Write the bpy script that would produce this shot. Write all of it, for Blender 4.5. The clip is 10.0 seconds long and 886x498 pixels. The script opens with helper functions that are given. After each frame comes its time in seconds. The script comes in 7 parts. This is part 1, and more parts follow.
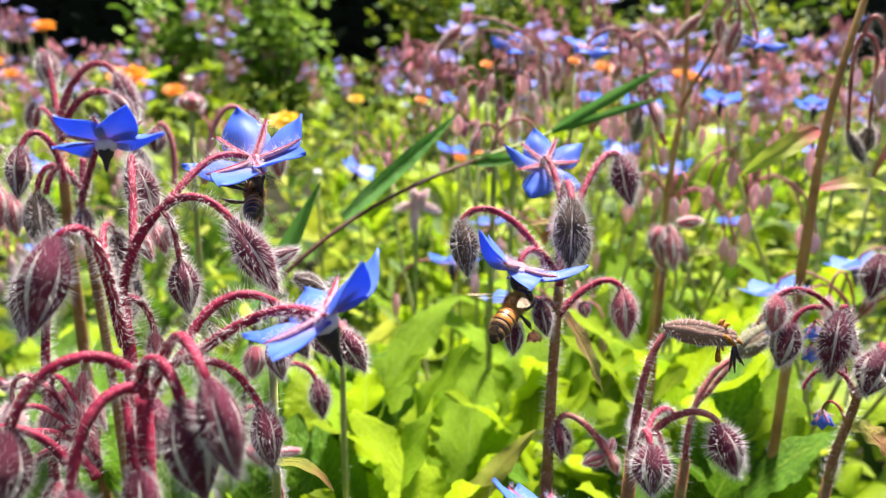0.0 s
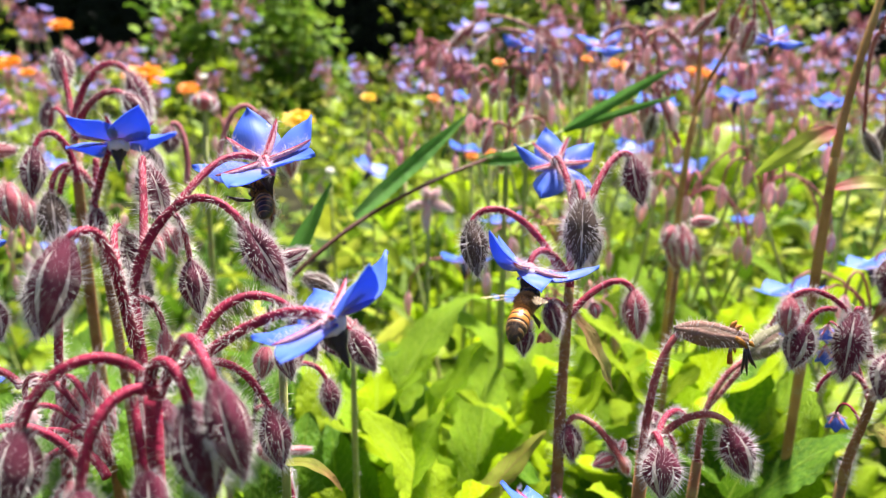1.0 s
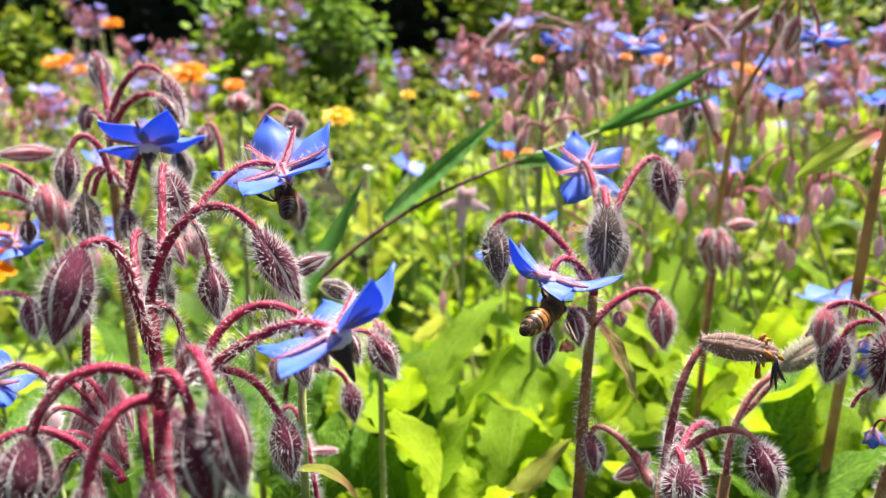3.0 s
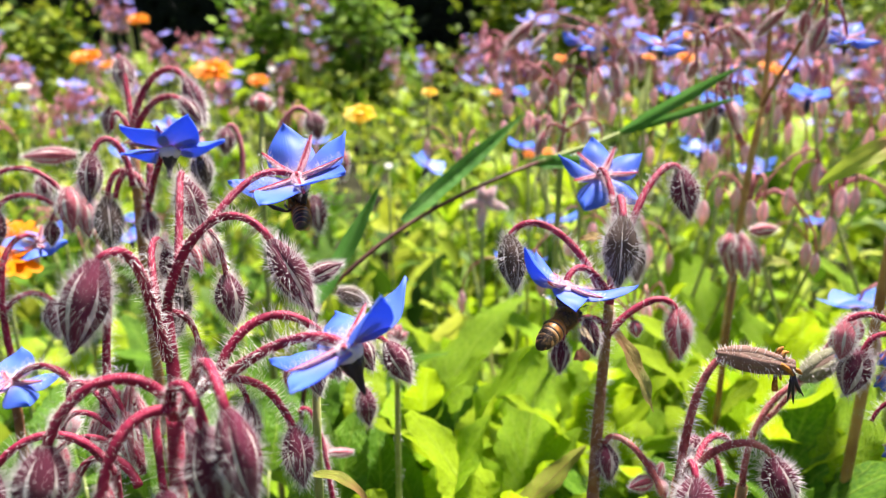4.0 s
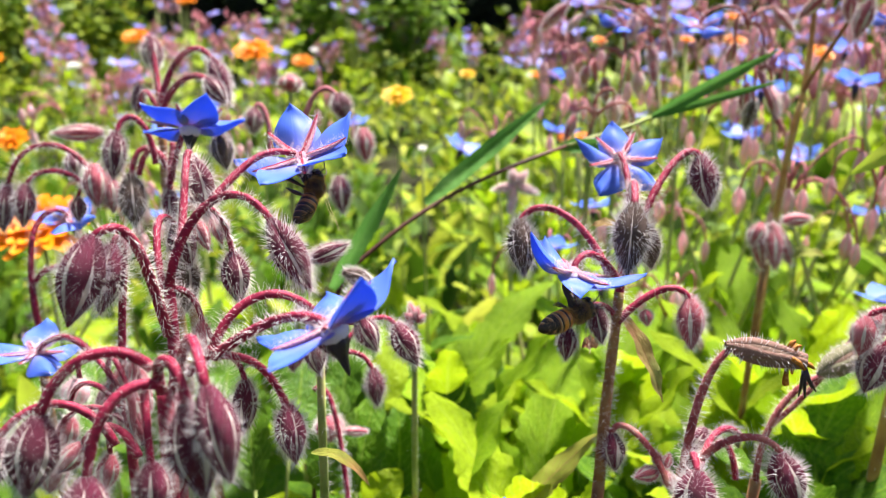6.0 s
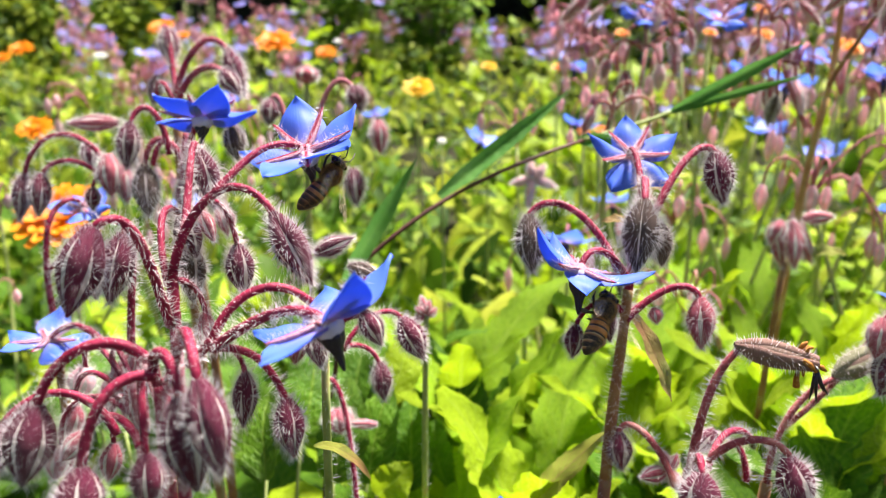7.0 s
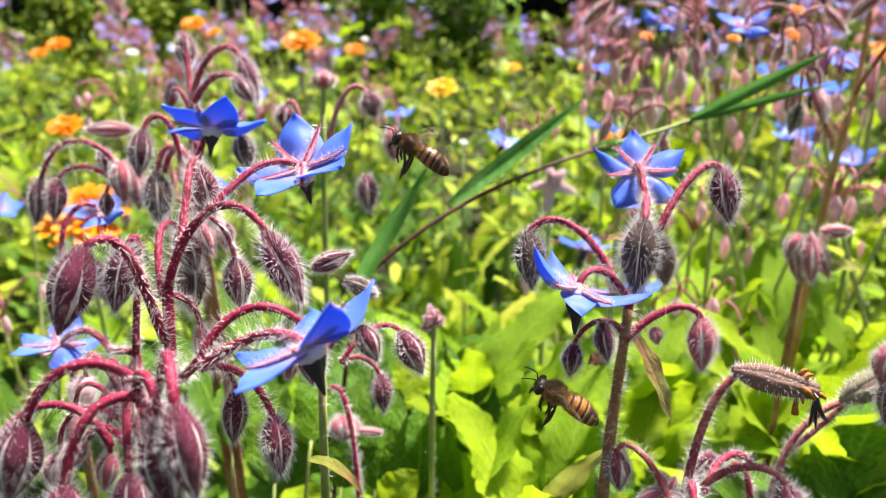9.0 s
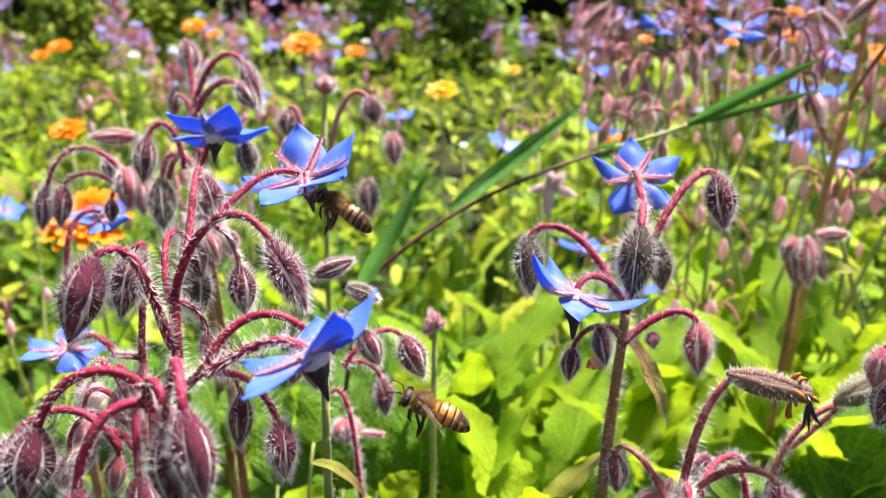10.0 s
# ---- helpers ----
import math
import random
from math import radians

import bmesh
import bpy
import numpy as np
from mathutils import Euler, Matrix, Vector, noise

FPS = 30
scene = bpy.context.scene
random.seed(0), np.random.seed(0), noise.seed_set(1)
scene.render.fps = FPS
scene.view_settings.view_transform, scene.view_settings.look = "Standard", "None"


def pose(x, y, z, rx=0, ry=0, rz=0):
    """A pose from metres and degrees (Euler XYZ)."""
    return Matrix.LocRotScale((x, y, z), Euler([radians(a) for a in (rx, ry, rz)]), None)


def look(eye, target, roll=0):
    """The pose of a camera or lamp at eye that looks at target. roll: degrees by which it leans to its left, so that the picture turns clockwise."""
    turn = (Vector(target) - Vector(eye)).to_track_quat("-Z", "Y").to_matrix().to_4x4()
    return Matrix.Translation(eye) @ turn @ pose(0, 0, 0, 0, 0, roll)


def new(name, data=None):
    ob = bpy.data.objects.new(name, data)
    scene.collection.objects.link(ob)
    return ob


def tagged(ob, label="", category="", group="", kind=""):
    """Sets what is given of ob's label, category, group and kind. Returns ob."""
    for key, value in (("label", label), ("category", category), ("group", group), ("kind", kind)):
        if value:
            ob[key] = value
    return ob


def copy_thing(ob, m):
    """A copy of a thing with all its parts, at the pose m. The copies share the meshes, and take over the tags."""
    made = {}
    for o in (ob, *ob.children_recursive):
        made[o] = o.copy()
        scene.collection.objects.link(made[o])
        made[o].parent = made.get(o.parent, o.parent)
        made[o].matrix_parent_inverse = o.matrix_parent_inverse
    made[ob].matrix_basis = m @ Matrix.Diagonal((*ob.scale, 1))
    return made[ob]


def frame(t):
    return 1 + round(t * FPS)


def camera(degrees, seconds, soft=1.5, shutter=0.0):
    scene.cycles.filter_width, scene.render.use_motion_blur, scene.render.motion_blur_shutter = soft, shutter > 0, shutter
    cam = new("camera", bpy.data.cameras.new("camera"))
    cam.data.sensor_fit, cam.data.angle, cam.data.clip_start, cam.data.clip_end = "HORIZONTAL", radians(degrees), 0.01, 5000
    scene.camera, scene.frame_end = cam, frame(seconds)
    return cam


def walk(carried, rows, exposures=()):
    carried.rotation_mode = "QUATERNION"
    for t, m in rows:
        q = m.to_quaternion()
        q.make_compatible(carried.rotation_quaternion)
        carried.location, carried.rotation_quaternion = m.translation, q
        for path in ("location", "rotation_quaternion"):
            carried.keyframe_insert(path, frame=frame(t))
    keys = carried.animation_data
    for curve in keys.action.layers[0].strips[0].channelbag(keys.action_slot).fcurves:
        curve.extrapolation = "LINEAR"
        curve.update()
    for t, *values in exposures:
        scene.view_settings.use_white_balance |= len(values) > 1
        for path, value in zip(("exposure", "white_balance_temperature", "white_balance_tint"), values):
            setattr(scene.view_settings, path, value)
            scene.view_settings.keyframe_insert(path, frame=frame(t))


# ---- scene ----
cam = camera(61.94, 10.0, soft=0.7)
cam.data.dof.use_dof = True
cam.data.dof.focus_distance = 0.120
cam.data.dof.aperture_fstop = 26.0
PATH = [
    (0.0, (-0.01226, -0.00209, 0.54527), (0.00729, 0.12166, 0.51058), 0.32),
    (0.5, (-0.01201, -0.00196, 0.54491), (0.00652, 0.12187, 0.50994), 0.27),
    (1.0, (-0.01155, -0.00181, 0.54578), (0.00566, 0.12216, 0.51065), 0.15),
    (1.5, (-0.01049, -0.00125, 0.54601), (0.00514, 0.12287, 0.51067), 0.04),
    (2.0, (-0.00890, -0.00106, 0.54675), (0.00493, 0.12320, 0.51113), -0.09),
    (2.5, (-0.00758, -0.00074, 0.54698), (0.00407, 0.12369, 0.51119), -0.20),
    (4.0, (-0.00551, 0.00002, 0.55013), (0.00006, 0.12453, 0.51316), -0.20),
    (4.5, (-0.00367, 0.00025, 0.55088), (0.00009, 0.12463, 0.51325), -0.13),
    (5.0, (-0.00129, -0.00017, 0.55038), (0.00071, 0.12404, 0.51207), -0.02),
    (5.5, (0.00000, -0.00000, 0.55000), (0.00000, 0.12398, 0.51091), 0.00),
    (7.0, (0.00458, 0.00182, 0.55004), (-0.00168, 0.12497, 0.50889), 0.17),
    (7.5, (0.00613, 0.00248, 0.55071), (-0.00195, 0.12541, 0.50919), 0.24),
    (8.0, (0.00932, 0.00369, 0.55066), (-0.00093, 0.12640, 0.50899), 0.06),
    (8.5, (0.01048, 0.00391, 0.55186), (-0.00070, 0.12652, 0.51012), 0.20),
    (9.0, (0.01029, 0.00357, 0.55375), (-0.00111, 0.12609, 0.51181), 0.34),
    (9.5, (0.01117, 0.00268, 0.55525), (-0.00064, 0.12518, 0.51337), 0.20),
    (10.0, (0.01052, 0.00148, 0.55575), (-0.00099, 0.12400, 0.51384), 0.19),
]
walk(cam, [(t, look(e, g, r)) for t, e, g, r in PATH])

# ---- light: bright overcast sky with a soft high sun ----
SUN_ELEVATION, SUN_TURN = radians(64), radians(35)
world = bpy.data.worlds.new("overcast_sky")
scene.world = world
world.use_nodes = True
wn, wl = world.node_tree.nodes, world.node_tree.links
sky = wn.new("ShaderNodeTexSky")
sky.sky_type, sky.sun_disc = "NISHITA", False
sky.sun_elevation, sky.sun_rotation = SUN_ELEVATION, SUN_TURN
sky.air_density, sky.dust_density, sky.ozone_density = 1.0, 3.0, 0.6
wl.new(sky.outputs[0], wn["Background"].inputs[0])
wn["Background"].inputs[1].default_value = 0.040
sun = new("sun", bpy.data.lights.new("sun", "SUN"))
sun.data.energy, sun.data.angle, sun.data.color = 5.0, radians(9), (1.0, 0.895, 0.87)
sun.matrix_basis = look((0, 0, 3), Vector((0, 0, 3)) - Vector((
    math.sin(SUN_TURN) * math.cos(SUN_ELEVATION), math.cos(SUN_TURN) * math.cos(SUN_ELEVATION), math.sin(SUN_ELEVATION))))
scene.view_settings.exposure = 1.80


# ---- materials ----
def shader(name, rough=0.6, spec=0.3):
    m = bpy.data.materials.new(name)
    m.use_nodes = True
    b = m.node_tree.nodes["Principled BSDF"]
    b.inputs["Roughness"].default_value = rough
    b.inputs["Specular IOR Level"].default_value = spec
    return m, m.node_tree.nodes, m.node_tree.links, b


def ramp(nodes, stops):
    r = nodes.new("ShaderNodeValToRGB")
    e = r.color_ramp.elements
    while len(e) < len(stops):
        e.new(0.5)
    for k, (p, c) in zip(e, stops):
        k.position, k.color = p, (*c, 1)
    return r


def value(nodes, kind, a=None, b=None):
    n = nodes.new("ShaderNodeMath")
    n.operation = kind
    if b is not None:
        n.inputs[1].default_value = b
    if a is not None:
        n.inputs[0].default_value = a
    return n


def mixed(nodes, links, one, two, fac, blend="MIX"):
    """A colour mix of sockets or colours."""
    n = nodes.new("ShaderNodeMix")
    n.data_type, n.blend_type = "RGBA", blend
    for k, v in ((0, fac), (6, one), (7, two)):
        if isinstance(v, bpy.types.NodeSocket):
            links.new(v, n.inputs[k])
        else:
            n.inputs[k].default_value = v if k == 0 else (*v, 1)
    return n.outputs[2]


def through_light(m, nodes, links, b, colour, amount):
    """Lets light shine through a thin sheet."""
    t = nodes.new("ShaderNodeBsdfTranslucent")
    if isinstance(colour, bpy.types.NodeSocket):
        links.new(colour, t.inputs[0])
    else:
        t.inputs[0].default_value = (*colour, 1)
    mix = nodes.new("ShaderNodeMixShader")
    mix.inputs[0].default_value = amount
    links.new(b.outputs[0], mix.inputs[1])
    links.new(t.outputs[0], mix.inputs[2])
    links.new(mix.outputs[0], nodes["Material Output"].inputs[0])


def noisy(nodes, links, size, detail=3.0, coords="Object"):
    c = nodes.new("ShaderNodeTexCoord")
    n = nodes.new("ShaderNodeTexNoise")
    n.inputs["Scale"].default_value, n.inputs["Detail"].default_value = size, detail
    links.new(c.outputs[coords], n.inputs["Vector"])
    return n.outputs[0]


def bumped(nodes, links, b, height, strength, distance):
    u = nodes.new("ShaderNodeBump")
    u.inputs["Strength"].default_value, u.inputs["Distance"].default_value = strength, distance
    links.new(height, u.inputs["Height"])
    links.new(u.outputs[0], b.inputs["Normal"])


def grained(name, stops, size, rough=0.6, spec=0.3, bump=0.3, shine=0.0, fine=5.0, hue=0.0):
    """A surface whose colour wanders between the stops, with fine relief."""
    m, n, l, b = shader(name, rough, spec)
    big, small = noisy(n, l, size), noisy(n, l, size * fine, 4.0)
    add = value(n, "MULTIPLY_ADD", b=0.35)
    l.new(small, add.inputs[0])
    l.new(big, add.inputs[2])
    sub = value(n, "SUBTRACT", b=0.17)
    l.new(add.outputs[0], sub.inputs[0])
    r = ramp(n, stops)
    l.new(sub.outputs[0], r.inputs[0])
    colour = r.outputs[0]
    if hue:
        info, hsv = n.new("ShaderNodeObjectInfo"), n.new("ShaderNodeHueSaturation")
        v = value(n, "MULTIPLY_ADD", b=hue)
        v.inputs[2].default_value = 1 - hue / 2
        l.new(info.outputs["Random"], v.inputs[0])
        l.new(v.outputs[0], hsv.inputs["Value"])
        l.new(colour, hsv.inputs["Color"])
        colour = hsv.outputs[0]
    l.new(colour, b.inputs["Base Color"])
    bumped(n, l, b, small, bump, 0.0004)
    if shine:
        through_light(m, n, l, b, colour, shine)
    return m


def leafy(name, stops, vein, shine=0.3, rough=0.5, blotch=70.0):
    """A leaf with a pale midrib, side veins and puckers, laid out by its own u (across) and v (along)."""
    m, n, l, b = shader(name, rough, 0.18)
    uv = n.new("ShaderNodeUVMap")
    sep = n.new("ShaderNodeSeparateXYZ")
    l.new(uv.outputs[0], sep.inputs[0])
    off = value(n, "SUBTRACT", b=0.5)
    l.new(sep.outputs[0], off.inputs[0])
    side = value(n, "ABSOLUTE")
    l.new(off.outputs[0], side.inputs[0])
    slant = value(n, "MULTIPLY_ADD", b=-0.55)
    l.new(side.outputs[0], slant.inputs[0])
    l.new(sep.outputs[1], slant.inputs[2])
    wob = noisy(n, l, 8.0, 2.0, "UV")
    slant2 = value(n, "MULTIPLY_ADD", b=0.08)
    l.new(wob, slant2.inputs[0])
    l.new(slant.outputs[0], slant2.inputs[2])
    wave = value(n, "MULTIPLY", b=58.0)
    l.new(slant2.outputs[0], wave.inputs[0])
    sine = value(n, "SINE")
    l.new(wave.outputs[0], sine.inputs[0])
    veins = ramp(n, ((0.90, (0, 0, 0)), (1.0, (1, 1, 1))))
    l.new(sine.outputs[0], veins.inputs[0])
    rib = ramp(n, ((0.012, (1, 1, 1)), (0.035, (0, 0, 0))))
    l.new(side.outputs[0], rib.inputs[0])
    net = mixed(n, l, veins.outputs[0], rib.outputs[0], 1.0, "LIGHTEN")
    pucker = n.new("ShaderNodeTexVoronoi")
    pucker.inputs["Scale"].default_value = 22.0
    l.new(uv.outputs[0], pucker.inputs["Vector"])
    tone = noisy(n, l, blotch, 4.0)
    r = ramp(n, stops)
    l.new(tone, r.inputs[0])
    info = n.new("ShaderNodeObjectInfo")
    hsv = n.new("ShaderNodeHueSaturation")
    v = value(n, "MULTIPLY_ADD", b=0.4)
    v.inputs[2].default_value = 0.8
    l.new(info.outputs["Random"], v.inputs[0])
    l.new(v.outputs[0], hsv.inputs["Value"])
    l.new(r.outputs[0], hsv.inputs["Color"])
    half = value(n, "MULTIPLY", b=0.34)
    l.new(net, half.inputs[0])
    colour = mixed(n, l, hsv.outputs[0], vein, half.outputs[0])
    l.new(colour, b.inputs["Base Color"])
    quilt = n.new("ShaderNodeTexVoronoi")
    quilt.feature = "SMOOTH_F1"
    quilt.inputs["Scale"].default_value = 420.0
    space = n.new("ShaderNodeTexCoord")
    l.new(space.outputs["Object"], quilt.inputs["Vector"])
    relief = value(n, "MULTIPLY_ADD", b=-0.8)
    l.new(net, relief.inputs[0])
    l.new(pucker.outputs[0], relief.inputs[2])
    both = value(n, "MULTIPLY_ADD", b=-0.5)
    l.new(quilt.outputs[0], both.inputs[0])
    l.new(relief.outputs[0], both.inputs[2])
    bumped(n, l, b, both.outputs[0], 0.75, 0.0006)
    through_light(m, n, l, b, colour, shine)
    return m


def petal_like(name, stops, streak, shine=0.45):
    """A petal coloured from its foot to its tip, with fine streaks along it."""
    m, n, l, b = shader(name, 0.5, 0.25)
    uv = n.new("ShaderNodeUVMap")
    sep = n.new("ShaderNodeSeparateXYZ")
    l.new(uv.outputs[0], sep.inputs[0])
    r = ramp(n, stops)
    l.new(sep.outputs[1], r.inputs[0])
    map_ = n.new("ShaderNodeMapping")
    map_.inputs["Scale"].default_value = (26.0, 1.6, 1.0)
    l.new(uv.outputs[0], map_.inputs[0])
    ns = n.new("ShaderNodeTexNoise")
    ns.inputs["Scale"].default_value, ns.inputs["Detail"].default_value = 1.0, 4.0
    l.new(map_.outputs[0], ns.inputs["Vector"])
    s = ramp(n, ((0.5, (0, 0, 0)), (0.75, (0.35, 0.35, 0.35))))
    l.new(ns.outputs[0], s.inputs[0])
    colour = mixed(n, l, r.outputs[0], streak, s.outputs[0])
    l.new(colour, b.inputs["Base Color"])
    bumped(n, l, b, ns.outputs[0], 0.16, 0.0003)
    through_light(m, n, l, b, colour, shine)
    return m


STEM = grained("borage_stem_red", ((0.3, (0.10, 0.004, 0.018)), (0.5, (0.24, 0.012, 0.044)), (0.72, (0.34, 0.036, 0.075))), 260.0, 0.55, 0.2, 0.5)
STEM_ROSE = grained("borage_stem_rose", ((0.3, (0.17, 0.025, 0.03)), (0.5, (0.33, 0.075, 0.08)), (0.72, (0.44, 0.19, 0.15))), 260.0, 0.55, 0.3, 0.5)
STEM_BROWN = grained("borage_stem_brown", ((0.3, (0.16, 0.065, 0.035)), (0.55, (0.29, 0.14, 0.06)), (0.75, (0.33, 0.25, 0.09))), 120.0, 0.6, 0.3, 0.5)
STEM_GREEN = grained("borage_stem_green", ((0.3, (0.18, 0.24, 0.05)), (0.55, (0.30, 0.36, 0.11)), (0.75, (0.36, 0.26, 0.13))), 90.0, 0.6, 0.3, 0.5)
SEPAL = grained("sepal_maroon", ((0.28, (0.030, 0.005, 0.012)), (0.5, (0.100, 0.010, 0.034)), (0.75, (0.24, 0.040, 0.075))), 300.0, 0.6, 0.25, 0.5, hue=0.5)
SEPAL_PINK = grained("sepal_pink", ((0.28, (0.22, 0.020, 0.045)), (0.5, (0.42, 0.075, 0.115)), (0.75, (0.62, 0.30, 0.32))), 260.0, 0.6, 0.25, 0.4, shine=0.2, hue=0.35)
SEPAL_GREY = grained("sepal_weathered", ((0.28, (0.035, 0.020, 0.018)), (0.5, (0.085, 0.055, 0.045)), (0.75, (0.17, 0.13, 0.10))), 300.0, 0.7, 0.2, 0.5, hue=0.4)
SEPAL_POD = grained("sepal_spent", ((0.28, (0.13, 0.05, 0.05)), (0.5, (0.25, 0.14, 0.11)), (0.75, (0.42, 0.33, 0.24))), 420.0, 0.7, 0.2, 0.6, fine=3.0)
STEM_OLIVE = grained("borage_stem_olive", ((0.3, (0.29, 0.13, 0.045)), (0.55, (0.47, 0.26, 0.08)), (0.75, (0.46, 0.36, 0.13))), 60.0, 0.6, 0.3, 0.5)
CORE = grained("bud_seam_pale", ((0.3, (0.46, 0.42, 0.36)), (0.55, (0.62, 0.58, 0.52)), (0.75, (0.60, 0.44, 0.46))), 300.0, 0.7, 0.2, 0.4)
BRISTLE = grained("bristle_white", ((0.3, (0.90, 0.85, 0.84)), (0.7, (0.97, 0.95, 0.94))), 500.0, 0.3, 0.5, 0.0, shine=0.35)
BLUE = petal_like("petal_blue", ((0.0, (0.52, 0.34, 0.70)), (0.2, (0.24, 0.30, 0.84)), (0.5, (0.115, 0.235, 0.84)), (1.0, (0.075, 0.19, 0.82))), (0.19, 0.31, 0.87), 0.40)
ORANGE = petal_like("petal_orange", ((0.0, (0.68, 0.20, 0.001)), (0.5, (0.78, 0.25, 0.001)), (1.0, (0.80, 0.28, 0.002))), (0.80, 0.30, 0.003), 0.25)
YELLOW = petal_like("petal_yellow", ((0.0, (0.66, 0.38, 0.001)), (0.5, (0.74, 0.46, 0.002)), (1.0, (0.76, 0.50, 0.002))), (0.78, 0.54, 0.006), 0.25)
SCALE_WHITE = grained("throat_scale_white", ((0.3, (0.45, 0.38, 0.55)), (0.7, (0.75, 0.70, 0.78))), 400.0, 0.6, 0.3, 0.2)
ANTHER = grained("anther_black", ((0.3, (0.008, 0.006, 0.012)), (0.7, (0.035, 0.022, 0.04))), 500.0, 0.4, 0.4, 0.3)
DRY = grained("dry_brown", ((0.3, (0.18, 0.065, 0.010)), (0.55, (0.40, 0.16, 0.025)), (0.75, (0.55, 0.30, 0.08))), 900.0, 0.7, 0.2, 0.4)
LEAF = leafy("borage_leaf", ((0.25, (0.23, 0.355, 0.006)), (0.5, (0.325, 0.475, 0.009)), (0.75, (0.41, 0.565, 0.016))), (0.46, 0.60, 0.10), shine=0.48)
# darker copy of the borage leaf, low shade put into its green
LEAF_SHADE_DARK = leafy("borage_leaf_shade_dark", ((0.25, (0.035, 0.10, 0.006)), (0.5, (0.075, 0.18, 0.009)), (0.75, (0.14, 0.27, 0.014))), (0.30, 0.44, 0.06), blotch=40.0)
LEAF_OLD = leafy("borage_leaf_fading", ((0.25, (0.36, 0.11, 0.09)), (0.5, (0.28, 0.30, 0.05)), (0.75, (0.38, 0.46, 0.08))), (0.45, 0.16, 0.15))
LEAF_RED = leafy("bract_reddened", ((0.25, (0.34, 0.08, 0.09)), (0.5, (0.33, 0.24, 0.09)), (0.75, (0.30, 0.38, 0.10))), (0.40, 0.12, 0.12))
LEAF_FADE = petal_like("leaf_pink_to_green", ((0.0, (0.52, 0.10, 0.12)), (0.16, (0.52, 0.20, 0.14)), (0.36, (0.42, 0.46, 0.07)), (1.0, (0.38, 0.55, 0.04))), (0.50, 0.50, 0.12))
GRASS = leafy("grass_blade", ((0.25, (0.06, 0.19, 0.03)), (0.5, (0.11, 0.30, 0.055)), (0.75, (0.18, 0.40, 0.09))), (0.20, 0.40, 0.11), shine=0.42)
# the hedge's deep shade, put into a near-black colour
HEDGE_SHADE = grained("hedge_painted_shade", ((0.3, (0.003, 0.006, 0.002)), (0.55, (0.006, 0.012, 0.004)), (0.75, (0.012, 0.02, 0.006))), 3.0, 0.6, 0.2, 0.0)
SOIL = grained("soil", ((0.3, (0.012, 0.014, 0.006)), (0.6, (0.03, 0.03, 0.014)), (0.8, (0.05, 0.06, 0.02))), 12.0, 0.95, 0.1, 0.6)


# ---- builders ----
class Shape:
    """Collects vertices, faces and the u, v of each vertex."""

    def __init__(self):
        self.v, self.f, self.uv = [], [], []

    def grid(self, rows, closed=False, uvs=None):
        a, w, h = len(self.v), len(rows[0]), len(rows)
        for j, row in enumerate(rows):
            for i, p in enumerate(row):
                self.v.append(tuple(p))
                self.uv.append(uvs[j][i] if uvs else (i / max(1, w - 1), j / max(1, h - 1)))
        for j in range(h - 1):
            for i in range(w if closed else w - 1):
                k = (i + 1) % w
                self.f.append((a + j * w + i, a + j * w + k, a + (j + 1) * w + k, a + (j + 1) * w + i))
        return self

    def tube(self, pts, radii, n=8):
        rows, ref = [], None
        for i, p in enumerate(pts):
            d = (pts[min(i + 1, len(pts) - 1)] - pts[max(i - 1, 0)]).normalized()
            if ref is None:
                ref = d.orthogonal().normalized()
            ref = (ref - d * ref.dot(d)).normalized()
            s, r = d.cross(ref), radii[i]
            rows.append([p + (ref * math.cos(2 * math.pi * k / n) + s * math.sin(2 * math.pi * k / n)) * r for k in range(n)])
        a = len(self.v)
        self.grid(rows, closed=True)
        self.f.append(tuple(a + k for k in reversed(range(n))))
        self.f.append(tuple(a + (len(pts) - 1) * n + k for k in range(n)))
        return self

    def spike(self, p, d, r):
        """A three-sided bristle from p along d (its length)."""
        q = d.orthogonal().normalized()
        s = d.normalized().cross(q)
        a = len(self.v)
        for k in (0, 2.1, 4.2):
            self.v.append(tuple(p + (q * math.cos(k) + s * math.sin(k)) * r))
        self.v.append(tuple(p + d))
        self.uv += [(0, 0), (0.3, 0), (0.6, 0), (0.5, 1)]
        self.f += [(a, a + 1, a + 3), (a + 1, a + 2, a + 3), (a + 2, a, a + 3)]

    def mesh(self, name, material, smooth=True):
        m = bpy.data.meshes.new(name)
        m.from_pydata(self.v, [], self.f)
        layer = m.uv_layers.new(name="UVMap")
        index = np.empty(len(m.loops), dtype=np.int32)
        m.loops.foreach_get("vertex_index", index)
        layer.data.foreach_set("uv", np.array(self.uv, dtype=np.float32)[index].ravel())
        m.polygons.foreach_set("use_smooth", [smooth] * len(m.polygons))
        m.materials.append(material)
        return m


def bezier(a, b, c, d, n=12):
    a, b, c, d = Vector(a), Vector(b), Vector(c), Vector(d)
    return [a * (1 - t) ** 3 + b * 3 * t * (1 - t) ** 2 + c * 3 * t * t * (1 - t) + d * t**3 for t in (i / n for i in range(n + 1))]


def ball(centre, radii, n=14, h=9):
    c = Vector(centre)
    rows = []
    for j in range(h + 1):
        k = math.pi * j / h
        rows.append([c + Vector((math.cos(k) * radii[0], math.sin(k) * math.cos(2 * math.pi * i / n) * radii[1], math.sin(k) * math.sin(2 * math.pi * i / n) * radii[2])) for i in range(n)])
    return Shape().grid(rows, closed=True)


def thing(name, at, label, category, group="", kind=""):
    ob = new(name)
    ob.location = at
    ob.empty_display_size = 0.01
    return tagged(ob, label, category, group, kind)


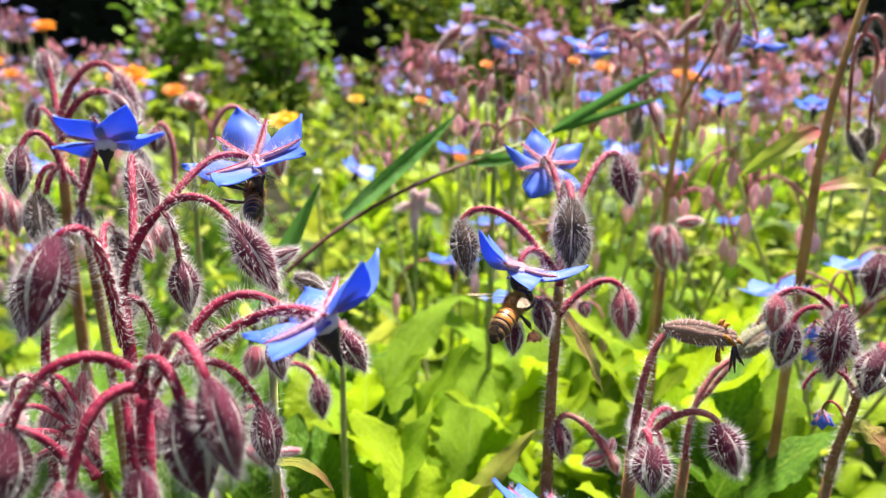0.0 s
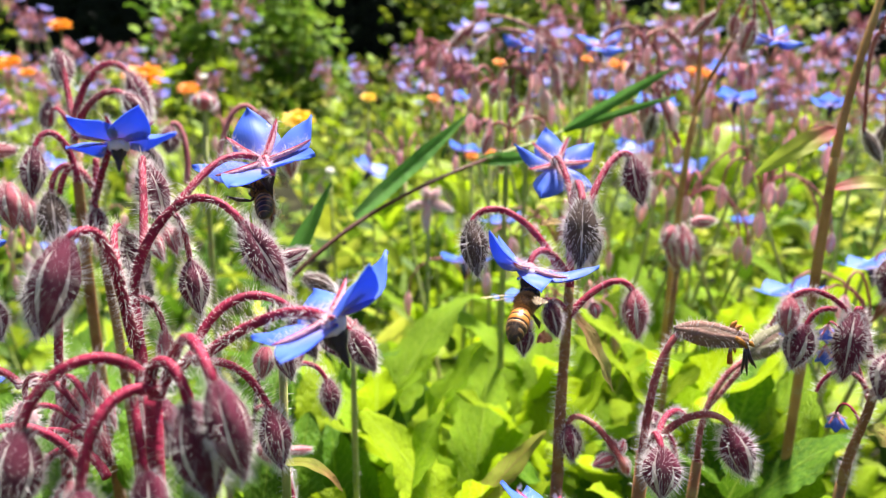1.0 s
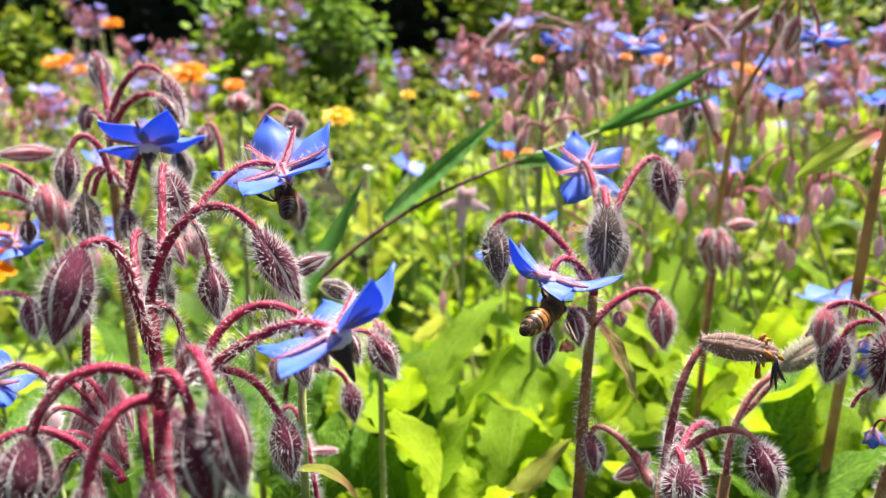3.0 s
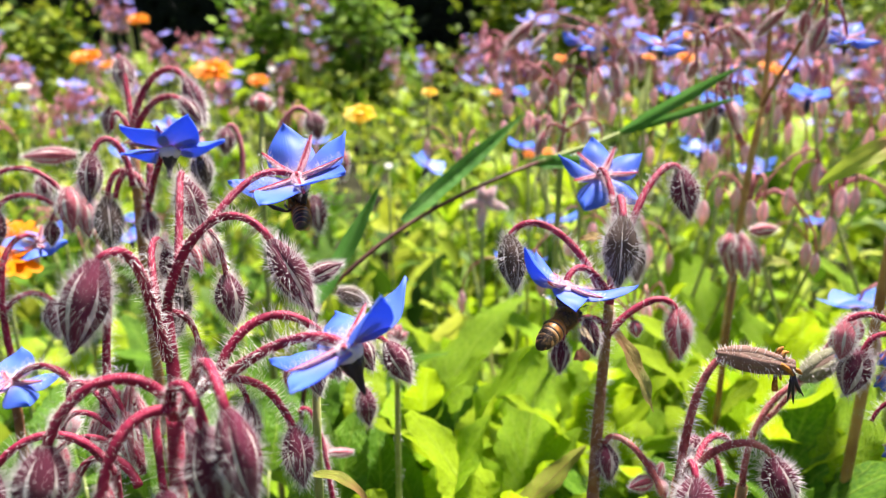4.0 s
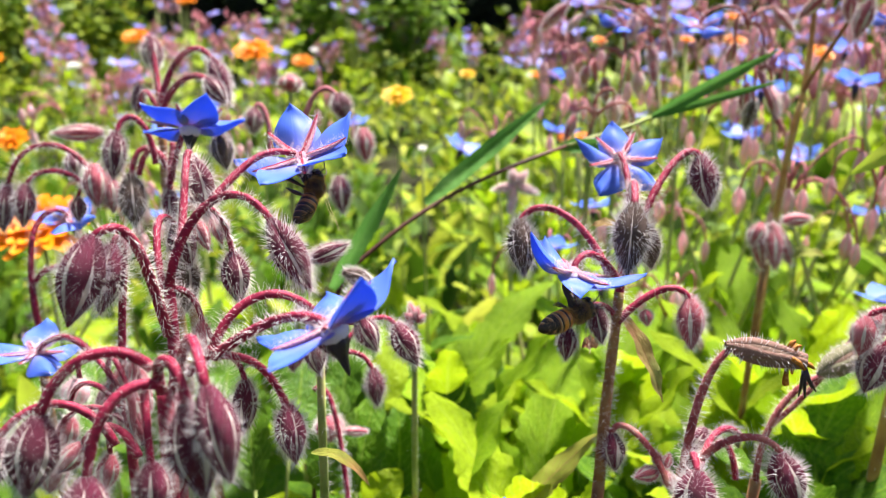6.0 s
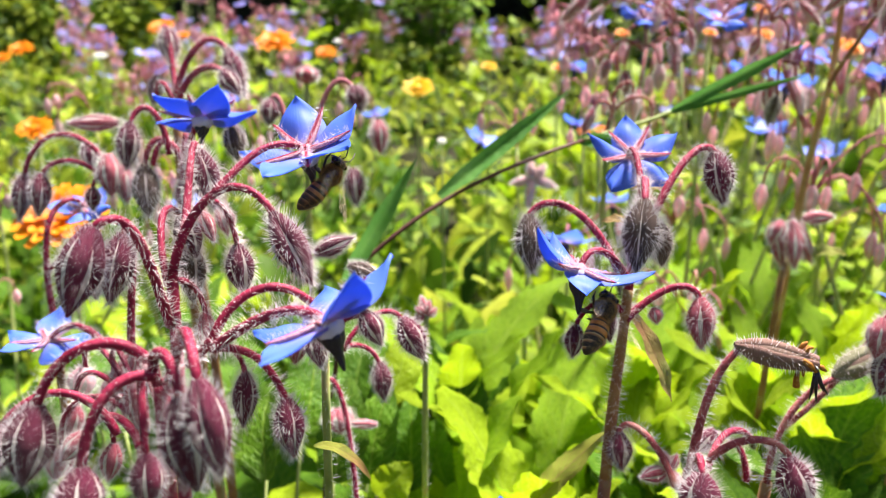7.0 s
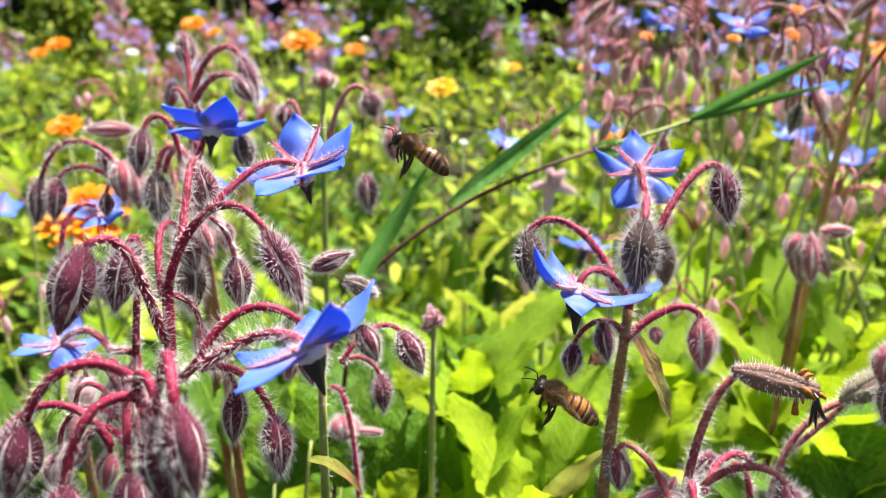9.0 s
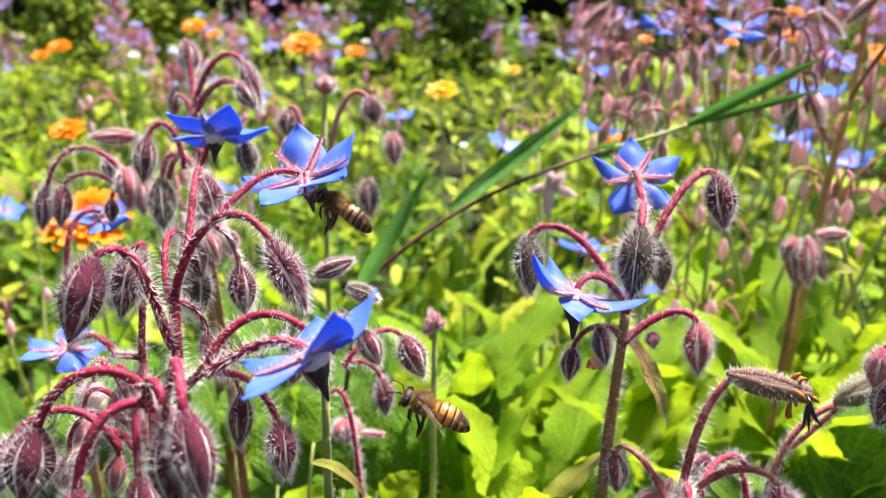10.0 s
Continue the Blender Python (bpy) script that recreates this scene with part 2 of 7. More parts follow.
def piece(name, mesh, parent, m=None, label=""):
    """A mesh object under a thing or a part, at the pose m in its parent's space."""
    ob = new(name, mesh)
    ob.parent = parent
    if m is not None:
        ob.matrix_basis = m
    if label:
        ob["label"] = label
    return ob


def origin(ob):
    """The place of a thing that stands unturned in the world."""
    return ob.location.copy()


def along(top, tip, spin=0.0):
    """A turn that lays +z from top to tip."""
    return (Vector(tip) - Vector(top)).to_track_quat("Z", "Y").to_matrix().to_4x4() @ Matrix.Rotation(spin, 4, "Z")


RNG = random.Random(7)


def bristles(pts, radii, per_mm=7.0, length=0.0013, r=0.000028, rng=RNG, lean=0.25):
    s = Shape()
    for i in range(len(pts) - 1):
        a, b = pts[i], pts[i + 1]
        d = b - a
        x = d.orthogonal().normalized()
        y = d.normalized().cross(x)
        for _ in range(max(1, int(d.length * 1000 * per_mm))):
            k, t = rng.uniform(0, 2 * math.pi), rng.random()
            out = x * math.cos(k) + y * math.sin(k)
            way = (out + d.normalized() * rng.uniform(-lean, lean * 1.6) + Vector((rng.gauss(0, 0.12), rng.gauss(0, 0.12), rng.gauss(0, 0.12)))).normalized()
            s.spike(a.lerp(b, t) + out * (radii[i] * 0.95), way * length * rng.uniform(0.45, 1.25), r * rng.uniform(0.7, 1.2))
    return s


def stalk(parent, a, b, c, d, r0=0.0009, r1=0.0007, material=None, hair=20.0, name="pedicel", hair_length=0.0019, n=16, hair_r=0.000028):
    """A hairy bent stalk under a plant: start, two handles and end in the world."""
    o = origin(parent)
    pts = bezier(Vector(a) - o, Vector(b) - o, Vector(c) - o, Vector(d) - o, n)
    radii = [(r0 + (r1 - r0) * i / n) * 0.80 * RNG.uniform(0.94, 1.06) for i in range(n + 1)]
    ob = piece(name, Shape().tube(pts, radii, 10).mesh(name, material or STEM), parent)
    if hair:
        piece("bristles", bristles(pts, radii, hair, hair_length, hair_r).mesh("bristles", BRISTLE, False), ob, label="fine white bristles")
    return ob


# Unit bud: foot at 0, tip at z = 1, radius 1 at its widest.
def bud_radius(s):
    return max(0.0, math.sin(math.pi * s ** 0.95)) ** 1.02 * (1.04 - 0.16 * s) + 0.27 * (1 - s) ** 4


def pod_radius(s):
    """A seed calyx: a nearly even tube, a little open at its mouth."""
    return (0.20 + 0.80 * math.sin(math.pi / 2 * min(1.0, s * 2.6)) ** 0.9) * (1 - 0.42 * max(0.0, s - 0.55) / 0.45)


def bud_core(name, bud_radius=bud_radius, material=CORE):
    rows = [[Vector((math.cos(k * math.pi / 6) * bud_radius(s) * 0.99, math.sin(k * math.pi / 6) * bud_radius(s) * 0.99, s)) for k in range(12)] for s in (j / 12 for j in range(13))]
    return Shape().grid(rows, closed=True).mesh(name, material)


def bud_sepal(name, material, open_=0.0, wide=0.86, seed=1, bud_radius=bud_radius):
    """One fifth of a bud's husk: pointed, ridged down its middle, its margins rolled in."""
    r, rows = random.Random(seed), []
    for j in range(15):
        s = j / 14
        half = math.radians(37) * (1.0 - (1 - wide) * max(0, math.sin(math.pi * min(1, max(0, (s - 0.22) / 0.78)))) * (1.0 + 0.25 * math.sin(s * 7 + seed)))
        row = []
        for i in range(7):
            u = i / 3 - 1
            rad = bud_radius(s) * (1.0 + 0.10 * (1 - u * u)) + 0.03 - (0.08 if abs(u) > 0.99 else 0) * bud_radius(s)
            rad += open_ * s * s * 0.6 + r.uniform(-0.012, 0.012)
            k = u * half
            row.append(Vector((math.cos(k) * rad, math.sin(k) * rad, min(1.04, s * 1.03))))
        rows.append(row)
    return Shape().grid(rows).mesh(name, material)


def bud_bristles(name, count, squash, seed, bud_radius=bud_radius, thick=0.0056, lean=0.42):
    """Bristles on the unit bud, made for a bud whose length is squash times its radius."""
    r, s = random.Random(seed), Shape()
    for _ in range(count):
        z, k = r.random() ** 0.9, r.uniform(0, 2 * math.pi)
        rad = bud_radius(z) * 1.06
        slope = (bud_radius(min(1, z + 0.02)) - bud_radius(max(0, z - 0.02))) / 0.04 / squash
        out = Vector((math.cos(k), math.sin(k), (-slope + r.uniform(-0.05, lean)))) + Vector((r.gauss(0, 0.13), r.gauss(0, 0.13), r.gauss(0, 0.1)))
        out.normalize()
        size = r.uniform(0.28, 0.74)
        d = Vector((out.x * size, out.y * size, out.z * size / squash))
        s.spike(Vector((math.cos(k) * rad, math.sin(k) * rad, z)), d, thick)
    return s.mesh(name, BRISTLE, False)


BUD_CORE = bud_core("bud")
SEPALS = [bud_sepal("sepal", SEPAL, 0.0, 0.86, 1), bud_sepal("sepal", SEPAL, 0.0, 0.66, 2), bud_sepal("sepal", SEPAL, 0.05, 0.80, 3)]
SEPALS_PINK = [bud_sepal("sepal", SEPAL_PINK, 0.0, 0.76, 4), bud_sepal("sepal", SEPAL_PINK, 0.12, 0.68, 5), bud_sepal("sepal", SEPAL_PINK, 0.05, 0.64, 6)]
PALE = grained("sepal_pale_pink", ((0.28, (0.58, 0.21, 0.26)), (0.5, (0.80, 0.46, 0.50)), (0.75, (0.88, 0.70, 0.69))), 200.0, 0.8, 0.15, 0.3, shine=0.3, hue=0.4)
SEPALS_PALE = [bud_sepal("sepal", PALE, 0.0, 0.76, 14), bud_sepal("sepal", PALE, 0.12, 0.68, 15), bud_sepal("sepal", PALE, 0.05, 0.62, 16)]
POD_SEAM = grained("pod_seam_brown", ((0.3, (0.10, 0.05, 0.04)), (0.55, (0.26, 0.18, 0.13)), (0.75, (0.42, 0.33, 0.26))), 500.0, 0.7, 0.2, 0.4)
POD_CORE = bud_core("seed_head", pod_radius, POD_SEAM)
POD_SEPALS = [bud_sepal("sepal", SEPAL_POD, 0.0, 0.62, 11, pod_radius), bud_sepal("sepal", SEPAL_POD, 0.05, 0.72, 12, pod_radius)]
SEPAL_GREEN = grained("sepal_spent_green", ((0.28, (0.10, 0.10, 0.06)), (0.5, (0.24, 0.24, 0.14)), (0.75, (0.38, 0.36, 0.24))), 420.0, 0.7, 0.2, 0.6, fine=3.0)
POD_GREEN = [bud_sepal("sepal", SEPAL_GREEN, 0.0, 0.62, 11, pod_radius), bud_sepal("sepal", SEPAL_GREEN, 0.05, 0.72, 12, pod_radius)]
POD_HAIR = bud_bristles("bristles", 380, 6.0, 9, pod_radius, 0.0050, 0.1)
SEPALS_GREY = [bud_sepal("sepal", SEPAL_GREY, 0.0, 0.94, 7), bud_sepal("sepal", SEPAL_GREY, 0.03, 0.86, 8), bud_sepal("sepal", SEPAL_GREY, 0.0, 0.90, 9)]
BUD_HAIR = [bud_bristles("bristles", 1000, 2.6, k) for k in (1, 2, 3)]
SPARSE_HAIR = bud_bristles("bristles", 900, 2.6, 4, thick=0.0032, lean=0.10)


def bud(parent, top, tip, r, pink=False, spin=None, label="", grey=False, pale=False, sparse=False):
    """A hanging bud in its five hairy sepals, from its stalk's end to its tip."""
    o = origin(parent)
    top, tip = Vector(top) - o, Vector(tip) - o
    spin = RNG.uniform(0, 6) if spin is None else spin
    r *= 0.92
    m = Matrix.Translation(top) @ along(top, tip, spin) @ Matrix.Diagonal((r, r, (tip - top).length, 1))
    ob = piece("bud", BUD_CORE, parent, m, label)
    kinds = SEPALS_PALE if pale else SEPALS_GREY if grey else SEPALS_PINK if pink else SEPALS
    for k in range(5):
        piece("sepal", kinds[RNG.randrange(3)], ob, Matrix.Rotation(k * 2 * math.pi / 5 + RNG.uniform(-0.05, 0.05), 4, "Z"))
    piece("bristles", SPARSE_HAIR if sparse else RNG.choice(BUD_HAIR), ob, label="silvery white bristles")
    return ob


def unit_petal(name, material, curl, cup, seed, width=0.40, thick=0.012):
    """A pointed petal along +x from the throat; +z is the side of the cone."""
    r, n, w = random.Random(seed), 14, 9
    top, uvs = [], []
    for j in range(n + 1):
        t = j / n
        half = width * (math.sin(math.pi * min(1.0, t**0.8)) ** 0.95 * 0.92 + 0.16 * (1 - t) ** 2)
        row, uvr = [], []
        for i in range(w):
            u = i / (w - 1) * 2 - 1
            z = curl * t * t + cup * u * u * half + 0.025 * math.sin(9 * t + seed + 2.5 * u) * t - 0.05 * (1 - abs(u)) * math.sin(math.pi * t)
            row.append(Vector((0.10 + 0.9 * t, u * half, z)))
            uvr.append((i / (w - 1), t))
        top.append(row)
        uvs.append(uvr)
    s = Shape().grid(top, uvs=uvs)
    under = [[p + Vector((0, 0, -thick)) for p in reversed(row)] for row in top]
    return s.grid(under, uvs=[list(reversed(x)) for x in uvs]).mesh(name, material)


PETALS = [unit_petal("petal", BLUE, -0.05, 0.3, 1, 0.36), unit_petal("petal", BLUE, 0.16, 0.6, 2, 0.34), unit_petal("petal", BLUE, -0.2, -0.25, 3, 0.37), unit_petal("petal", BLUE, -0.32, 0.5, 4, 0.25), unit_petal("petal", BLUE, 0.16, -0.5, 5, 0.30)]


def ribbed(name, rib, edge):
    """A sepal with a dark dotted rib down its middle and pale margins."""
    m, n, l, b = shader(name, 0.6, 0.2)
    place, sep = n.new("ShaderNodeTexCoord"), n.new("ShaderNodeSeparateXYZ")
    l.new(place.outputs["Object"], sep.inputs[0])
    side = value(n, "ABSOLUTE")
    l.new(sep.outputs[1], side.inputs[0])
    r = ramp(n, ((0.014, rib), (0.030, edge)))
    l.new(side.outputs[0], r.inputs[0])
    dots = ramp(n, ((0.34, (0.45, 0.4, 0.4)), (0.46, (1, 1, 1))))
    grain = noisy(n, l, 38.0, 2.0)
    l.new(grain, dots.inputs[0])
    colour = mixed(n, l, r.outputs[0], dots.outputs[0], 1.0, "MULTIPLY")
    l.new(colour, b.inputs["Base Color"])
    bumped(n, l, b, grain, 0.4, 0.02)
    through_light(m, n, l, b, colour, 0.25)
    return m


LOBE_PINK = ribbed("calyx_ribbed_pink", (0.42, 0.035, 0.075), (0.74, 0.40, 0.47))


def unit_calyx_lobe(name, seed):
    r, rows = random.Random(seed), []
    for j in range(9):
        t = j / 8
        half = 0.056 * (math.sin(math.pi * min(1, 0.12 + 0.88 * t) ** 0.9)) ** 0.7 + 0.012
        rows.append([Vector((0.05 + 0.68 * t, math.cos(k) * half, math.sin(k) * half * 0.55 + 0.03 * math.sin(3 * t))) for k in (i * math.pi / 4 for i in range(8))])
    return Shape().grid(rows, closed=True).mesh(name, LOBE_PINK)


def unit_calyx_hair(name, seed):
    r, s = random.Random(seed), Shape()
    for _ in range(130):
        t, k = r.random(), r.uniform(0, 2 * math.pi)
        half = 0.050
        s.spike(Vector((0.05 + 0.68 * t, math.cos(k) * half, math.sin(k) * half * 0.6)), Vector((r.gauss(0.2, 0.4), math.cos(k), math.sin(k) - 0.3)).normalized() * r.uniform(0.05, 0.13), 0.0021)
    return s.mesh(name, BRISTLE, False)


LOBES = [unit_calyx_lobe("calyx_lobe", k) for k in (1, 2)]
LOBE_HAIR = [unit_calyx_hair("bristles", k) for k in (1, 2)]


def unit_cone(name):
    """The black anther cone, five keeled anthers closing to a point."""
    rows = []
    for j in range(11):
        t = j / 10
        rad = 0.105 * (1 - t) ** 0.75 * (0.75 + 0.5 * math.sin(math.pi * min(1, t * 1.6 + 0.15))) + 0.012
        rows.append([Vector((math.cos(k * math.pi / 10) * rad * (1 + 0.14 * math.cos(k * math.pi / 2)), math.sin(k * math.pi / 10) * rad * (1 + 0.14 * math.cos(k * math.pi / 2)), 0.08 + 0.44 * t)) for k in range(20)])
    return Shape().grid(rows, closed=True).mesh(name, ANTHER)


def unit_throat(name):
    s = Shape()
    s.grid([[Vector((math.cos(k * math.pi / 8) * r * (1 + 0.15 * math.cos(k * math.pi / 1.6)), math.sin(k * math.pi / 8) * r, z)) for k in range(16)] for r, z in ((0.03, -0.10), (0.12, -0.06), (0.17, 0.0), (0.17, 0.05), (0.15, 0.12), (0.11, 0.16), (0.05, 0.12))], closed=True)
    return s.mesh(name, SCALE_WHITE)


def unit_cup(name):
    """The foot of the calyx on the flower's back."""
    rows = [[Vector((math.cos(k * math.pi / 8) * r * (1 + 0.10 * math.cos(k * math.pi / 1.6)), math.sin(k * math.pi / 8) * r, z)) for k in range(16)] for r, z in ((0.15, -0.03), (0.12, -0.065), (0.085, -0.10), (0.06, -0.13), (0.01, -0.14))]
    return Shape().grid(rows, closed=True).mesh(name, LOBE_PINK)


CONE, THROAT, CUP = unit_cone("anther_cone"), unit_throat("throat_scales"), unit_cup("calyx_cup")


def facing(face, spin):
    """A turn that lays +z along face; spin turns +x, in degrees from the right towards the far side."""
    z = Vector(face).normalized()
    x = (Vector((1, 0, 0)) - z * z.x).normalized()
    return Matrix((x, z.cross(x), z)).transposed().to_4x4() @ Matrix.Rotation(-radians(spin), 4, "Z")


def flower(parent, at, face, r, spin=0.0, lifts=(20, 20, 20, 20, 20), label="", kinds=(0, 1, 2, 0, 1), lobe_lift=26, cone=1.0, reach=(1, 1, 1, 1, 1)):
    """A five-petalled flower under a plant: its centre, the way its cone points, the petals' lift away from that way (degrees)."""
    o = origin(parent)
    m = Matrix.Translation(Vector(at) - o) @ facing(face, spin) @ Matrix.Scale(r, 4)
    ob = piece("flower", THROAT, parent, m, label or "blue star-shaped flower")
    for k in range(5):
        turn = Matrix.Rotation(-k * 2 * math.pi / 5, 4, "Z")
        piece("petal", PETALS[kinds[k]], ob, turn @ Matrix.Rotation(radians(lifts[k]), 4, "Y") @ Matrix.Diagonal((reach[k], 1, reach[k], 1)))
        mid = Matrix.Rotation(-(k + 0.5) * 2 * math.pi / 5, 4, "Z") @ Matrix.Translation((0, 0, -0.06)) @ Matrix.Rotation(radians((lifts[k] + lifts[(k + 1) % 5]) / 2 + lobe_lift - 22), 4, "Y")
        piece("calyx_lobe", LOBES[k % 2], ob, mid, "hairy pink sepal")
        piece("bristles", LOBE_HAIR[k % 2], ob, mid, "white bristles")
    piece("calyx_cup", CUP, ob, label="pink foot of the calyx")
    piece("anther_cone", CONE, ob, Matrix.Scale(cone, 4), label="black pointed anther cone")
    return ob


def leaf_shape(a, b, width, up, droop, wave=1.0, seed=1, n=22, w=9, teeth=True, fold=0.25, blade=False):
    """A leaf from a to b, facing up, bowed by droop, with a wavy toothed margin."""
    a, b = Vector(a), Vector(b)
    d, up = b - a, Vector(up)
    side = d.cross(up).normalized()
    up = side.cross(d).normalized()
    rows, uvs = [], []
    for j in range(n + 1):
        t = j / n
        half = width / 2 * (math.sin(math.pi * min(1, t**0.8 * 0.97 + 0.03)) ** 0.65)
        if teeth:
            half *= 0.95 + 0.09 * abs(math.sin(t * 38 + seed)) + 0.03 * math.sin(t * 23 + seed * 3)
        if blade:
            half = width / 2 * min(1, 0.45 + t * 3) * min(1, (1 - t) * 2.4) ** 0.85
        row, uvr = [], []
        for i in range(w):
            u = i / (w - 1) * 2 - 1
            z = droop * 4 * t * (1 - t) + fold * abs(u) * half + wave * 0.10 * width * abs(u) ** 1.5 * math.sin(t * 17 + seed * 2.1 + (1.7 if u > 0 else 0))
            z += 0.035 * width * noise.noise(Vector((t * 7, u * 3, seed * 3.7)))
            row.append(a + d * t + side * (u * half) + up * z)
            uvr.append((i / (w - 1), t))
        rows.append(row)
        uvs.append(uvr)
    return Shape().grid(rows, uvs=uvs)


def leaf(parent, a, b, width, up=(0, -0.4, 1), droop=0.0, material=None, wave=1.0, seed=1, label="", teeth=True, fold=0.25, name="leaf"):
    o = origin(parent)
    s = leaf_shape(Vector(a) - o, Vector(b) - o, width, up, droop, wave, seed, n=64 if teeth else 22, w=11, teeth=teeth, fold=fold)
    return piece(name, s.mesh(name, material or LEAF), parent, None, label)


# ---- ground ----
def ground_height(x, y):
    return 0.03 * noise.noise(Vector((x * 0.7, y * 0.7, 0.3)))


def build_ground():
    ticks = [-400, -120, -40, -15, -8, -5, -3.5] + [-2.5 + 0.25 * k for k in range(21)] + [3.5, 5, 8, 15, 40, 120, 400]
    rows = [[Vector((x, y, ground_height(x, y))) for x in ticks] for y in ticks]
    ob = new("ground", Shape().grid(rows).mesh("ground", SOIL))
    tagged(ob, "dark moist soil shaded by dense meadow plants", "ground", kind="structure")


build_ground()


# ---- the near plants ----
def drop(p, dx=0.0, dy=0.0):
    """The place on the ground under p."""
    return (p[0] + dx, p[1] + dy, ground_height(p[0] + dx, p[1] + dy))


def plant(p, label, dx=0.0, dy=0.0, group="borage plants"):
    return thing("borage_plant", drop(p, dx, dy), label, "plant", group)


def rise(parent, top, r0=0.0025, r1=0.0012, material=None, bend=0.01, hair=3.0):
    """The main stem from a plant's foot up to top."""
    a, b = origin(parent), Vector(top)
    return stalk(parent, a, a.lerp(b, 0.35) + Vector((bend, 0, 0)), a.lerp(b, 0.75) - Vector((bend, 0, 0)), b, r0, r1, material or STEM_BROWN, hair, "stem", 0.0014, 24)


def front_left_plant():
    p = plant((-0.0415, 0.1017, 0.5000), "red-stemmed bristly borage plant with a blue flower", -0.01, 0.02)
    rise(p, (-0.0415, 0.1026, 0.4996), 0.0022, 0.0013, STEM)
    stalk(p, (-0.0415, 0.1025, 0.4994), (-0.0417, 0.1036, 0.5029), (-0.0426, 0.1056, 0.5058), (-0.0428, 0.1067, 0.5091), 0.00121, 0.00113, name="branch")
    # tall arch with the striped bud
    stalk(p, (-0.0428, 0.1066, 0.5090), (-0.0419, 0.1086, 0.5186), (-0.0333, 0.1110, 0.5295), (-0.0261, 0.1073, 0.5196), 0.00096, 0.00072)
    bud(p, (-0.0265, 0.1074, 0.5200), (-0.0203, 0.1038, 0.5101), 0.00256)
    # stalk of the open flower
    stalk(p, (-0.0360, 0.1098, 0.5224), (-0.0332, 0.1139, 0.5254), (-0.0302, 0.1197, 0.5305), (-0.0242, 0.1207, 0.5271), 0.00078, 0.00064)
    flower(p, (-0.0239, 0.1205, 0.5264), (0.12, 0.2, -1), 0.01158, 105, (36, 2, -6, 4, 26), kinds=(0, 0, 2, 2, 0))
    # stalk bending away, its bud behind it
    stalk(p, (-0.0412, 0.1087, 0.5158), (-0.0414, 0.1132, 0.5200), (-0.0428, 0.1196, 0.5302), (-0.0436, 0.1238, 0.5269), 0.00080, 0.00073)
    bud(p, (-0.0436, 0.1237, 0.5267), (-0.0410, 0.1226, 0.5164), 0.00260)
    stalk(p, (-0.0368, 0.1123, 0.5203), (-0.0366, 0.1158, 0.5182), (-0.0372, 0.1208, 0.5140), (-0.0372, 0.1215, 0.5095), 0.00053, 0.00059)
    bud(p, (-0.0373, 0.1217, 0.5102), (-0.0359, 0.1190, 0.5018), 0.00245)
    stalk(p, (-0.0435, 0.1064, 0.5083), (-0.0463, 0.1107, 0.5152), (-0.0479, 0.1167, 0.5210), (-0.0469, 0.1221, 0.5149), 0.00079, 0.00068)
    bud(p, (-0.0470, 0.1222, 0.5151), (-0.0452, 0.1228, 0.5072), 0.00235)
    bud(p, (-0.0471, 0.1255, 0.5090), (-0.0470, 0.1232, 0.4985), 0.00265, grey=True)
    # pink young buds in the crook
    for a, b, c in (((-0.0447, 0.1254, 0.5153), (-0.0420, 0.1237, 0.5099), 14), ((-0.0423, 0.1276, 0.5157), (-0.0400, 0.1250, 0.5107), 12), ((-0.0397, 0.1254, 0.5153), (-0.0396, 0.1262, 0.5114), 10)):
        bud(p, a, b, c * 0.00001 * 1.3 * 7.66, True)
    # low left arch with the big pale-seamed bud
    stalk(p, (-0.0421, 0.1027, 0.5033), (-0.0423, 0.0987, 0.5139), (-0.0403, 0.0933, 0.5268), (-0.0450, 0.0898, 0.5224), 0.00109, 0.00072)
    bud(p, (-0.0448, 0.0900, 0.5228), (-0.0477, 0.0861, 0.5120), 0.00281, spin=2.0, sparse=True)
    bud(p, (-0.0661, 0.1383, 0.5065), (-0.0686, 0.1341, 0.4932), 0.00333)
    # small curl under the fork
    stalk(p, (-0.0422, 0.1067, 0.5091), (-0.0403, 0.1085, 0.5084), (-0.0403, 0.1116, 0.5048), (-0.0397, 0.1106, 0.5017), 0.00070, 0.00055)
    bud(p, (-0.0399, 0.1107, 0.5022), (-0.0394, 0.1105, 0.4947), 0.00147, True)
    # right branches
    stalk(p, (-0.0368, 0.0956, 0.5006), (-0.0349, 0.0941, 0.5025), (-0.0331, 0.0926, 0.5045), (-0.0319, 0.0930, 0.5058), 0.00097, 0.00086, name="branch")
    stalk(p, (-0.0320, 0.0930, 0.5056), (-0.0303, 0.0958, 0.5112), (-0.0244, 0.0990, 0.5147), (-0.0187, 0.0991, 0.5084), 0.00086, 0.00073)
    bud(p, (-0.0192, 0.0992, 0.5089), (-0.0162, 0.0990, 0.5014), 0.00197)
    stalk(p, (-0.0312, 0.0908, 0.5054), (-0.0255, 0.0892, 0.5103), (-0.0188, 0.0865, 0.5150), (-0.0142, 0.0830, 0.5138), 0.00100, 0.00076)
    flower(p, (-0.0135, 0.0827, 0.5131), (0.36, -0.16, -1), 0.01050, 26, (22, 14, 6, -12, 26), kinds=(0, 0, 0, 2, 0), cone=1.12, reach=(1.12, 1, 0.95, 1.1, 1.12))
    stalk(p, (-0.0318, 0.0935, 0.5041), (-0.0276, 0.0955, 0.5038), (-0.0251, 0.0958, 0.5012), (-0.0225, 0.0940, 0.4958), 0.00071, 0.00065)
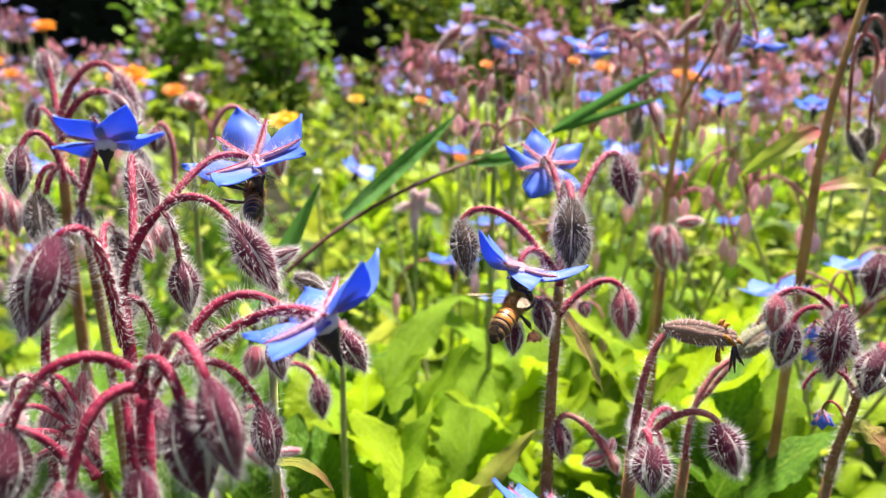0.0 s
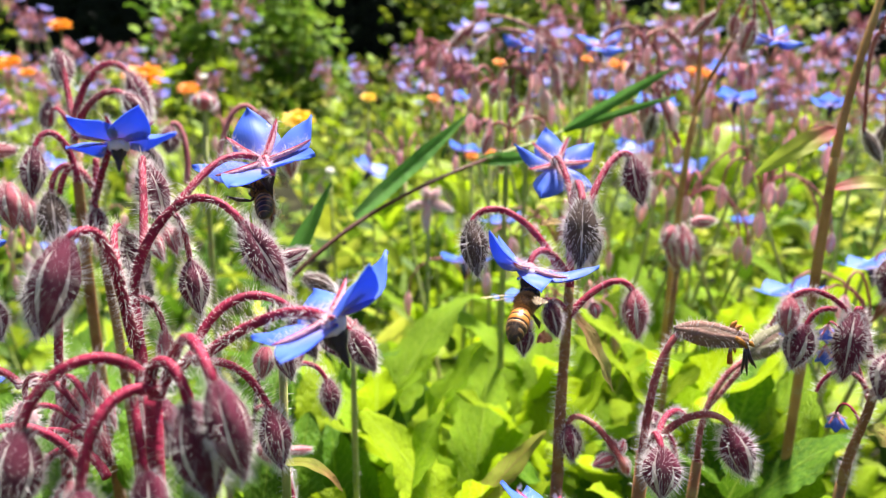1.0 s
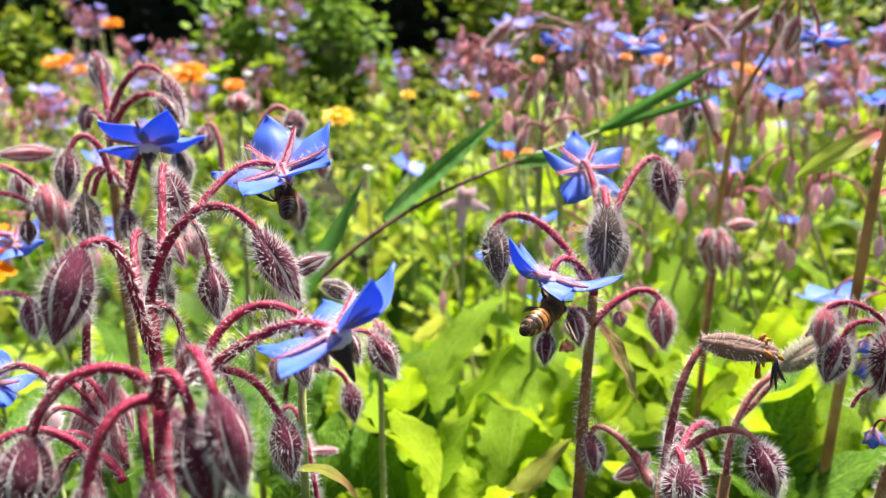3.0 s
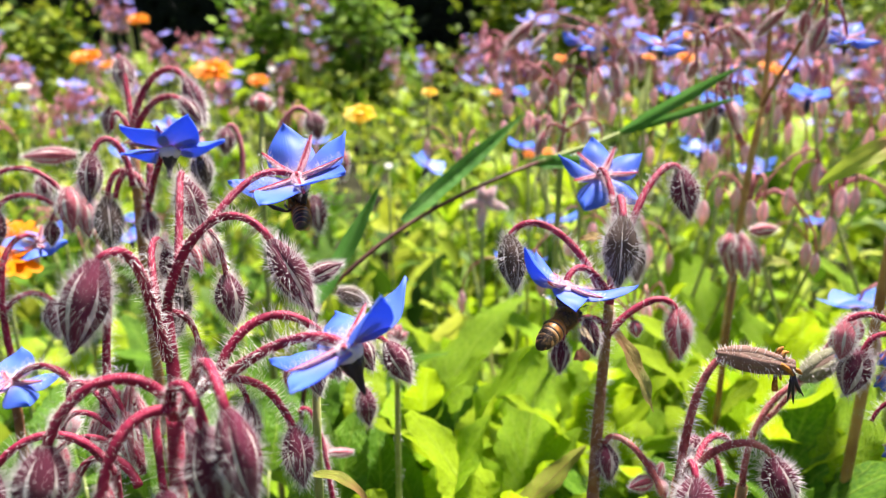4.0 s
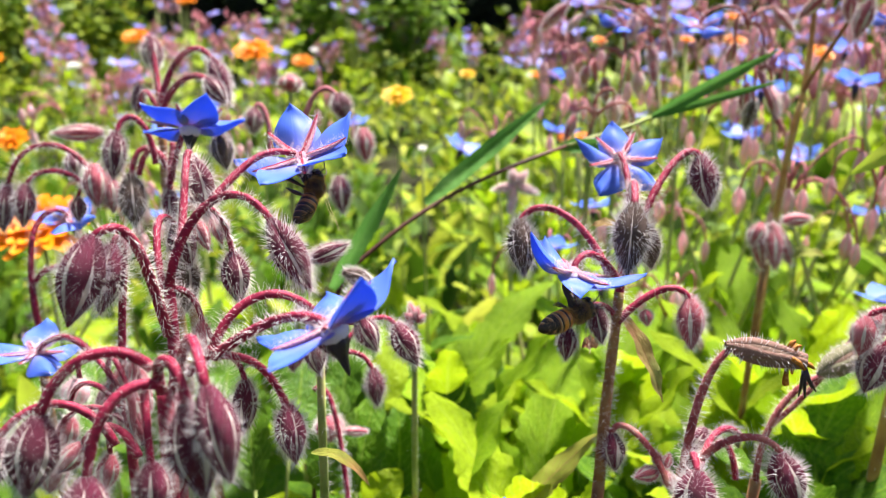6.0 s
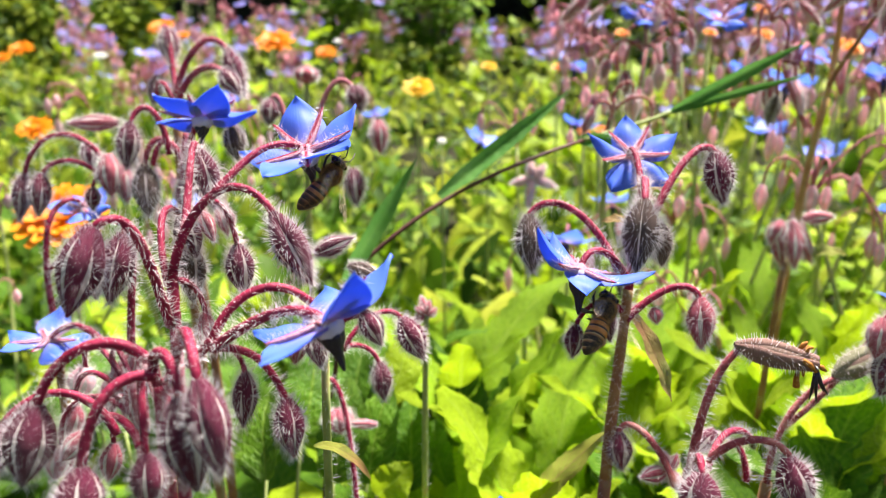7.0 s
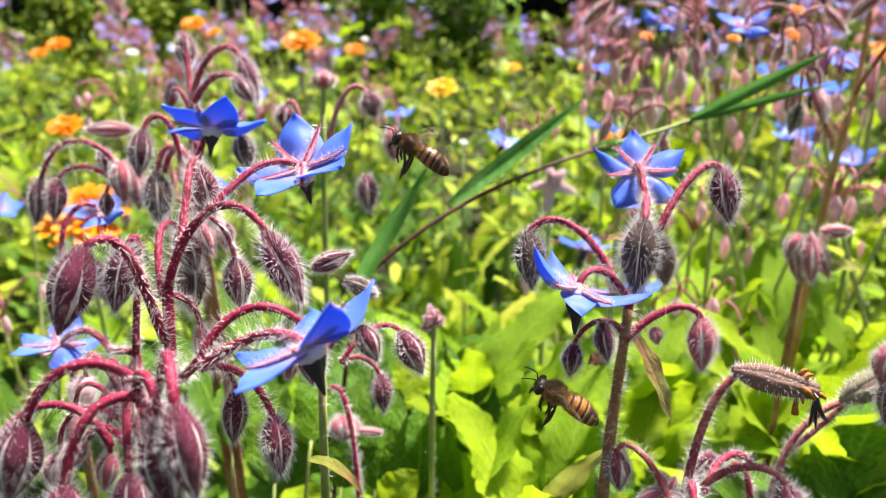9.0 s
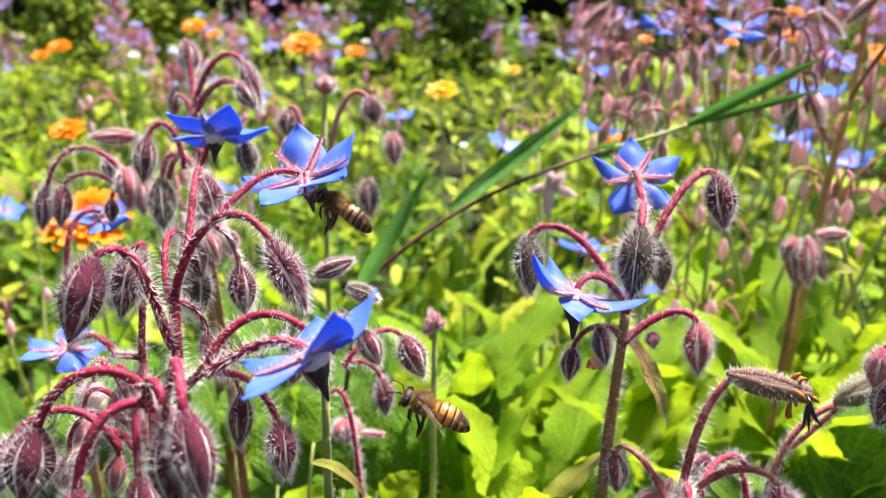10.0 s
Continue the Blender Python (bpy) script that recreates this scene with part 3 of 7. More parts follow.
    bud(p, (-0.0226, 0.0942, 0.4964), (-0.0213, 0.0917, 0.4882), 0.00219)
    stalk(p, (-0.0331, 0.0954, 0.5035), (-0.0322, 0.0983, 0.5026), (-0.0302, 0.0999, 0.5009), (-0.0298, 0.0986, 0.4969), 0.00056, 0.00051)
    bud(p, (-0.0298, 0.0989, 0.4977), (-0.0300, 0.0964, 0.4899), 0.00185)
    return p


def soft_stalk(parent, a, b, c, d, r0, r1):
    """A stalk with short downy hair."""
    return stalk(parent, a, b, c, d, r0, r1, hair=16.0, hair_length=0.0016, hair_r=0.000018)


def foreground_plant():
    p = plant((-0.0344, 0.0807, 0.5066), "drooping borage buds on crimson arched stalks", 0.0, 0.015)
    rise(p, (-0.0348, 0.0823, 0.5049), 0.0022, 0.0013, STEM)
    soft_stalk(p, (-0.0355, 0.0813, 0.5084), (-0.0393, 0.0807, 0.5133), (-0.0459, 0.0790, 0.5112), (-0.0478, 0.0767, 0.5041), 0.00090, 0.00077)
    bud(p, (-0.0477, 0.0769, 0.5045), (-0.0491, 0.0735, 0.4955), 0.00286, sparse=True)
    soft_stalk(p, (-0.0338, 0.0789, 0.5075), (-0.0368, 0.0773, 0.5091), (-0.0398, 0.0747, 0.5076), (-0.0406, 0.0720, 0.4989), 0.00088, 0.00077)
    bud(p, (-0.0406, 0.0721, 0.4994), (-0.0403, 0.0688, 0.4921), 0.00270, sparse=True)
    soft_stalk(p, (-0.0339, 0.0795, 0.5061), (-0.0348, 0.0792, 0.5120), (-0.0303, 0.0767, 0.5139), (-0.0288, 0.0741, 0.5073), 0.00088, 0.00077)
    bud(p, (-0.0288, 0.0742, 0.5078), (-0.0266, 0.0706, 0.4980), 0.00300, sparse=True, label="large maroon bud with pale seams")
    soft_stalk(p, (-0.0364, 0.0805, 0.5059), (-0.0366, 0.0803, 0.5053), (-0.0356, 0.0781, 0.5019), (-0.0348, 0.0759, 0.4982), 0.00065, 0.00061)
    bud(p, (-0.0348, 0.0761, 0.4987), (-0.0338, 0.0732, 0.4928), 0.00202, sparse=True)
    soft_stalk(p, (-0.0345, 0.0830, 0.5041), (-0.0320, 0.0835, 0.5090), (-0.0299, 0.0803, 0.5186), (-0.0255, 0.0715, 0.5108), 0.00078, 0.00080)
    bud(p, (-0.0256, 0.0717, 0.5114), (-0.0228, 0.0686, 0.5015), 0.00233, sparse=True)
    bud(p, (-0.0354, 0.0876, 0.5020), (-0.0350, 0.0862, 0.4943), 0.00225, sparse=True)
    # lower, farther arches
    soft_stalk(p, (-0.0492, 0.0958, 0.4881), (-0.0525, 0.0978, 0.4945), (-0.0598, 0.0968, 0.4979), (-0.0646, 0.0926, 0.4911), 0.00084, 0.00073)
    bud(p, (-0.0644, 0.0927, 0.4915), (-0.0658, 0.0893, 0.4840), 0.00243)
    soft_stalk(p, (-0.0458, 0.0953, 0.4865), (-0.0479, 0.0983, 0.4894), (-0.0536, 0.1009, 0.4908), (-0.0567, 0.1002, 0.4853), 0.00084, 0.00079)
    bud(p, (-0.0565, 0.1003, 0.4857), (-0.0606, 0.0989, 0.4811), 0.00176, True)
    for a, b, hw in (((-0.0490, 0.1053, 0.4983), (-0.0503, 0.1030, 0.4911), 11), ((-0.0514, 0.1067, 0.4961), (-0.0552, 0.1035, 0.4891), 12), ((-0.0487, 0.1057, 0.4961), (-0.0463, 0.1028, 0.4902), 10), ((-0.0495, 0.1031, 0.4945), (-0.0483, 0.1004, 0.4861), 17), ((-0.0540, 0.1076, 0.4921), (-0.0529, 0.1054, 0.4851), 13)):
        bud(p, a, b, hw * 0.0000766 * 1.16, True)
    node = Vector((-0.0470, 0.1004, 0.4861))
    # pale pink hairy calyces crowded behind the arches
    for k, (a, b) in enumerate((((-0.0549, 0.1076, 0.4921), (-0.0558, 0.1056, 0.4860)), ((-0.0531, 0.1063, 0.4882), (-0.0524, 0.1045, 0.4825)), ((-0.0624, 0.1123, 0.4906), (-0.0637, 0.1107, 0.4853)), ((-0.0622, 0.1077, 0.4858), (-0.0635, 0.1060, 0.4804)), ((-0.0456, 0.0994, 0.4927), (-0.0447, 0.0976, 0.4870)),
                               ((-0.0491, 0.0999, 0.4844), (-0.0486, 0.0981, 0.4786)), ((-0.0538, 0.1024, 0.4823), (-0.0547, 0.1005, 0.4763)), ((-0.0400, 0.0953, 0.4932), (-0.0395, 0.0933, 0.4869)), ((-0.0636, 0.1040, 0.4807), (-0.0647, 0.1022, 0.4750)))):
        if k in (1, 4, 5, 7):
            continue
        bud(p, a, b, 0.0017 + 0.0003 * (k % 3), True, pale=k == 2)
        soft_stalk(p, node, node.lerp(Vector(a), 0.4) + Vector((0, 0, 0.012)), Vector(a) + Vector((0, 0, 0.008)), a, 0.0006, 0.0005)
    soft_stalk(p, (-0.0470, 0.1002, 0.4853), (-0.0478, 0.1032, 0.4915), (-0.0487, 0.1062, 0.4978), (-0.0500, 0.1060, 0.4970), 0.00062, 0.00054)
    return p


def tall_back_left_plant():
    p = plant((-0.0826, 0.2090, 0.5146), "borage plant with nodding maroon buds and one blue flower", 0.0, 0.03)
    rise(p, (-0.0841, 0.2145, 0.5219), 0.004, 0.0016, STEM_BROWN)
    q = (-0.0845, 0.2157, 0.5225)
    stalk(p, q, (-0.0863, 0.2205, 0.5309), (-0.0883, 0.2255, 0.5403), (-0.0908, 0.2285, 0.5431), 0.00113, 0.00101)
    bud(p, (-0.0899, 0.2284, 0.5428), (-0.0886, 0.2252, 0.5325), 0.00303)
    stalk(p, q, (-0.0830, 0.2189, 0.5359), (-0.0737, 0.2208, 0.5452), (-0.0685, 0.2179, 0.5362), 0.00121, 0.00096)
    bud(p, (-0.0688, 0.2182, 0.5372), (-0.0636, 0.2142, 0.5243), 0.00292)
    stalk(p, (-0.0834, 0.2132, 0.5212), (-0.0802, 0.2143, 0.5315), (-0.0723, 0.2133, 0.5347), (-0.0688, 0.2122, 0.5313), 0.00121, 0.00096)
    bud(p, (-0.0691, 0.2124, 0.5319), (-0.0637, 0.2103, 0.5253), 0.00255)
    stalk(p, (-0.0831, 0.2127, 0.5197), (-0.0847, 0.2144, 0.5251), (-0.0907, 0.2189, 0.5327), (-0.0913, 0.2180, 0.5230), 0.00096, 0.00080)
    bud(p, (-0.0930, 0.2240, 0.5290), (-0.0940, 0.2215, 0.5209), 0.00202)
    # flower and the buds round it
    stalk(p, (-0.0700, 0.1812, 0.5094), (-0.0672, 0.1779, 0.5157), (-0.0649, 0.1776, 0.5213), (-0.0628, 0.1763, 0.5239), 0.00099, 0.00081, name="branch")
    flower(p, (-0.0615, 0.1741, 0.5235), (0.05, -0.44, -1), 0.01305, 20, (10, 30, 0, 2, 20), kinds=(0, 0, 0, 2, 0))
    stalk(p, (-0.0739, 0.1824, 0.5134), (-0.0752, 0.1851, 0.5250), (-0.0807, 0.1841, 0.5286), (-0.0818, 0.1797, 0.5212), 0.00099, 0.00083)
    bud(p, (-0.0818, 0.1799, 0.5220), (-0.0824, 0.1764, 0.5110), 0.00276)
    stalk(p, (-0.0718, 0.1834, 0.5132), (-0.0760, 0.1856, 0.5200), (-0.0810, 0.1847, 0.5173), (-0.0801, 0.1810, 0.5087), 0.00100, 0.00085)
    bud(p, (-0.0804, 0.1817, 0.5110), (-0.0786, 0.1768, 0.4988), 0.00340, grey=True)
    stalk(p, (-0.0710, 0.1830, 0.5119), (-0.0743, 0.1851, 0.5184), (-0.0774, 0.1849, 0.5180), (-0.0782, 0.1816, 0.5107), 0.00100, 0.00085)
    stalk(p, (-0.0697, 0.1841, 0.5185), (-0.0696, 0.1815, 0.5136), (-0.0698, 0.1792, 0.5098), (-0.0691, 0.1774, 0.5074), 0.00099, 0.00084)
    bud(p, (-0.0691, 0.1776, 0.5079), (-0.0685, 0.1753, 0.5007), 0.00223)
    stalk(p, (-0.0619, 0.1822, 0.5226), (-0.0584, 0.1828, 0.5244), (-0.0574, 0.1824, 0.5233), (-0.0571, 0.1816, 0.5206), 0.00070, 0.00070)
    bud(p, (-0.0571, 0.1818, 0.5214), (-0.0552, 0.1791, 0.5129), 0.00265, grey=True)
    bud(p, (-0.0896, 0.1898, 0.5202), (-0.1038, 0.1917, 0.5196), 0.00204, True)
    bud(p, (-0.0893, 0.1815, 0.5136), (-0.0882, 0.1783, 0.5035), 0.00296, True)
    bud(p, (-0.0866, 0.1827, 0.5108), (-0.0851, 0.1798, 0.5017), 0.00228, True)
    rise(p, (-0.0714, 0.1831, 0.5089), 0.003, 0.0014, STEM_BROWN, -0.008)
    return p


def left_edge_plant():
    p = plant((-0.0998, 0.1667, 0.4802), "borage plant with slender arched stalks and pale blue flowers", 0.0, 0.02)
    rise(p, (-0.1037, 0.1697, 0.4729), 0.003, 0.0014, STEM_BROWN)
    stalk(p, (-0.1032, 0.1697, 0.4729), (-0.1054, 0.1722, 0.4810), (-0.1062, 0.1748, 0.4891), (-0.1059, 0.1779, 0.4956), 0.00113, 0.00085, name="branch")
    stalk(p, (-0.0905, 0.1826, 0.5105), (-0.0974, 0.1860, 0.5214), (-0.1109, 0.1856, 0.5200), (-0.1123, 0.1815, 0.5071), 0.00085, 0.00071)
    bud(p, (-0.1123, 0.1818, 0.5081), (-0.1133, 0.1783, 0.4969), 0.00242)
    stalk(p, (-0.0925, 0.1819, 0.5085), (-0.0983, 0.1824, 0.5134), (-0.1061, 0.1820, 0.5121), (-0.1071, 0.1805, 0.5073), 0.00085, 0.00071)
    bud(p, (-0.1071, 0.1809, 0.5085), (-0.1076, 0.1777, 0.4983), 0.00269)
    stalk(p, (-0.0903, 0.1815, 0.5071), (-0.0931, 0.1821, 0.5091), (-0.0940, 0.1815, 0.5071), (-0.0942, 0.1806, 0.5044), 0.00071, 0.00057)
    bud(p, (-0.0942, 0.1809, 0.5051), (-0.0940, 0.1791, 0.4994), 0.00185)
    bud(p, (-0.1032, 0.1982, 0.5134), (-0.1023, 0.1961, 0.5068), 0.00214)
    stalk(p, (-0.1059, 0.1778, 0.4953), (-0.1067, 0.1839, 0.5013), (-0.1028, 0.1892, 0.5015), (-0.1041, 0.1927, 0.4961), 0.00085, 0.00077)
    flower(p, (-0.1041, 0.1925, 0.4956), (0.1, 0.4, -1), 0.00949, 60, (15, 10, 18, 12, 20), label="pale blue open flower")
    stalk(p, (-0.1054, 0.1731, 0.4837), (-0.1020, 0.1738, 0.4894), (-0.0953, 0.1724, 0.4914), (-0.0908, 0.1692, 0.4881), 0.00085, 0.00069)
    bud(p, (-0.0912, 0.1694, 0.4888), (-0.0898, 0.1667, 0.4802), 0.00248)
    stalk(p, (-0.0776, 0.1453, 0.4786), (-0.0836, 0.1489, 0.4837), (-0.0896, 0.1500, 0.4805), (-0.0930, 0.1510, 0.4769), 0.00098, 0.00076)
    flower(p, (-0.0935, 0.1507, 0.4760), (0.1, 0.0, -1), 0.01080, 25, (-6, 14, 10, 2, 0), kinds=(0, 2, 0, 2, 1))
    stalk(p, (-0.0671, 0.1362, 0.4831), (-0.0703, 0.1380, 0.4822), (-0.0734, 0.1407, 0.4809), (-0.0779, 0.1452, 0.4784), 0.00092, 0.00098, name="branch")
    stalk(p, (-0.0664, 0.1362, 0.4831), (-0.0666, 0.1394, 0.4966), (-0.0628, 0.1413, 0.5126), (-0.0663, 0.1381, 0.5059), 0.00103, 0.00089, name="branch")
    rise(p, (-0.0664, 0.1362, 0.4831), 0.003, 0.0012, STEM, 0.004)
    return p


def middle_plant():
    p = plant((-0.0248, 0.1144, 0.4806), "borage plant with small striped buds behind the flower", 0.0, 0.02)
    rise(p, (-0.0233, 0.1235, 0.4893), 0.0015, 0.0010, STEM_GREEN, 0.004)
    stalk(p, (-0.0233, 0.1235, 0.4893), (-0.0223, 0.1247, 0.4933), (-0.0192, 0.1257, 0.4963), (-0.0162, 0.1254, 0.4953), 0.00073, 0.00062)
    bud(p, (-0.0164, 0.1257, 0.4965), (-0.0129, 0.1239, 0.4905), 0.00219)
    stalk(p, (-0.0215, 0.1316, 0.4853), (-0.0186, 0.1368, 0.4916), (-0.0119, 0.1393, 0.4930), (-0.0104, 0.1388, 0.4882), 0.00067, 0.00064)
    bud(p, (-0.0109, 0.1392, 0.4893), (-0.0062, 0.1367, 0.4813), 0.00277)
    stalk(p, (-0.0242, 0.1407, 0.4809), (-0.0209, 0.1433, 0.4823), (-0.0169, 0.1445, 0.4797), (-0.0161, 0.1433, 0.4758), 0.00071, 0.00061)
    bud(p, (-0.0161, 0.1436, 0.4768), (-0.0151, 0.1412, 0.4691), 0.00219)
    bud(p, (-0.0247, 0.1250, 0.5075), (-0.0180, 0.1278, 0.5098), 0.00173)
    bud(p, (-0.0189, 0.1263, 0.5051), (-0.0134, 0.1275, 0.5021), 0.00165, grey=True)
    bud(p, (-0.0220, 0.1101, 0.5000), (-0.0206, 0.1081, 0.4939), 0.00184)
    bud(p, (-0.0247, 0.1116, 0.4983), (-0.0254, 0.1101, 0.4934), 0.00168, True)
    leaf(p, (-0.0238, 0.1129, 0.4759), (-0.0131, 0.1095, 0.4716), 0.0020, droop=0.004, material=LEAF_OLD, seed=3, teeth=False)
    stalk(p, (-0.0250, 0.1585, 0.4209), (-0.0282, 0.1703, 0.4583), (-0.0326, 0.1708, 0.4597), (-0.0348, 0.1699, 0.4569), 0.00087, 0.00073)
    bud(p, (-0.0220, 0.1755, 0.4415), (-0.0297, 0.1755, 0.4415), 0.00122, True)
    bud(p, (-0.0328, 0.1767, 0.4455), (-0.0320, 0.1747, 0.4389), 0.00398, True)
    return p


def right_plant():
    p = plant((0.0305, 0.1289, 0.4601), "upright borage plant with two blue flowers and nodding buds", 0.0, 0.01)
    rise(p, (0.0308, 0.1289, 0.4601), 0.003, 0.0015, STEM_BROWN, 0.003)
    stalk(p, (0.0308, 0.1289, 0.4599), (0.0313, 0.1318, 0.4727), (0.0331, 0.1348, 0.4887), (0.0335, 0.1357, 0.4980), 0.00149, 0.00122, STEM_BROWN, name="branch")
    stalk(p, (0.0335, 0.1356, 0.4978), (0.0340, 0.1373, 0.5033), (0.0346, 0.1396, 0.5073), (0.0363, 0.1448, 0.5105), 0.00111, 0.00092, name="branch")
    # flower with the honeybee
    stalk(p, (0.0331, 0.1352, 0.5000), (0.0305, 0.1346, 0.5052), (0.0250, 0.1317, 0.5100), (0.0229, 0.1279, 0.5048), 0.00088, 0.00073)
    flower(p, (0.0228, 0.1275, 0.5042), (-0.02, -0.36, -1), 0.01180, -14, (-16, -2, 28, 22, -22), kinds=(3, 0, 3, 3, 4), reach=(1.05, 1, 0.82, 0.92, 0.66), cone=1.25)
    # arch to the pale bud
    stalk(p, (0.0315, 0.1366, 0.5010), (0.0266, 0.1424, 0.5129), (0.0171, 0.1444, 0.5159), (0.0141, 0.1425, 0.5097), 0.00100, 0.00079)
    bud(p, (0.0143, 0.1428, 0.5106), (0.0152, 0.1393, 0.4998), 0.00283, grey=True)
    # dark bud on a stalk that bends towards the camera
    stalk(p, (0.0361, 0.1438, 0.5072), (0.0365, 0.1469, 0.5170), (0.0364, 0.1420, 0.5215), (0.0344, 0.1328, 0.5157), 0.00103, 0.00094)
    bud(p, (0.0344, 0.1331, 0.5164), (0.0331, 0.1291, 0.5039), 0.00335, grey=True)
    stalk(p, (0.0365, 0.1445, 0.5094), (0.0384, 0.1514, 0.5148), (0.0369, 0.1596, 0.5242), (0.0367, 0.1621, 0.5188), 0.00092, 0.00075)
    flower(p, (0.0379, 0.1630, 0.5183), (0.05, 0.48, -0.92), 0.01086, 95, (16, 8, 0, 0, 12), kinds=(0, 3, 1, 1, 0))
    stalk(p, (0.0393, 0.1447, 0.5103), (0.0429, 0.1502, 0.5175), (0.0506, 0.1570, 0.5258), (0.0535, 0.1556, 0.5200), 0.00103, 0.00090)
    bud(p, (0.0530, 0.1559, 0.5212), (0.0549, 0.1527, 0.5108), 0.00301)
    stalk(p, (0.0333, 0.1347, 0.4918), (0.0376, 0.1363, 0.4966), (0.0459, 0.1379, 0.5019), (0.0478, 0.1357, 0.4950), 0.00101, 0.00078)
    bud(p, (0.0475, 0.1362, 0.4964), (0.0478, 0.1332, 0.4870), 0.00268, True)
    bud(p, (0.0387, 0.1355, 0.4943), (0.0393, 0.1346, 0.4913), 0.00134, True)
    bud(p, (0.0283, 0.1320, 0.4965), (0.0296, 0.1298, 0.4896), 0.00196)
    stalk(p, (0.0323, 0.1343, 0.4938), (0.0291, 0.1338, 0.4988), (0.0236, 0.1325, 0.4946), (0.0234, 0.1315, 0.4914), 0.00067, 0.00055)
    bud(p, (0.0234, 0.1316, 0.4920), (0.0228, 0.1298, 0.4860), 0.00186)
    bud(p, (0.0405, 0.1474, 0.5086), (0.0425, 0.1474, 0.4986), 0.00263, grey=True)
    leaf(p, (0.0357, 0.1388, 0.4913), (0.0434, 0.1336, 0.4749), 0.0040, (0.6, -0.8, 0.3), 0.001, LEAF_RED, seed=4, teeth=False, label="drooping pink-edged small leaf", name="bract")
    leaf(p, (0.0342, 0.1444, 0.5092), (0.0289, 0.1443, 0.5087), 0.0022, (0, -0.6, 1), 0.0006, LEAF_RED, seed=5, teeth=False, label="small reddish bract", name="bract")
    leaf(p, (0.0297, 0.1335, 0.4879), (0.0264, 0.1333, 0.4872), 0.003, (0, -0.6, 1), 0.0006, LEAF_RED, seed=6, teeth=False, label="small reddish bract", name="bract")
    return p


def seed_head(p, a, b, r, bits=DRY, sepals=POD_SEPALS):
    """A spent calyx, closed round the seed, with dry shreds at its mouth."""
    o = origin(p)
    a, b = Vector(a) - o, Vector(b) - o
    m = Matrix.Translation(a) @ along(a, b, 0.4) @ Matrix.Diagonal((r, r, (b - a).length * 1.02, 1))
    ob = piece("seed_head", POD_CORE, p, m, "spent bristly seed calyx")
    for k in range(5):
        piece("sepal", sepals[k % 2], ob, Matrix.Rotation(k * 2 * math.pi / 5, 4, "Z"))
    piece("bristles", POD_HAIR, ob, label="white bristles")
    d = (b - a).normalized()
    for k in range(18):
        s = Shape()
        start = b + Vector((RNG.gauss(0, 1), RNG.gauss(0, 1), RNG.gauss(0, 1))) * r * 0.42 - d * RNG.uniform(0, 0.003)
        way = (d + Vector((RNG.gauss(0, 0.7), RNG.gauss(0, 0.7), RNG.gauss(0, 0.7)))).normalized() * RNG.uniform(0.0016, 0.0032)
        s.tube([start, start + way * 0.5 + Vector((0, 0, 0.0003)), start + way], [0.0004, 0.0005, 0.00018], 5)
        piece("dry_shred", s.mesh("dry_shred", bits), p, label="curled withered shred")
    return ob


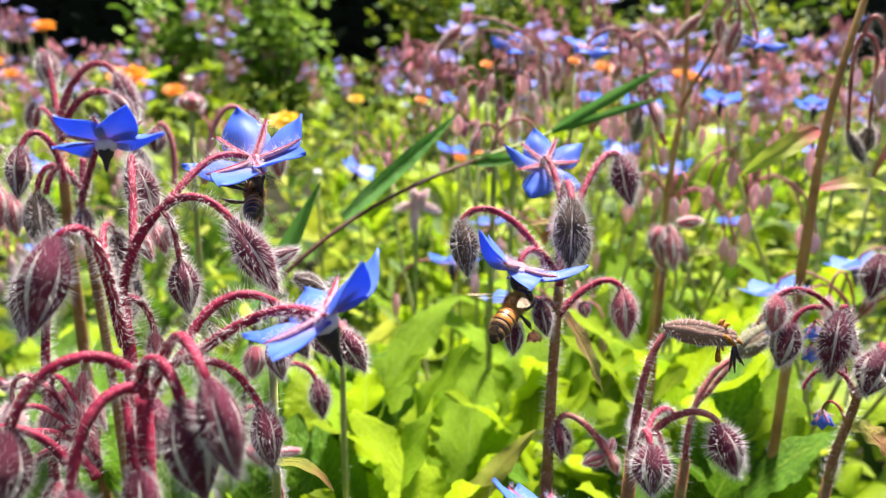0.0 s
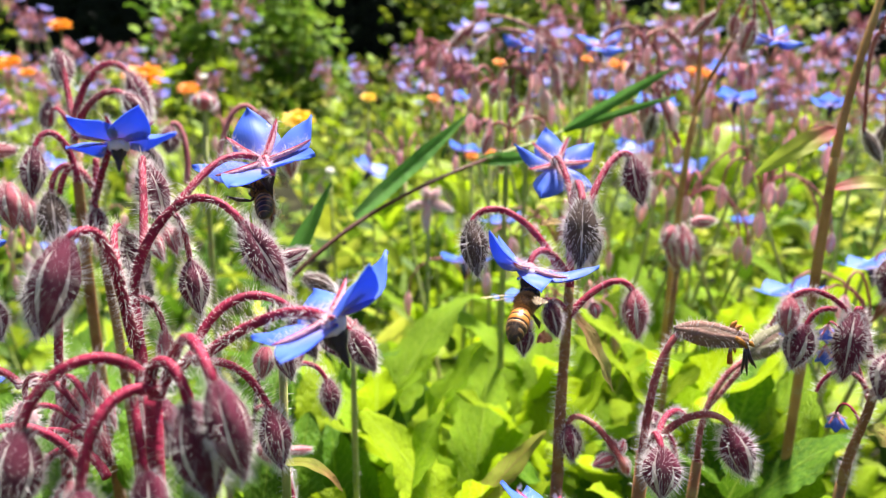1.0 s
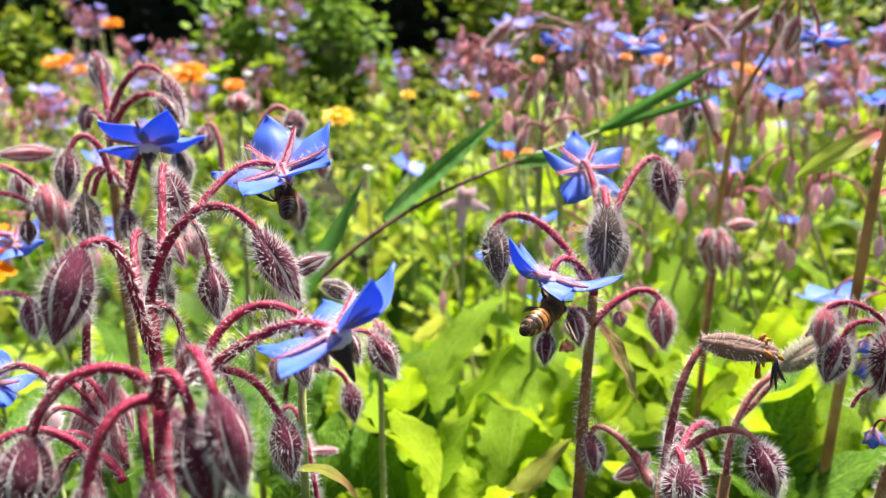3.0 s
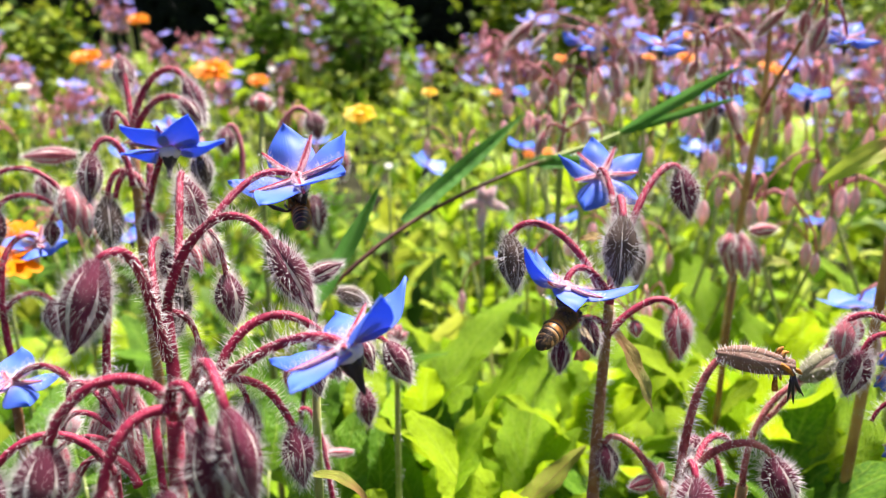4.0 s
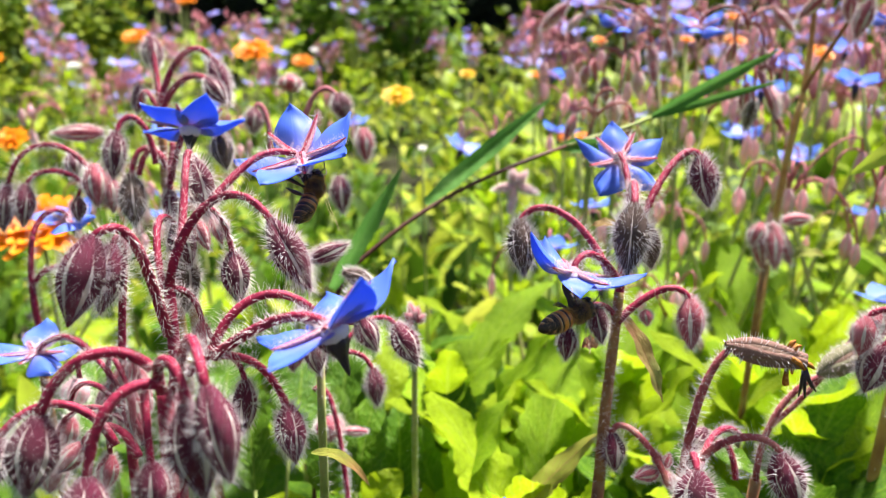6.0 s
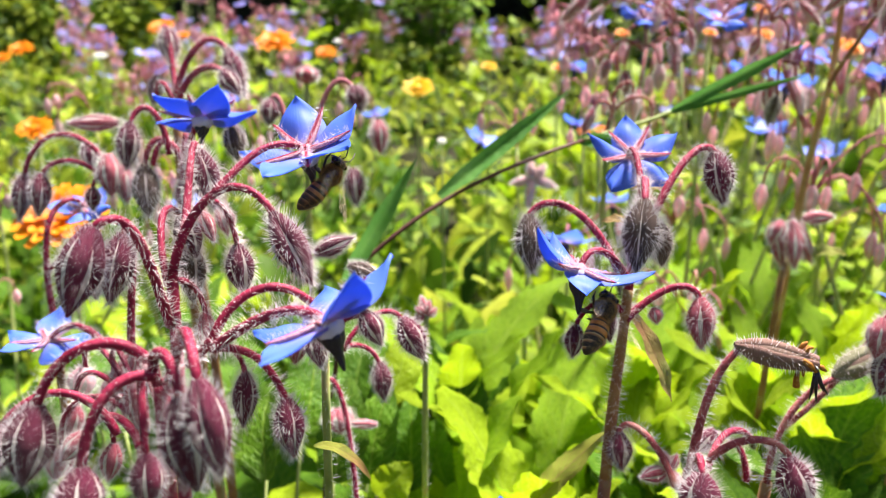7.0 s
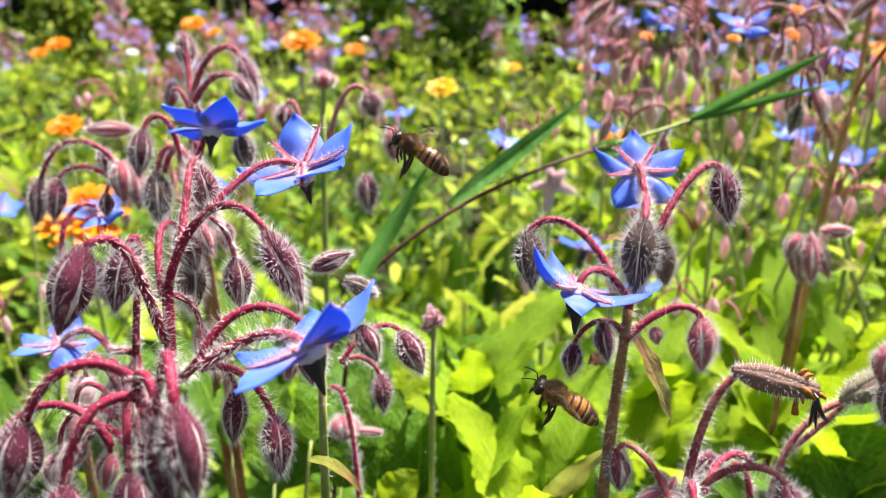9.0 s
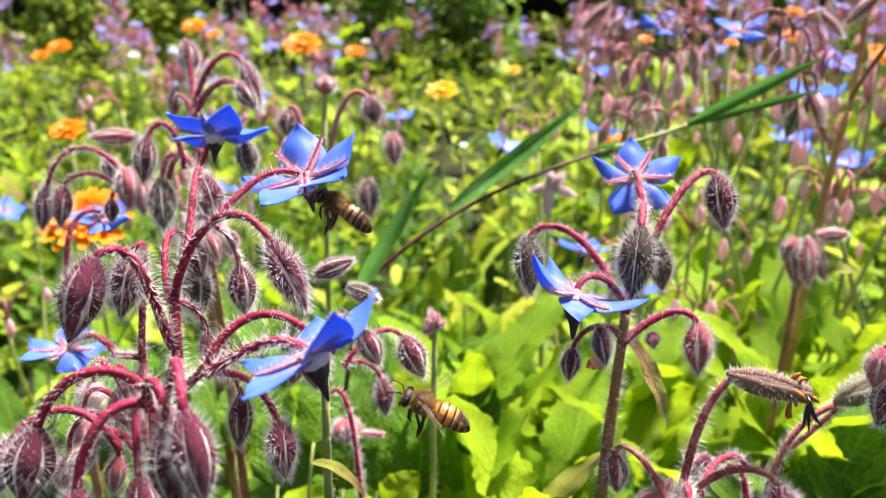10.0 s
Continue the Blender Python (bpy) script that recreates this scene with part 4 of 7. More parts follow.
def seed_plant():
    p = plant((0.0425, 0.1135, 0.4709), "borage plant with a spent seed head and bristly buds", 0.0, 0.01)
    rise(p, (0.0423, 0.1139, 0.4723), 0.003, 0.0016, STEM_BROWN, 0.003)
    stalk(p, (0.0420, 0.1138, 0.4720), (0.0429, 0.1153, 0.4801), (0.0446, 0.1174, 0.4901), (0.0492, 0.1186, 0.4937), 0.00101, 0.00080, STEM_ROSE)
    seed_head(p, (0.0486, 0.1189, 0.4947), (0.0613, 0.1171, 0.4925), 0.00209)
    for k, (x, z) in enumerate(((-0.0003, -0.0056), (0.0009, -0.0060), (0.0026, -0.0046), (0.0018, -0.004))):
        a = Vector((0.0620, 0.1168, 0.4913)) - origin(p)
        piece("withered_anther", Shape().tube([a, a + Vector((x * 0.4, 0, z * 0.5)), a + Vector((x, 0, z))], [0.0004, 0.00035, 0.0001], 6).mesh("withered_anther", ANTHER), p, label="black shrivelled anther")
    a = Vector((0.0589, 0.1167, 0.4911)) - origin(p)
    piece("dry_shred", Shape().tube([a, a + Vector((0, 0, -0.0018)), a + Vector((0.0002, 0, -0.003))], [0.0003, 0.0005, 0.0006], 6).mesh("dry_shred", DRY), p, label="rust-coloured hanging shred")
    stalk(p, (0.0446, 0.1128, 0.4754), (0.0480, 0.1133, 0.4802), (0.0550, 0.1119, 0.4827), (0.0574, 0.1104, 0.4778), 0.00085, 0.00073, STEM_ROSE)
    bud(p, (0.0566, 0.1106, 0.4785), (0.0599, 0.1077, 0.4693), 0.00301)
    stalk(p, (0.0425, 0.1217, 0.4637), (0.0398, 0.1282, 0.4710), (0.0335, 0.1313, 0.4743), (0.0328, 0.1303, 0.4691), 0.00082, 0.00074, STEM_ROSE)
    bud(p, (0.0329, 0.1305, 0.4698), (0.0337, 0.1282, 0.4625), 0.00239)
    stalk(p, (0.0424, 0.1114, 0.4711), (0.0416, 0.1103, 0.4776), (0.0409, 0.1068, 0.4831), (0.0406, 0.1034, 0.4790), 0.00090, 0.00073)
    bud(p, (0.0405, 0.1036, 0.4797), (0.0402, 0.1011, 0.4715), 0.00321)
    for a, b, hw in (((0.0417, 0.1251, 0.4647), (0.0365, 0.1238, 0.4639), 14), ((0.0417, 0.1253, 0.4652), (0.0406, 0.1263, 0.4684), 10), ((0.0423, 0.1252, 0.4650), (0.0435, 0.1261, 0.4678), 9), ((0.0423, 0.1243, 0.4653), (0.0437, 0.1231, 0.4616), 11)):
        bud(p, a, b, hw * 0.0000766 * 1.45, True)
    stalk(p, (0.0464, 0.1175, 0.4705), (0.0489, 0.1229, 0.4743), (0.0534, 0.1257, 0.4763), (0.0573, 0.1271, 0.4710), 0.00083, 0.00078)
    bud(p, (0.0496, 0.1250, 0.4742), (0.0463, 0.1237, 0.4701), 0.00185)
    leaf(p, (0.0205, 0.1696, 0.4228), (0.0354, 0.1536, 0.4553), 0.0062, (-0.3, -0.8, 0.6), 0.002, LEAF_OLD, seed=8, label="leaf with a browning tip")
    # blue flower close below the view
    stalk(p, (0.0256, 0.0913, 0.4690), (0.0234, 0.0892, 0.4788), (0.0171, 0.0816, 0.4855), (0.0144, 0.0788, 0.4855), 0.0008, 0.0007)
    flower(p, (0.0143, 0.0787, 0.4848), (-0.1, -0.35, -1), 0.00891, 30, (10, 16, 34, 10, 5), kinds=(0, 0, 0, 2, 0))
    return p


def right_seed_plant():
    p = plant((0.0669, 0.1375, 0.4541), "borage plant shedding withered blue petals", 0.0, 0.02)
    rise(p, (0.0663, 0.1375, 0.4541), 0.003, 0.0014, STEM_BROWN, 0.003)
    stalk(p, (0.0663, 0.1375, 0.4539), (0.0669, 0.1405, 0.4635), (0.0718, 0.1434, 0.4728), (0.0803, 0.1443, 0.4757), 0.00092, 0.00080, STEM_ROSE)
    seed_head(p, (0.0794, 0.1444, 0.4758), (0.0901, 0.1463, 0.4819), 0.00257, BLUE, POD_GREEN)
    stalk(p, (0.0730, 0.1496, 0.4593), (0.0910, 0.1511, 0.4772), (0.0877, 0.1488, 0.4897), (0.0946, 0.1467, 0.4899), 0.00078, 0.00067, STEM_ROSE, n=10)
    bud(p, (0.0923, 0.1487, 0.4894), (0.0906, 0.1463, 0.4819), 0.00269, True)
    bud(p, (0.0929, 0.1447, 0.4835), (0.0910, 0.1419, 0.4745), 0.00290)
    stalk(p, (0.0658, 0.1461, 0.4481), (0.0652, 0.1489, 0.4568), (0.0619, 0.1493, 0.4580), (0.0606, 0.1481, 0.4543), 0.00091, 0.00078)
    return p


def far_right_plant():
    """Stands past the seed plants; seen at the start."""
    p = plant((0.0958, 0.1270, 0.4596), "borage plant with pink-tinged buds and arched stalks", 0.0, 0.02)
    rise(p, (0.0937, 0.1257, 0.4536), 0.003, 0.0014, STEM_BROWN, 0.003)
    stalk(p, (0.0937, 0.1256, 0.4534), (0.0945, 0.1261, 0.4630), (0.0969, 0.1252, 0.4687), (0.0970, 0.1250, 0.4755), 0.00136, 0.00107, STEM_BROWN, name="branch")
    stalk(p, (0.0958, 0.1251, 0.4755), (0.0936, 0.1271, 0.4812), (0.0877, 0.1280, 0.4812), (0.0852, 0.1268, 0.4754), 0.00060, 0.00048)
    stalk(p, (0.0952, 0.1252, 0.4829), (0.0944, 0.1277, 0.4911), (0.0934, 0.1291, 0.4957), (0.0924, 0.1280, 0.4911), 0.00094, 0.00083)
    bud(p, (0.0924, 0.1283, 0.4922), (0.0894, 0.1250, 0.4788), 0.00318)
    stalk(p, (0.0916, 0.1294, 0.4919), (0.0877, 0.1314, 0.4970), (0.0812, 0.1326, 0.4975), (0.0800, 0.1317, 0.4935), 0.00071, 0.00071)
    bud(p, (0.0801, 0.1320, 0.4947), (0.0789, 0.1301, 0.4875), 0.00237, True)
    stalk(p, (0.0899, 0.1307, 0.4921), (0.0870, 0.1314, 0.4927), (0.0846, 0.1314, 0.4915), (0.0835, 0.1306, 0.4880), 0.00071, 0.00071)
    bud(p, (0.0835, 0.1309, 0.4890), (0.0804, 0.1289, 0.4802), 0.00310)
    bud(p, (0.0978, 0.1215, 0.4859), (0.0938, 0.1196, 0.4770), 0.00344)
    stalk(p, (0.0970, 0.1250, 0.4755), (0.0994, 0.1253, 0.4816), (0.1001, 0.1242, 0.4896), (0.0978, 0.1212, 0.4848), 0.00095, 0.00080)
    bud(p, (0.1130, 0.1438, 0.4993), (0.1101, 0.1415, 0.4893), 0.00312)
    stalk(p, (0.1098, 0.1296, 0.4843), (0.1154, 0.1369, 0.4946), (0.1170, 0.1439, 0.5018), (0.1130, 0.1435, 0.4983), 0.00086, 0.00078)
    # small withered blue flowers
    for at, start in (((0.0970, 0.1419, 0.4836), (0.0985, 0.1281, 0.4725)), ((0.0963, 0.1407, 0.4789), (0.0985, 0.1279, 0.4719)), ((0.0956, 0.1331, 0.4663), (0.0970, 0.1263, 0.4654))):
        stalk(p, start, Vector(start).lerp(Vector(at), 0.4) + Vector((0, 0, 0.006)), Vector(at) + Vector((0, 0, 0.004)), at, 0.0004, 0.0003, STEM, 0)
        flower(p, at, (0.2, 0.1, -1), 0.0042, 20, (-45, -40, -50, -35, -40), label="small withered deep blue flower", kinds=(1, 1, 1, 1, 1))
    leaf(p, (0.0955, 0.1233, 0.4685), (0.0985, 0.1155, 0.4649), 0.006, (0.2, -0.8, 0.6), 0.001, LEAF_OLD, seed=9, teeth=False, label="reddish narrow leaf")
    return p


for build in (front_left_plant, foreground_plant, tall_back_left_plant, left_edge_plant, middle_plant, right_plant, seed_plant, right_seed_plant, far_right_plant):
    build()


CULM = grained("grass_culm_brown", ((0.3, (0.045, 0.014, 0.014)), (0.55, (0.09, 0.030, 0.024)), (0.75, (0.11, 0.06, 0.03))), 90.0, 0.6, 0.3, 0.4)


def wild_grass():
    """A leaning grass stem with flat blades."""
    p = thing("grass_plant", drop((-0.0529, 0.1997, 0.4519)), "leaning wild grass stem with flat green blades", "grass")
    o = origin(p)
    stalk(p, o, o + Vector((-0.01, 0, 0.2)), (-0.0457, 0.2083, 0.4591), (-0.0321, 0.2148, 0.4729), 0.0012, 0.0009, CULM, 0, "culm")
    stalk(p, (-0.0321, 0.2148, 0.4729), (-0.0166, 0.2220, 0.4858), (-0.0043, 0.2293, 0.4958), (0.0400, 0.2584, 0.5050), 0.0009, 0.0008, CULM, 0, "culm")
    stalk(p, (0.0400, 0.2584, 0.5050), (0.0517, 0.2635, 0.5078), (0.0628, 0.2683, 0.5097), (0.0731, 0.2736, 0.5131), 0.0010, 0.0008, STEM_GREEN, 0, "culm")
    for a, b, wide, bow, seed in (((-0.0082, 0.2261, 0.4924), (0.0347, 0.2586, 0.5223), 0.0054, -0.002, 1), ((-0.0360, 0.2105, 0.4694), (-0.0141, 0.2170, 0.5065), 0.0050, 0.004, 2), ((0.0720, 0.2695, 0.5136), (0.1159, 0.2708, 0.5376), 0.0044, 0.002, 3), ((0.0720, 0.2695, 0.5134), (0.1167, 0.2674, 0.5269), 0.0030, 0.001, 4), ((0.0380, 0.2583, 0.5047), (0.0594, 0.2607, 0.5055), 0.005, -0.001, 5)):
        s = leaf_shape(Vector(a) - o, Vector(b) - o, wide, (0.3, -1.0, 0.5), bow, 0.0, seed, n=24, w=5, teeth=False, fold=0.5, blade=True)
        piece("blade", s.mesh("blade", GRASS), p, label="flat pointed green blade")


wild_grass()


# ---- leaves of the near plants ----
def leafy_plant(at, label, leaves):
    """A young borage rosette: upright crinkled leaves on pale stalks."""
    p = thing("borage_rosette", drop(at), label, "plant", "leafy borage")
    o = origin(p)
    for k, (a, b, wide, up, bow, kind) in enumerate(leaves):
        a = Vector(a)
        foot = o + Vector((RNG.uniform(-0.01, 0.01), RNG.uniform(-0.01, 0.01), 0.005))
        stalk(p, foot, foot.lerp(a, 0.5) + Vector((0, 0, 0.03)), a - (Vector(b) - a).normalized() * 0.02, a, 0.0010, 0.0006, STEM_GREEN, 0, "leaf_stalk", n=10)
        leaf(p, a, b, wide, up, bow, kind, 0.4, k * 1.7 + wide * 900)
    return p


# low leaves given the dark leaf colour in place of shade
leafy_plant((-0.0320, 0.2035, 0.3974), "borage leaves low among the stems, most coloured dark as shade", (
    ((-0.0394, 0.1961, 0.4071), (-0.0366, 0.2151, 0.4342), 0.016, (0.3, -1, 0.2), 0.003, LEAF_SHADE_DARK),
    ((-0.0301, 0.2046, 0.4009), (-0.0247, 0.2235, 0.4276), 0.016, (-0.2, -1, 0.2), 0.003, LEAF_SHADE_DARK),
    ((-0.0180, 0.2126, 0.3929), (-0.0187, 0.2313, 0.4189), 0.016, (0.4, -1, 0.2), 0.003, LEAF_SHADE_DARK),
    ((-0.0386, 0.2289, 0.4113), (-0.0351, 0.2568, 0.4333), 0.016, (-0.4, -1, 0.3), 0.003, LEAF_SHADE_DARK),
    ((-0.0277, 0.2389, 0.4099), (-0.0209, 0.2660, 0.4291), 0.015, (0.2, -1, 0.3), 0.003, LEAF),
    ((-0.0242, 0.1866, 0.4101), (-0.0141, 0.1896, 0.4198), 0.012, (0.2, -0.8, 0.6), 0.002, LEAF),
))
leafy_plant((-0.0799, 0.1951, 0.4038), "borage leaves behind the drooping buds, shade put into their dark green", (
    ((-0.1063, 0.2003, 0.4206), (-0.1213, 0.2270, 0.4385), 0.022, (0.4, -1, 0.1), 0.003, LEAF_SHADE_DARK),
    ((-0.0832, 0.1886, 0.4166), (-0.0981, 0.2157, 0.4360), 0.022, (-0.4, -1, 0.1), 0.003, LEAF_SHADE_DARK),
    ((-0.0746, 0.1993, 0.4172), (-0.0754, 0.2264, 0.4367), 0.022, (0.5, -1, 0.1), 0.003, LEAF_SHADE_DARK),
    ((-0.0579, 0.1876, 0.4133), (-0.0614, 0.2146, 0.4325), 0.020, (-0.3, -1, 0.1), 0.003, LEAF_SHADE_DARK),
    ((-0.0522, 0.2091, 0.4149), (-0.0525, 0.2361, 0.4340), 0.020, (0.4, -1, 0.1), 0.003, LEAF_SHADE_DARK),
    ((-0.1222, 0.1961, 0.4071), (-0.1312, 0.2135, 0.4289), 0.020, (0.2, -1, 0.1), 0.003, LEAF_SHADE_DARK),
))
leafy_plant((-0.0186, 0.2459, 0.3656), "borage leaves among the stems, shade put into their dark green", (
    ((-0.0497, 0.2580, 0.4037), (-0.0460, 0.2872, 0.4299), 0.020, (0.5, -1, 0.1), 0.003, LEAF_SHADE_DARK),
    ((-0.0331, 0.2662, 0.3965), (-0.0316, 0.2953, 0.4225), 0.022, (-0.4, -1, 0.1), 0.003, LEAF_SHADE_DARK),
    ((-0.0180, 0.2439, 0.3924), (-0.0124, 0.2738, 0.4206), 0.022, (0.6, -1, 0.1), 0.003, LEAF_SHADE_DARK),
    ((-0.0087, 0.2553, 0.3953), (-0.0199, 0.2850, 0.4231), 0.022, (-0.5, -1, 0.1), 0.003, LEAF_SHADE_DARK),
    ((0.0013, 0.2439, 0.3924), (-0.0055, 0.2724, 0.4162), 0.020, (0.3, -1, 0.1), 0.003, LEAF_SHADE_DARK),
    ((0.0120, 0.2993, 0.3686), (0.0168, 0.3302, 0.4000), 0.022, (0.5, -1, 0.1), 0.003, LEAF_SHADE_DARK),
    ((-0.0326, 0.2229, 0.3923), (-0.0380, 0.2389, 0.4099), 0.018, (0.5, -1, 0.1), 0.003, LEAF_SHADE_DARK),
    ((-0.0048, 0.2217, 0.3885), (-0.0101, 0.2377, 0.4059), 0.018, (-0.5, -1, 0.1), 0.003, LEAF_SHADE_DARK),
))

# ---- leafy borage of the mid-field ----
LEAF_MID = leafy("borage_leaf_mid", ((0.25, (0.14, 0.27, 0.005)), (0.5, (0.23, 0.40, 0.008)), (0.75, (0.32, 0.50, 0.014))), (0.36, 0.50, 0.08), shine=0.45)


def unit_leaf(name, material, seed, wide, bow, wave):
    """A leaf one unit long on a narrow stalk, rising along +z and leaning out along +x, with a scalloped wavy margin."""
    r, rows, uvs = random.Random(seed), [], []
    lean, teeth = r.uniform(0.18, 0.40), r.uniform(13, 17)
    for j in range(91):
        t = j / 90
        q = max(0.0, (t - 0.16) / 0.84)
        half = 0.020 + wide * math.sin(math.pi * min(1, q ** 0.78 * 0.985)) ** 0.75 if q > 0 else 0.020
        half *= 0.90 + 0.17 * abs(math.sin(q * teeth * math.pi / 2 * 1.6 + 0.4 * math.sin(9 * q)))
        middle = Vector((lean * t + bow * t ** 2.4, 0.03 * math.sin(3 * t + seed), t - 0.25 * bow * t ** 3))
        row, uvr = [], []
        for i in range(9):
            u = i / 4 - 1
            out = 0.22 * abs(u) * half + wave * abs(u) ** 1.6 * wide * math.sin(q * 19 + seed * 2 + (1.9 if u > 0 else 0)) + 0.05 * wide * noise.noise(Vector((t * 9, u * 3, seed * 5.1)))
            row.append(middle + Vector((-out * (1 - 0.4 * t), u * half, out * 0.3)))
            uvr.append((i / 8, q))
        rows.append(row)
        uvs.append(uvr)
    return Shape().grid(rows, uvs=uvs).mesh(name, material)


ROSETTE_LEAVES = [unit_leaf("leaf", LEAF, 1, 0.150, 0.15, 0.22), unit_leaf("leaf", LEAF, 2, 0.175, 0.45, 0.25), unit_leaf("leaf", LEAF, 3, 0.135, 0.75, 0.20),
                  unit_leaf("leaf", LEAF_MID, 4, 0.160, 0.30, 0.25), unit_leaf("leaf", LEAF_MID, 5, 0.145, 0.60, 0.22), unit_leaf("leaf", LEAF, 6, 0.165, 0.30, 0.28)]


# leaves with shade painted in as dark green, and one mid-green kind
SHADE_DARK_LEAVES = [unit_leaf("leaf", LEAF_SHADE_DARK, 7, 0.165, 0.30, 0.25), unit_leaf("leaf", LEAF_SHADE_DARK, 8, 0.150, 0.55, 0.25), unit_leaf("leaf", LEAF_SHADE_DARK, 9, 0.150, 0.40, 0.25), unit_leaf("leaf", LEAF_MID, 9, 0.150, 0.40, 0.25)]


def rosette(seed, leaves=ROSETTE_LEAVES, label="leafy borage plant with crinkled bright green leaves"):
    """A leafy borage plant 0.4 m high: a stem and crinkled leaves up its upper half."""
    r = random.Random(seed)
    p = thing("borage_rosette", (0, 0, 0), label, "plant", "leafy borage")
    tip = Vector((r.uniform(-0.015, 0.015), r.uniform(-0.015, 0.015), 0.355))
    pts = bezier((0, 0, 0), (0, 0, 0.12), tip * 0.7, tip, 8)
    piece("stem", Shape().tube(pts, [0.0030 - 0.0002 * i for i in range(9)], 7).mesh("stem", STEM_GREEN), p)
    for k in range(12):
        at = pts[8] if k < 4 else pts[7] if k < 8 else pts[5]
        size = r.uniform(0.050, 0.075) * (0.75 if k < 2 else 1.0 if k < 8 else 1.25)
        m = Matrix.Translation(at) @ Matrix.Rotation(k * 2.4 + r.uniform(-0.3, 0.3), 4, "Z") @ Matrix.Rotation(radians(r.uniform(-12, 8) if k < 4 else r.uniform(0, 28)), 4, "Y") @ Matrix.Scale(size, 4)
        piece("leaf", leaves[r.randrange(len(leaves))], p, m)
    return p


def leafy_field():
    """Leafy plants close together; they stand lower the nearer they are to the bare spot in front."""
    r = random.Random(58)
    kinds = [rosette(k) for k in (1, 2, 3, 4, 5)]
    spots = ((0.0078, 0.2525, 0.4419), (0.0196, 0.2206, 0.4385), (-0.0064, 0.285, 0.4166), (0.0265, 0.1774, 0.4342),
             (0.0557, 0.2452, 0.4386), (0.0762, 0.2663, 0.433), (0.1005, 0.2795, 0.4341), (0.1151, 0.2598, 0.4345),
             (0.1283, 0.2434, 0.445), (0.0831, 0.1933, 0.4346), (0.0439, 0.2181, 0.4247), (0.0113, 0.1937, 0.424),
             (0.1088, 0.2182, 0.4385), (0.1203, 0.2125, 0.4499), (0.0729, 0.2238, 0.4335),
             (0.1708, 0.3585, 0.4293), (0.1579, 0.3966, 0.42), (0.1729, 0.3263, 0.4276), (0.1245, 0.3628, 0.4231))
    for k, (x, y, z) in enumerate(spots):
        m = Matrix.Translation((x, y, ground_height(x, y))) @ Matrix.Rotation(k * 1.3, 4, "Z") @ Matrix.Scale((z - ground_height(x, y)) / 0.415, 4)
        c = copy_thing(kinds[k % 5], Matrix())
        c.matrix_basis = m
    # plants darkened by leaf colour to stand for shaded growth
    dark = [rosette(k, SHADE_DARK_LEAVES, "leafy borage plant with crinkled leaves, green darkened for shade") for k in (11, 12, 13)]
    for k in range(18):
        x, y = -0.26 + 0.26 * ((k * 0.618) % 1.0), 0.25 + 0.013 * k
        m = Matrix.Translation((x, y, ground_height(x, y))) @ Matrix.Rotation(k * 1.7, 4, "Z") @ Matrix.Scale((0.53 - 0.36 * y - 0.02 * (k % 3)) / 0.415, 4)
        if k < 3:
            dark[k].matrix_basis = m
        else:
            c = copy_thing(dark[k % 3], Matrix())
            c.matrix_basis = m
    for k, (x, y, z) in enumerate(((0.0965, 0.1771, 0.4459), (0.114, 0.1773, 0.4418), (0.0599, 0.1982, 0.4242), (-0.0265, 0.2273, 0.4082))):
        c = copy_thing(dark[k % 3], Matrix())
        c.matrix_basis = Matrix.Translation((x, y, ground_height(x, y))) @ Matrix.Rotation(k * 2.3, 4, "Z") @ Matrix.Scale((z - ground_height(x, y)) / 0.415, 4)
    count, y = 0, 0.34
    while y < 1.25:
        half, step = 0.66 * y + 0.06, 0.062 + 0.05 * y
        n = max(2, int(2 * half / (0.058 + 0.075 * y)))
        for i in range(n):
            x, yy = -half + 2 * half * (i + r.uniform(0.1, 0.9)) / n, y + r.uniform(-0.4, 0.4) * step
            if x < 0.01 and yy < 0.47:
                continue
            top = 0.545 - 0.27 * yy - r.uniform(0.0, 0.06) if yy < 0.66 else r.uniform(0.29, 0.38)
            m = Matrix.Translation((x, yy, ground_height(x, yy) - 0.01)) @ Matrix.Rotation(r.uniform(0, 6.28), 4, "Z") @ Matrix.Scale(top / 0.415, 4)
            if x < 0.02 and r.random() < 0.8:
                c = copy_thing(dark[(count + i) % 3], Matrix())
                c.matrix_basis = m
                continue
            if count < 5:
                kinds[count].matrix_basis = m
            else:
                c = copy_thing(kinds[count % 5], Matrix())
                c.matrix_basis = m
            count += 1
        y += step


leafy_field()


# ---- plants of the field ----
FAR_SEPAL = grained("far_sepal_mauve", ((0.28, (0.58, 0.23, 0.30)), (0.5, (0.86, 0.53, 0.58)), (0.75, (0.94, 0.78, 0.79))), 220.0, 0.8, 0.15, 0.3, shine=0.45, hue=0.6)
FAR_STEM = grained("far_stem_pink", ((0.3, (0.28, 0.08, 0.10)), (0.55, (0.46, 0.17, 0.19)), (0.75, (0.50, 0.30, 0.22))), 60.0, 0.7, 0.2, 0.3)


def far_bud_mesh():
    """A whole bud in one mesh: five sepals with pale seams between them."""
    turns = []
    for k in range(5):
        turns += [k * 72 - 27, k * 72, k * 72 + 27]
    rows = [[Vector((math.cos(radians(k)) * bud_radius(s), math.sin(radians(k)) * bud_radius(s), s)) for k in turns] for s in (j / 7 for j in range(8))]
    m = Shape().grid(rows, closed=True).mesh("bud", FAR_SEPAL)
    m.materials.append(CORE)
    m.polygons.foreach_set("material_index", [1 if i % 15 % 3 == 2 else 0 for i in range(len(m.polygons))])
    return m


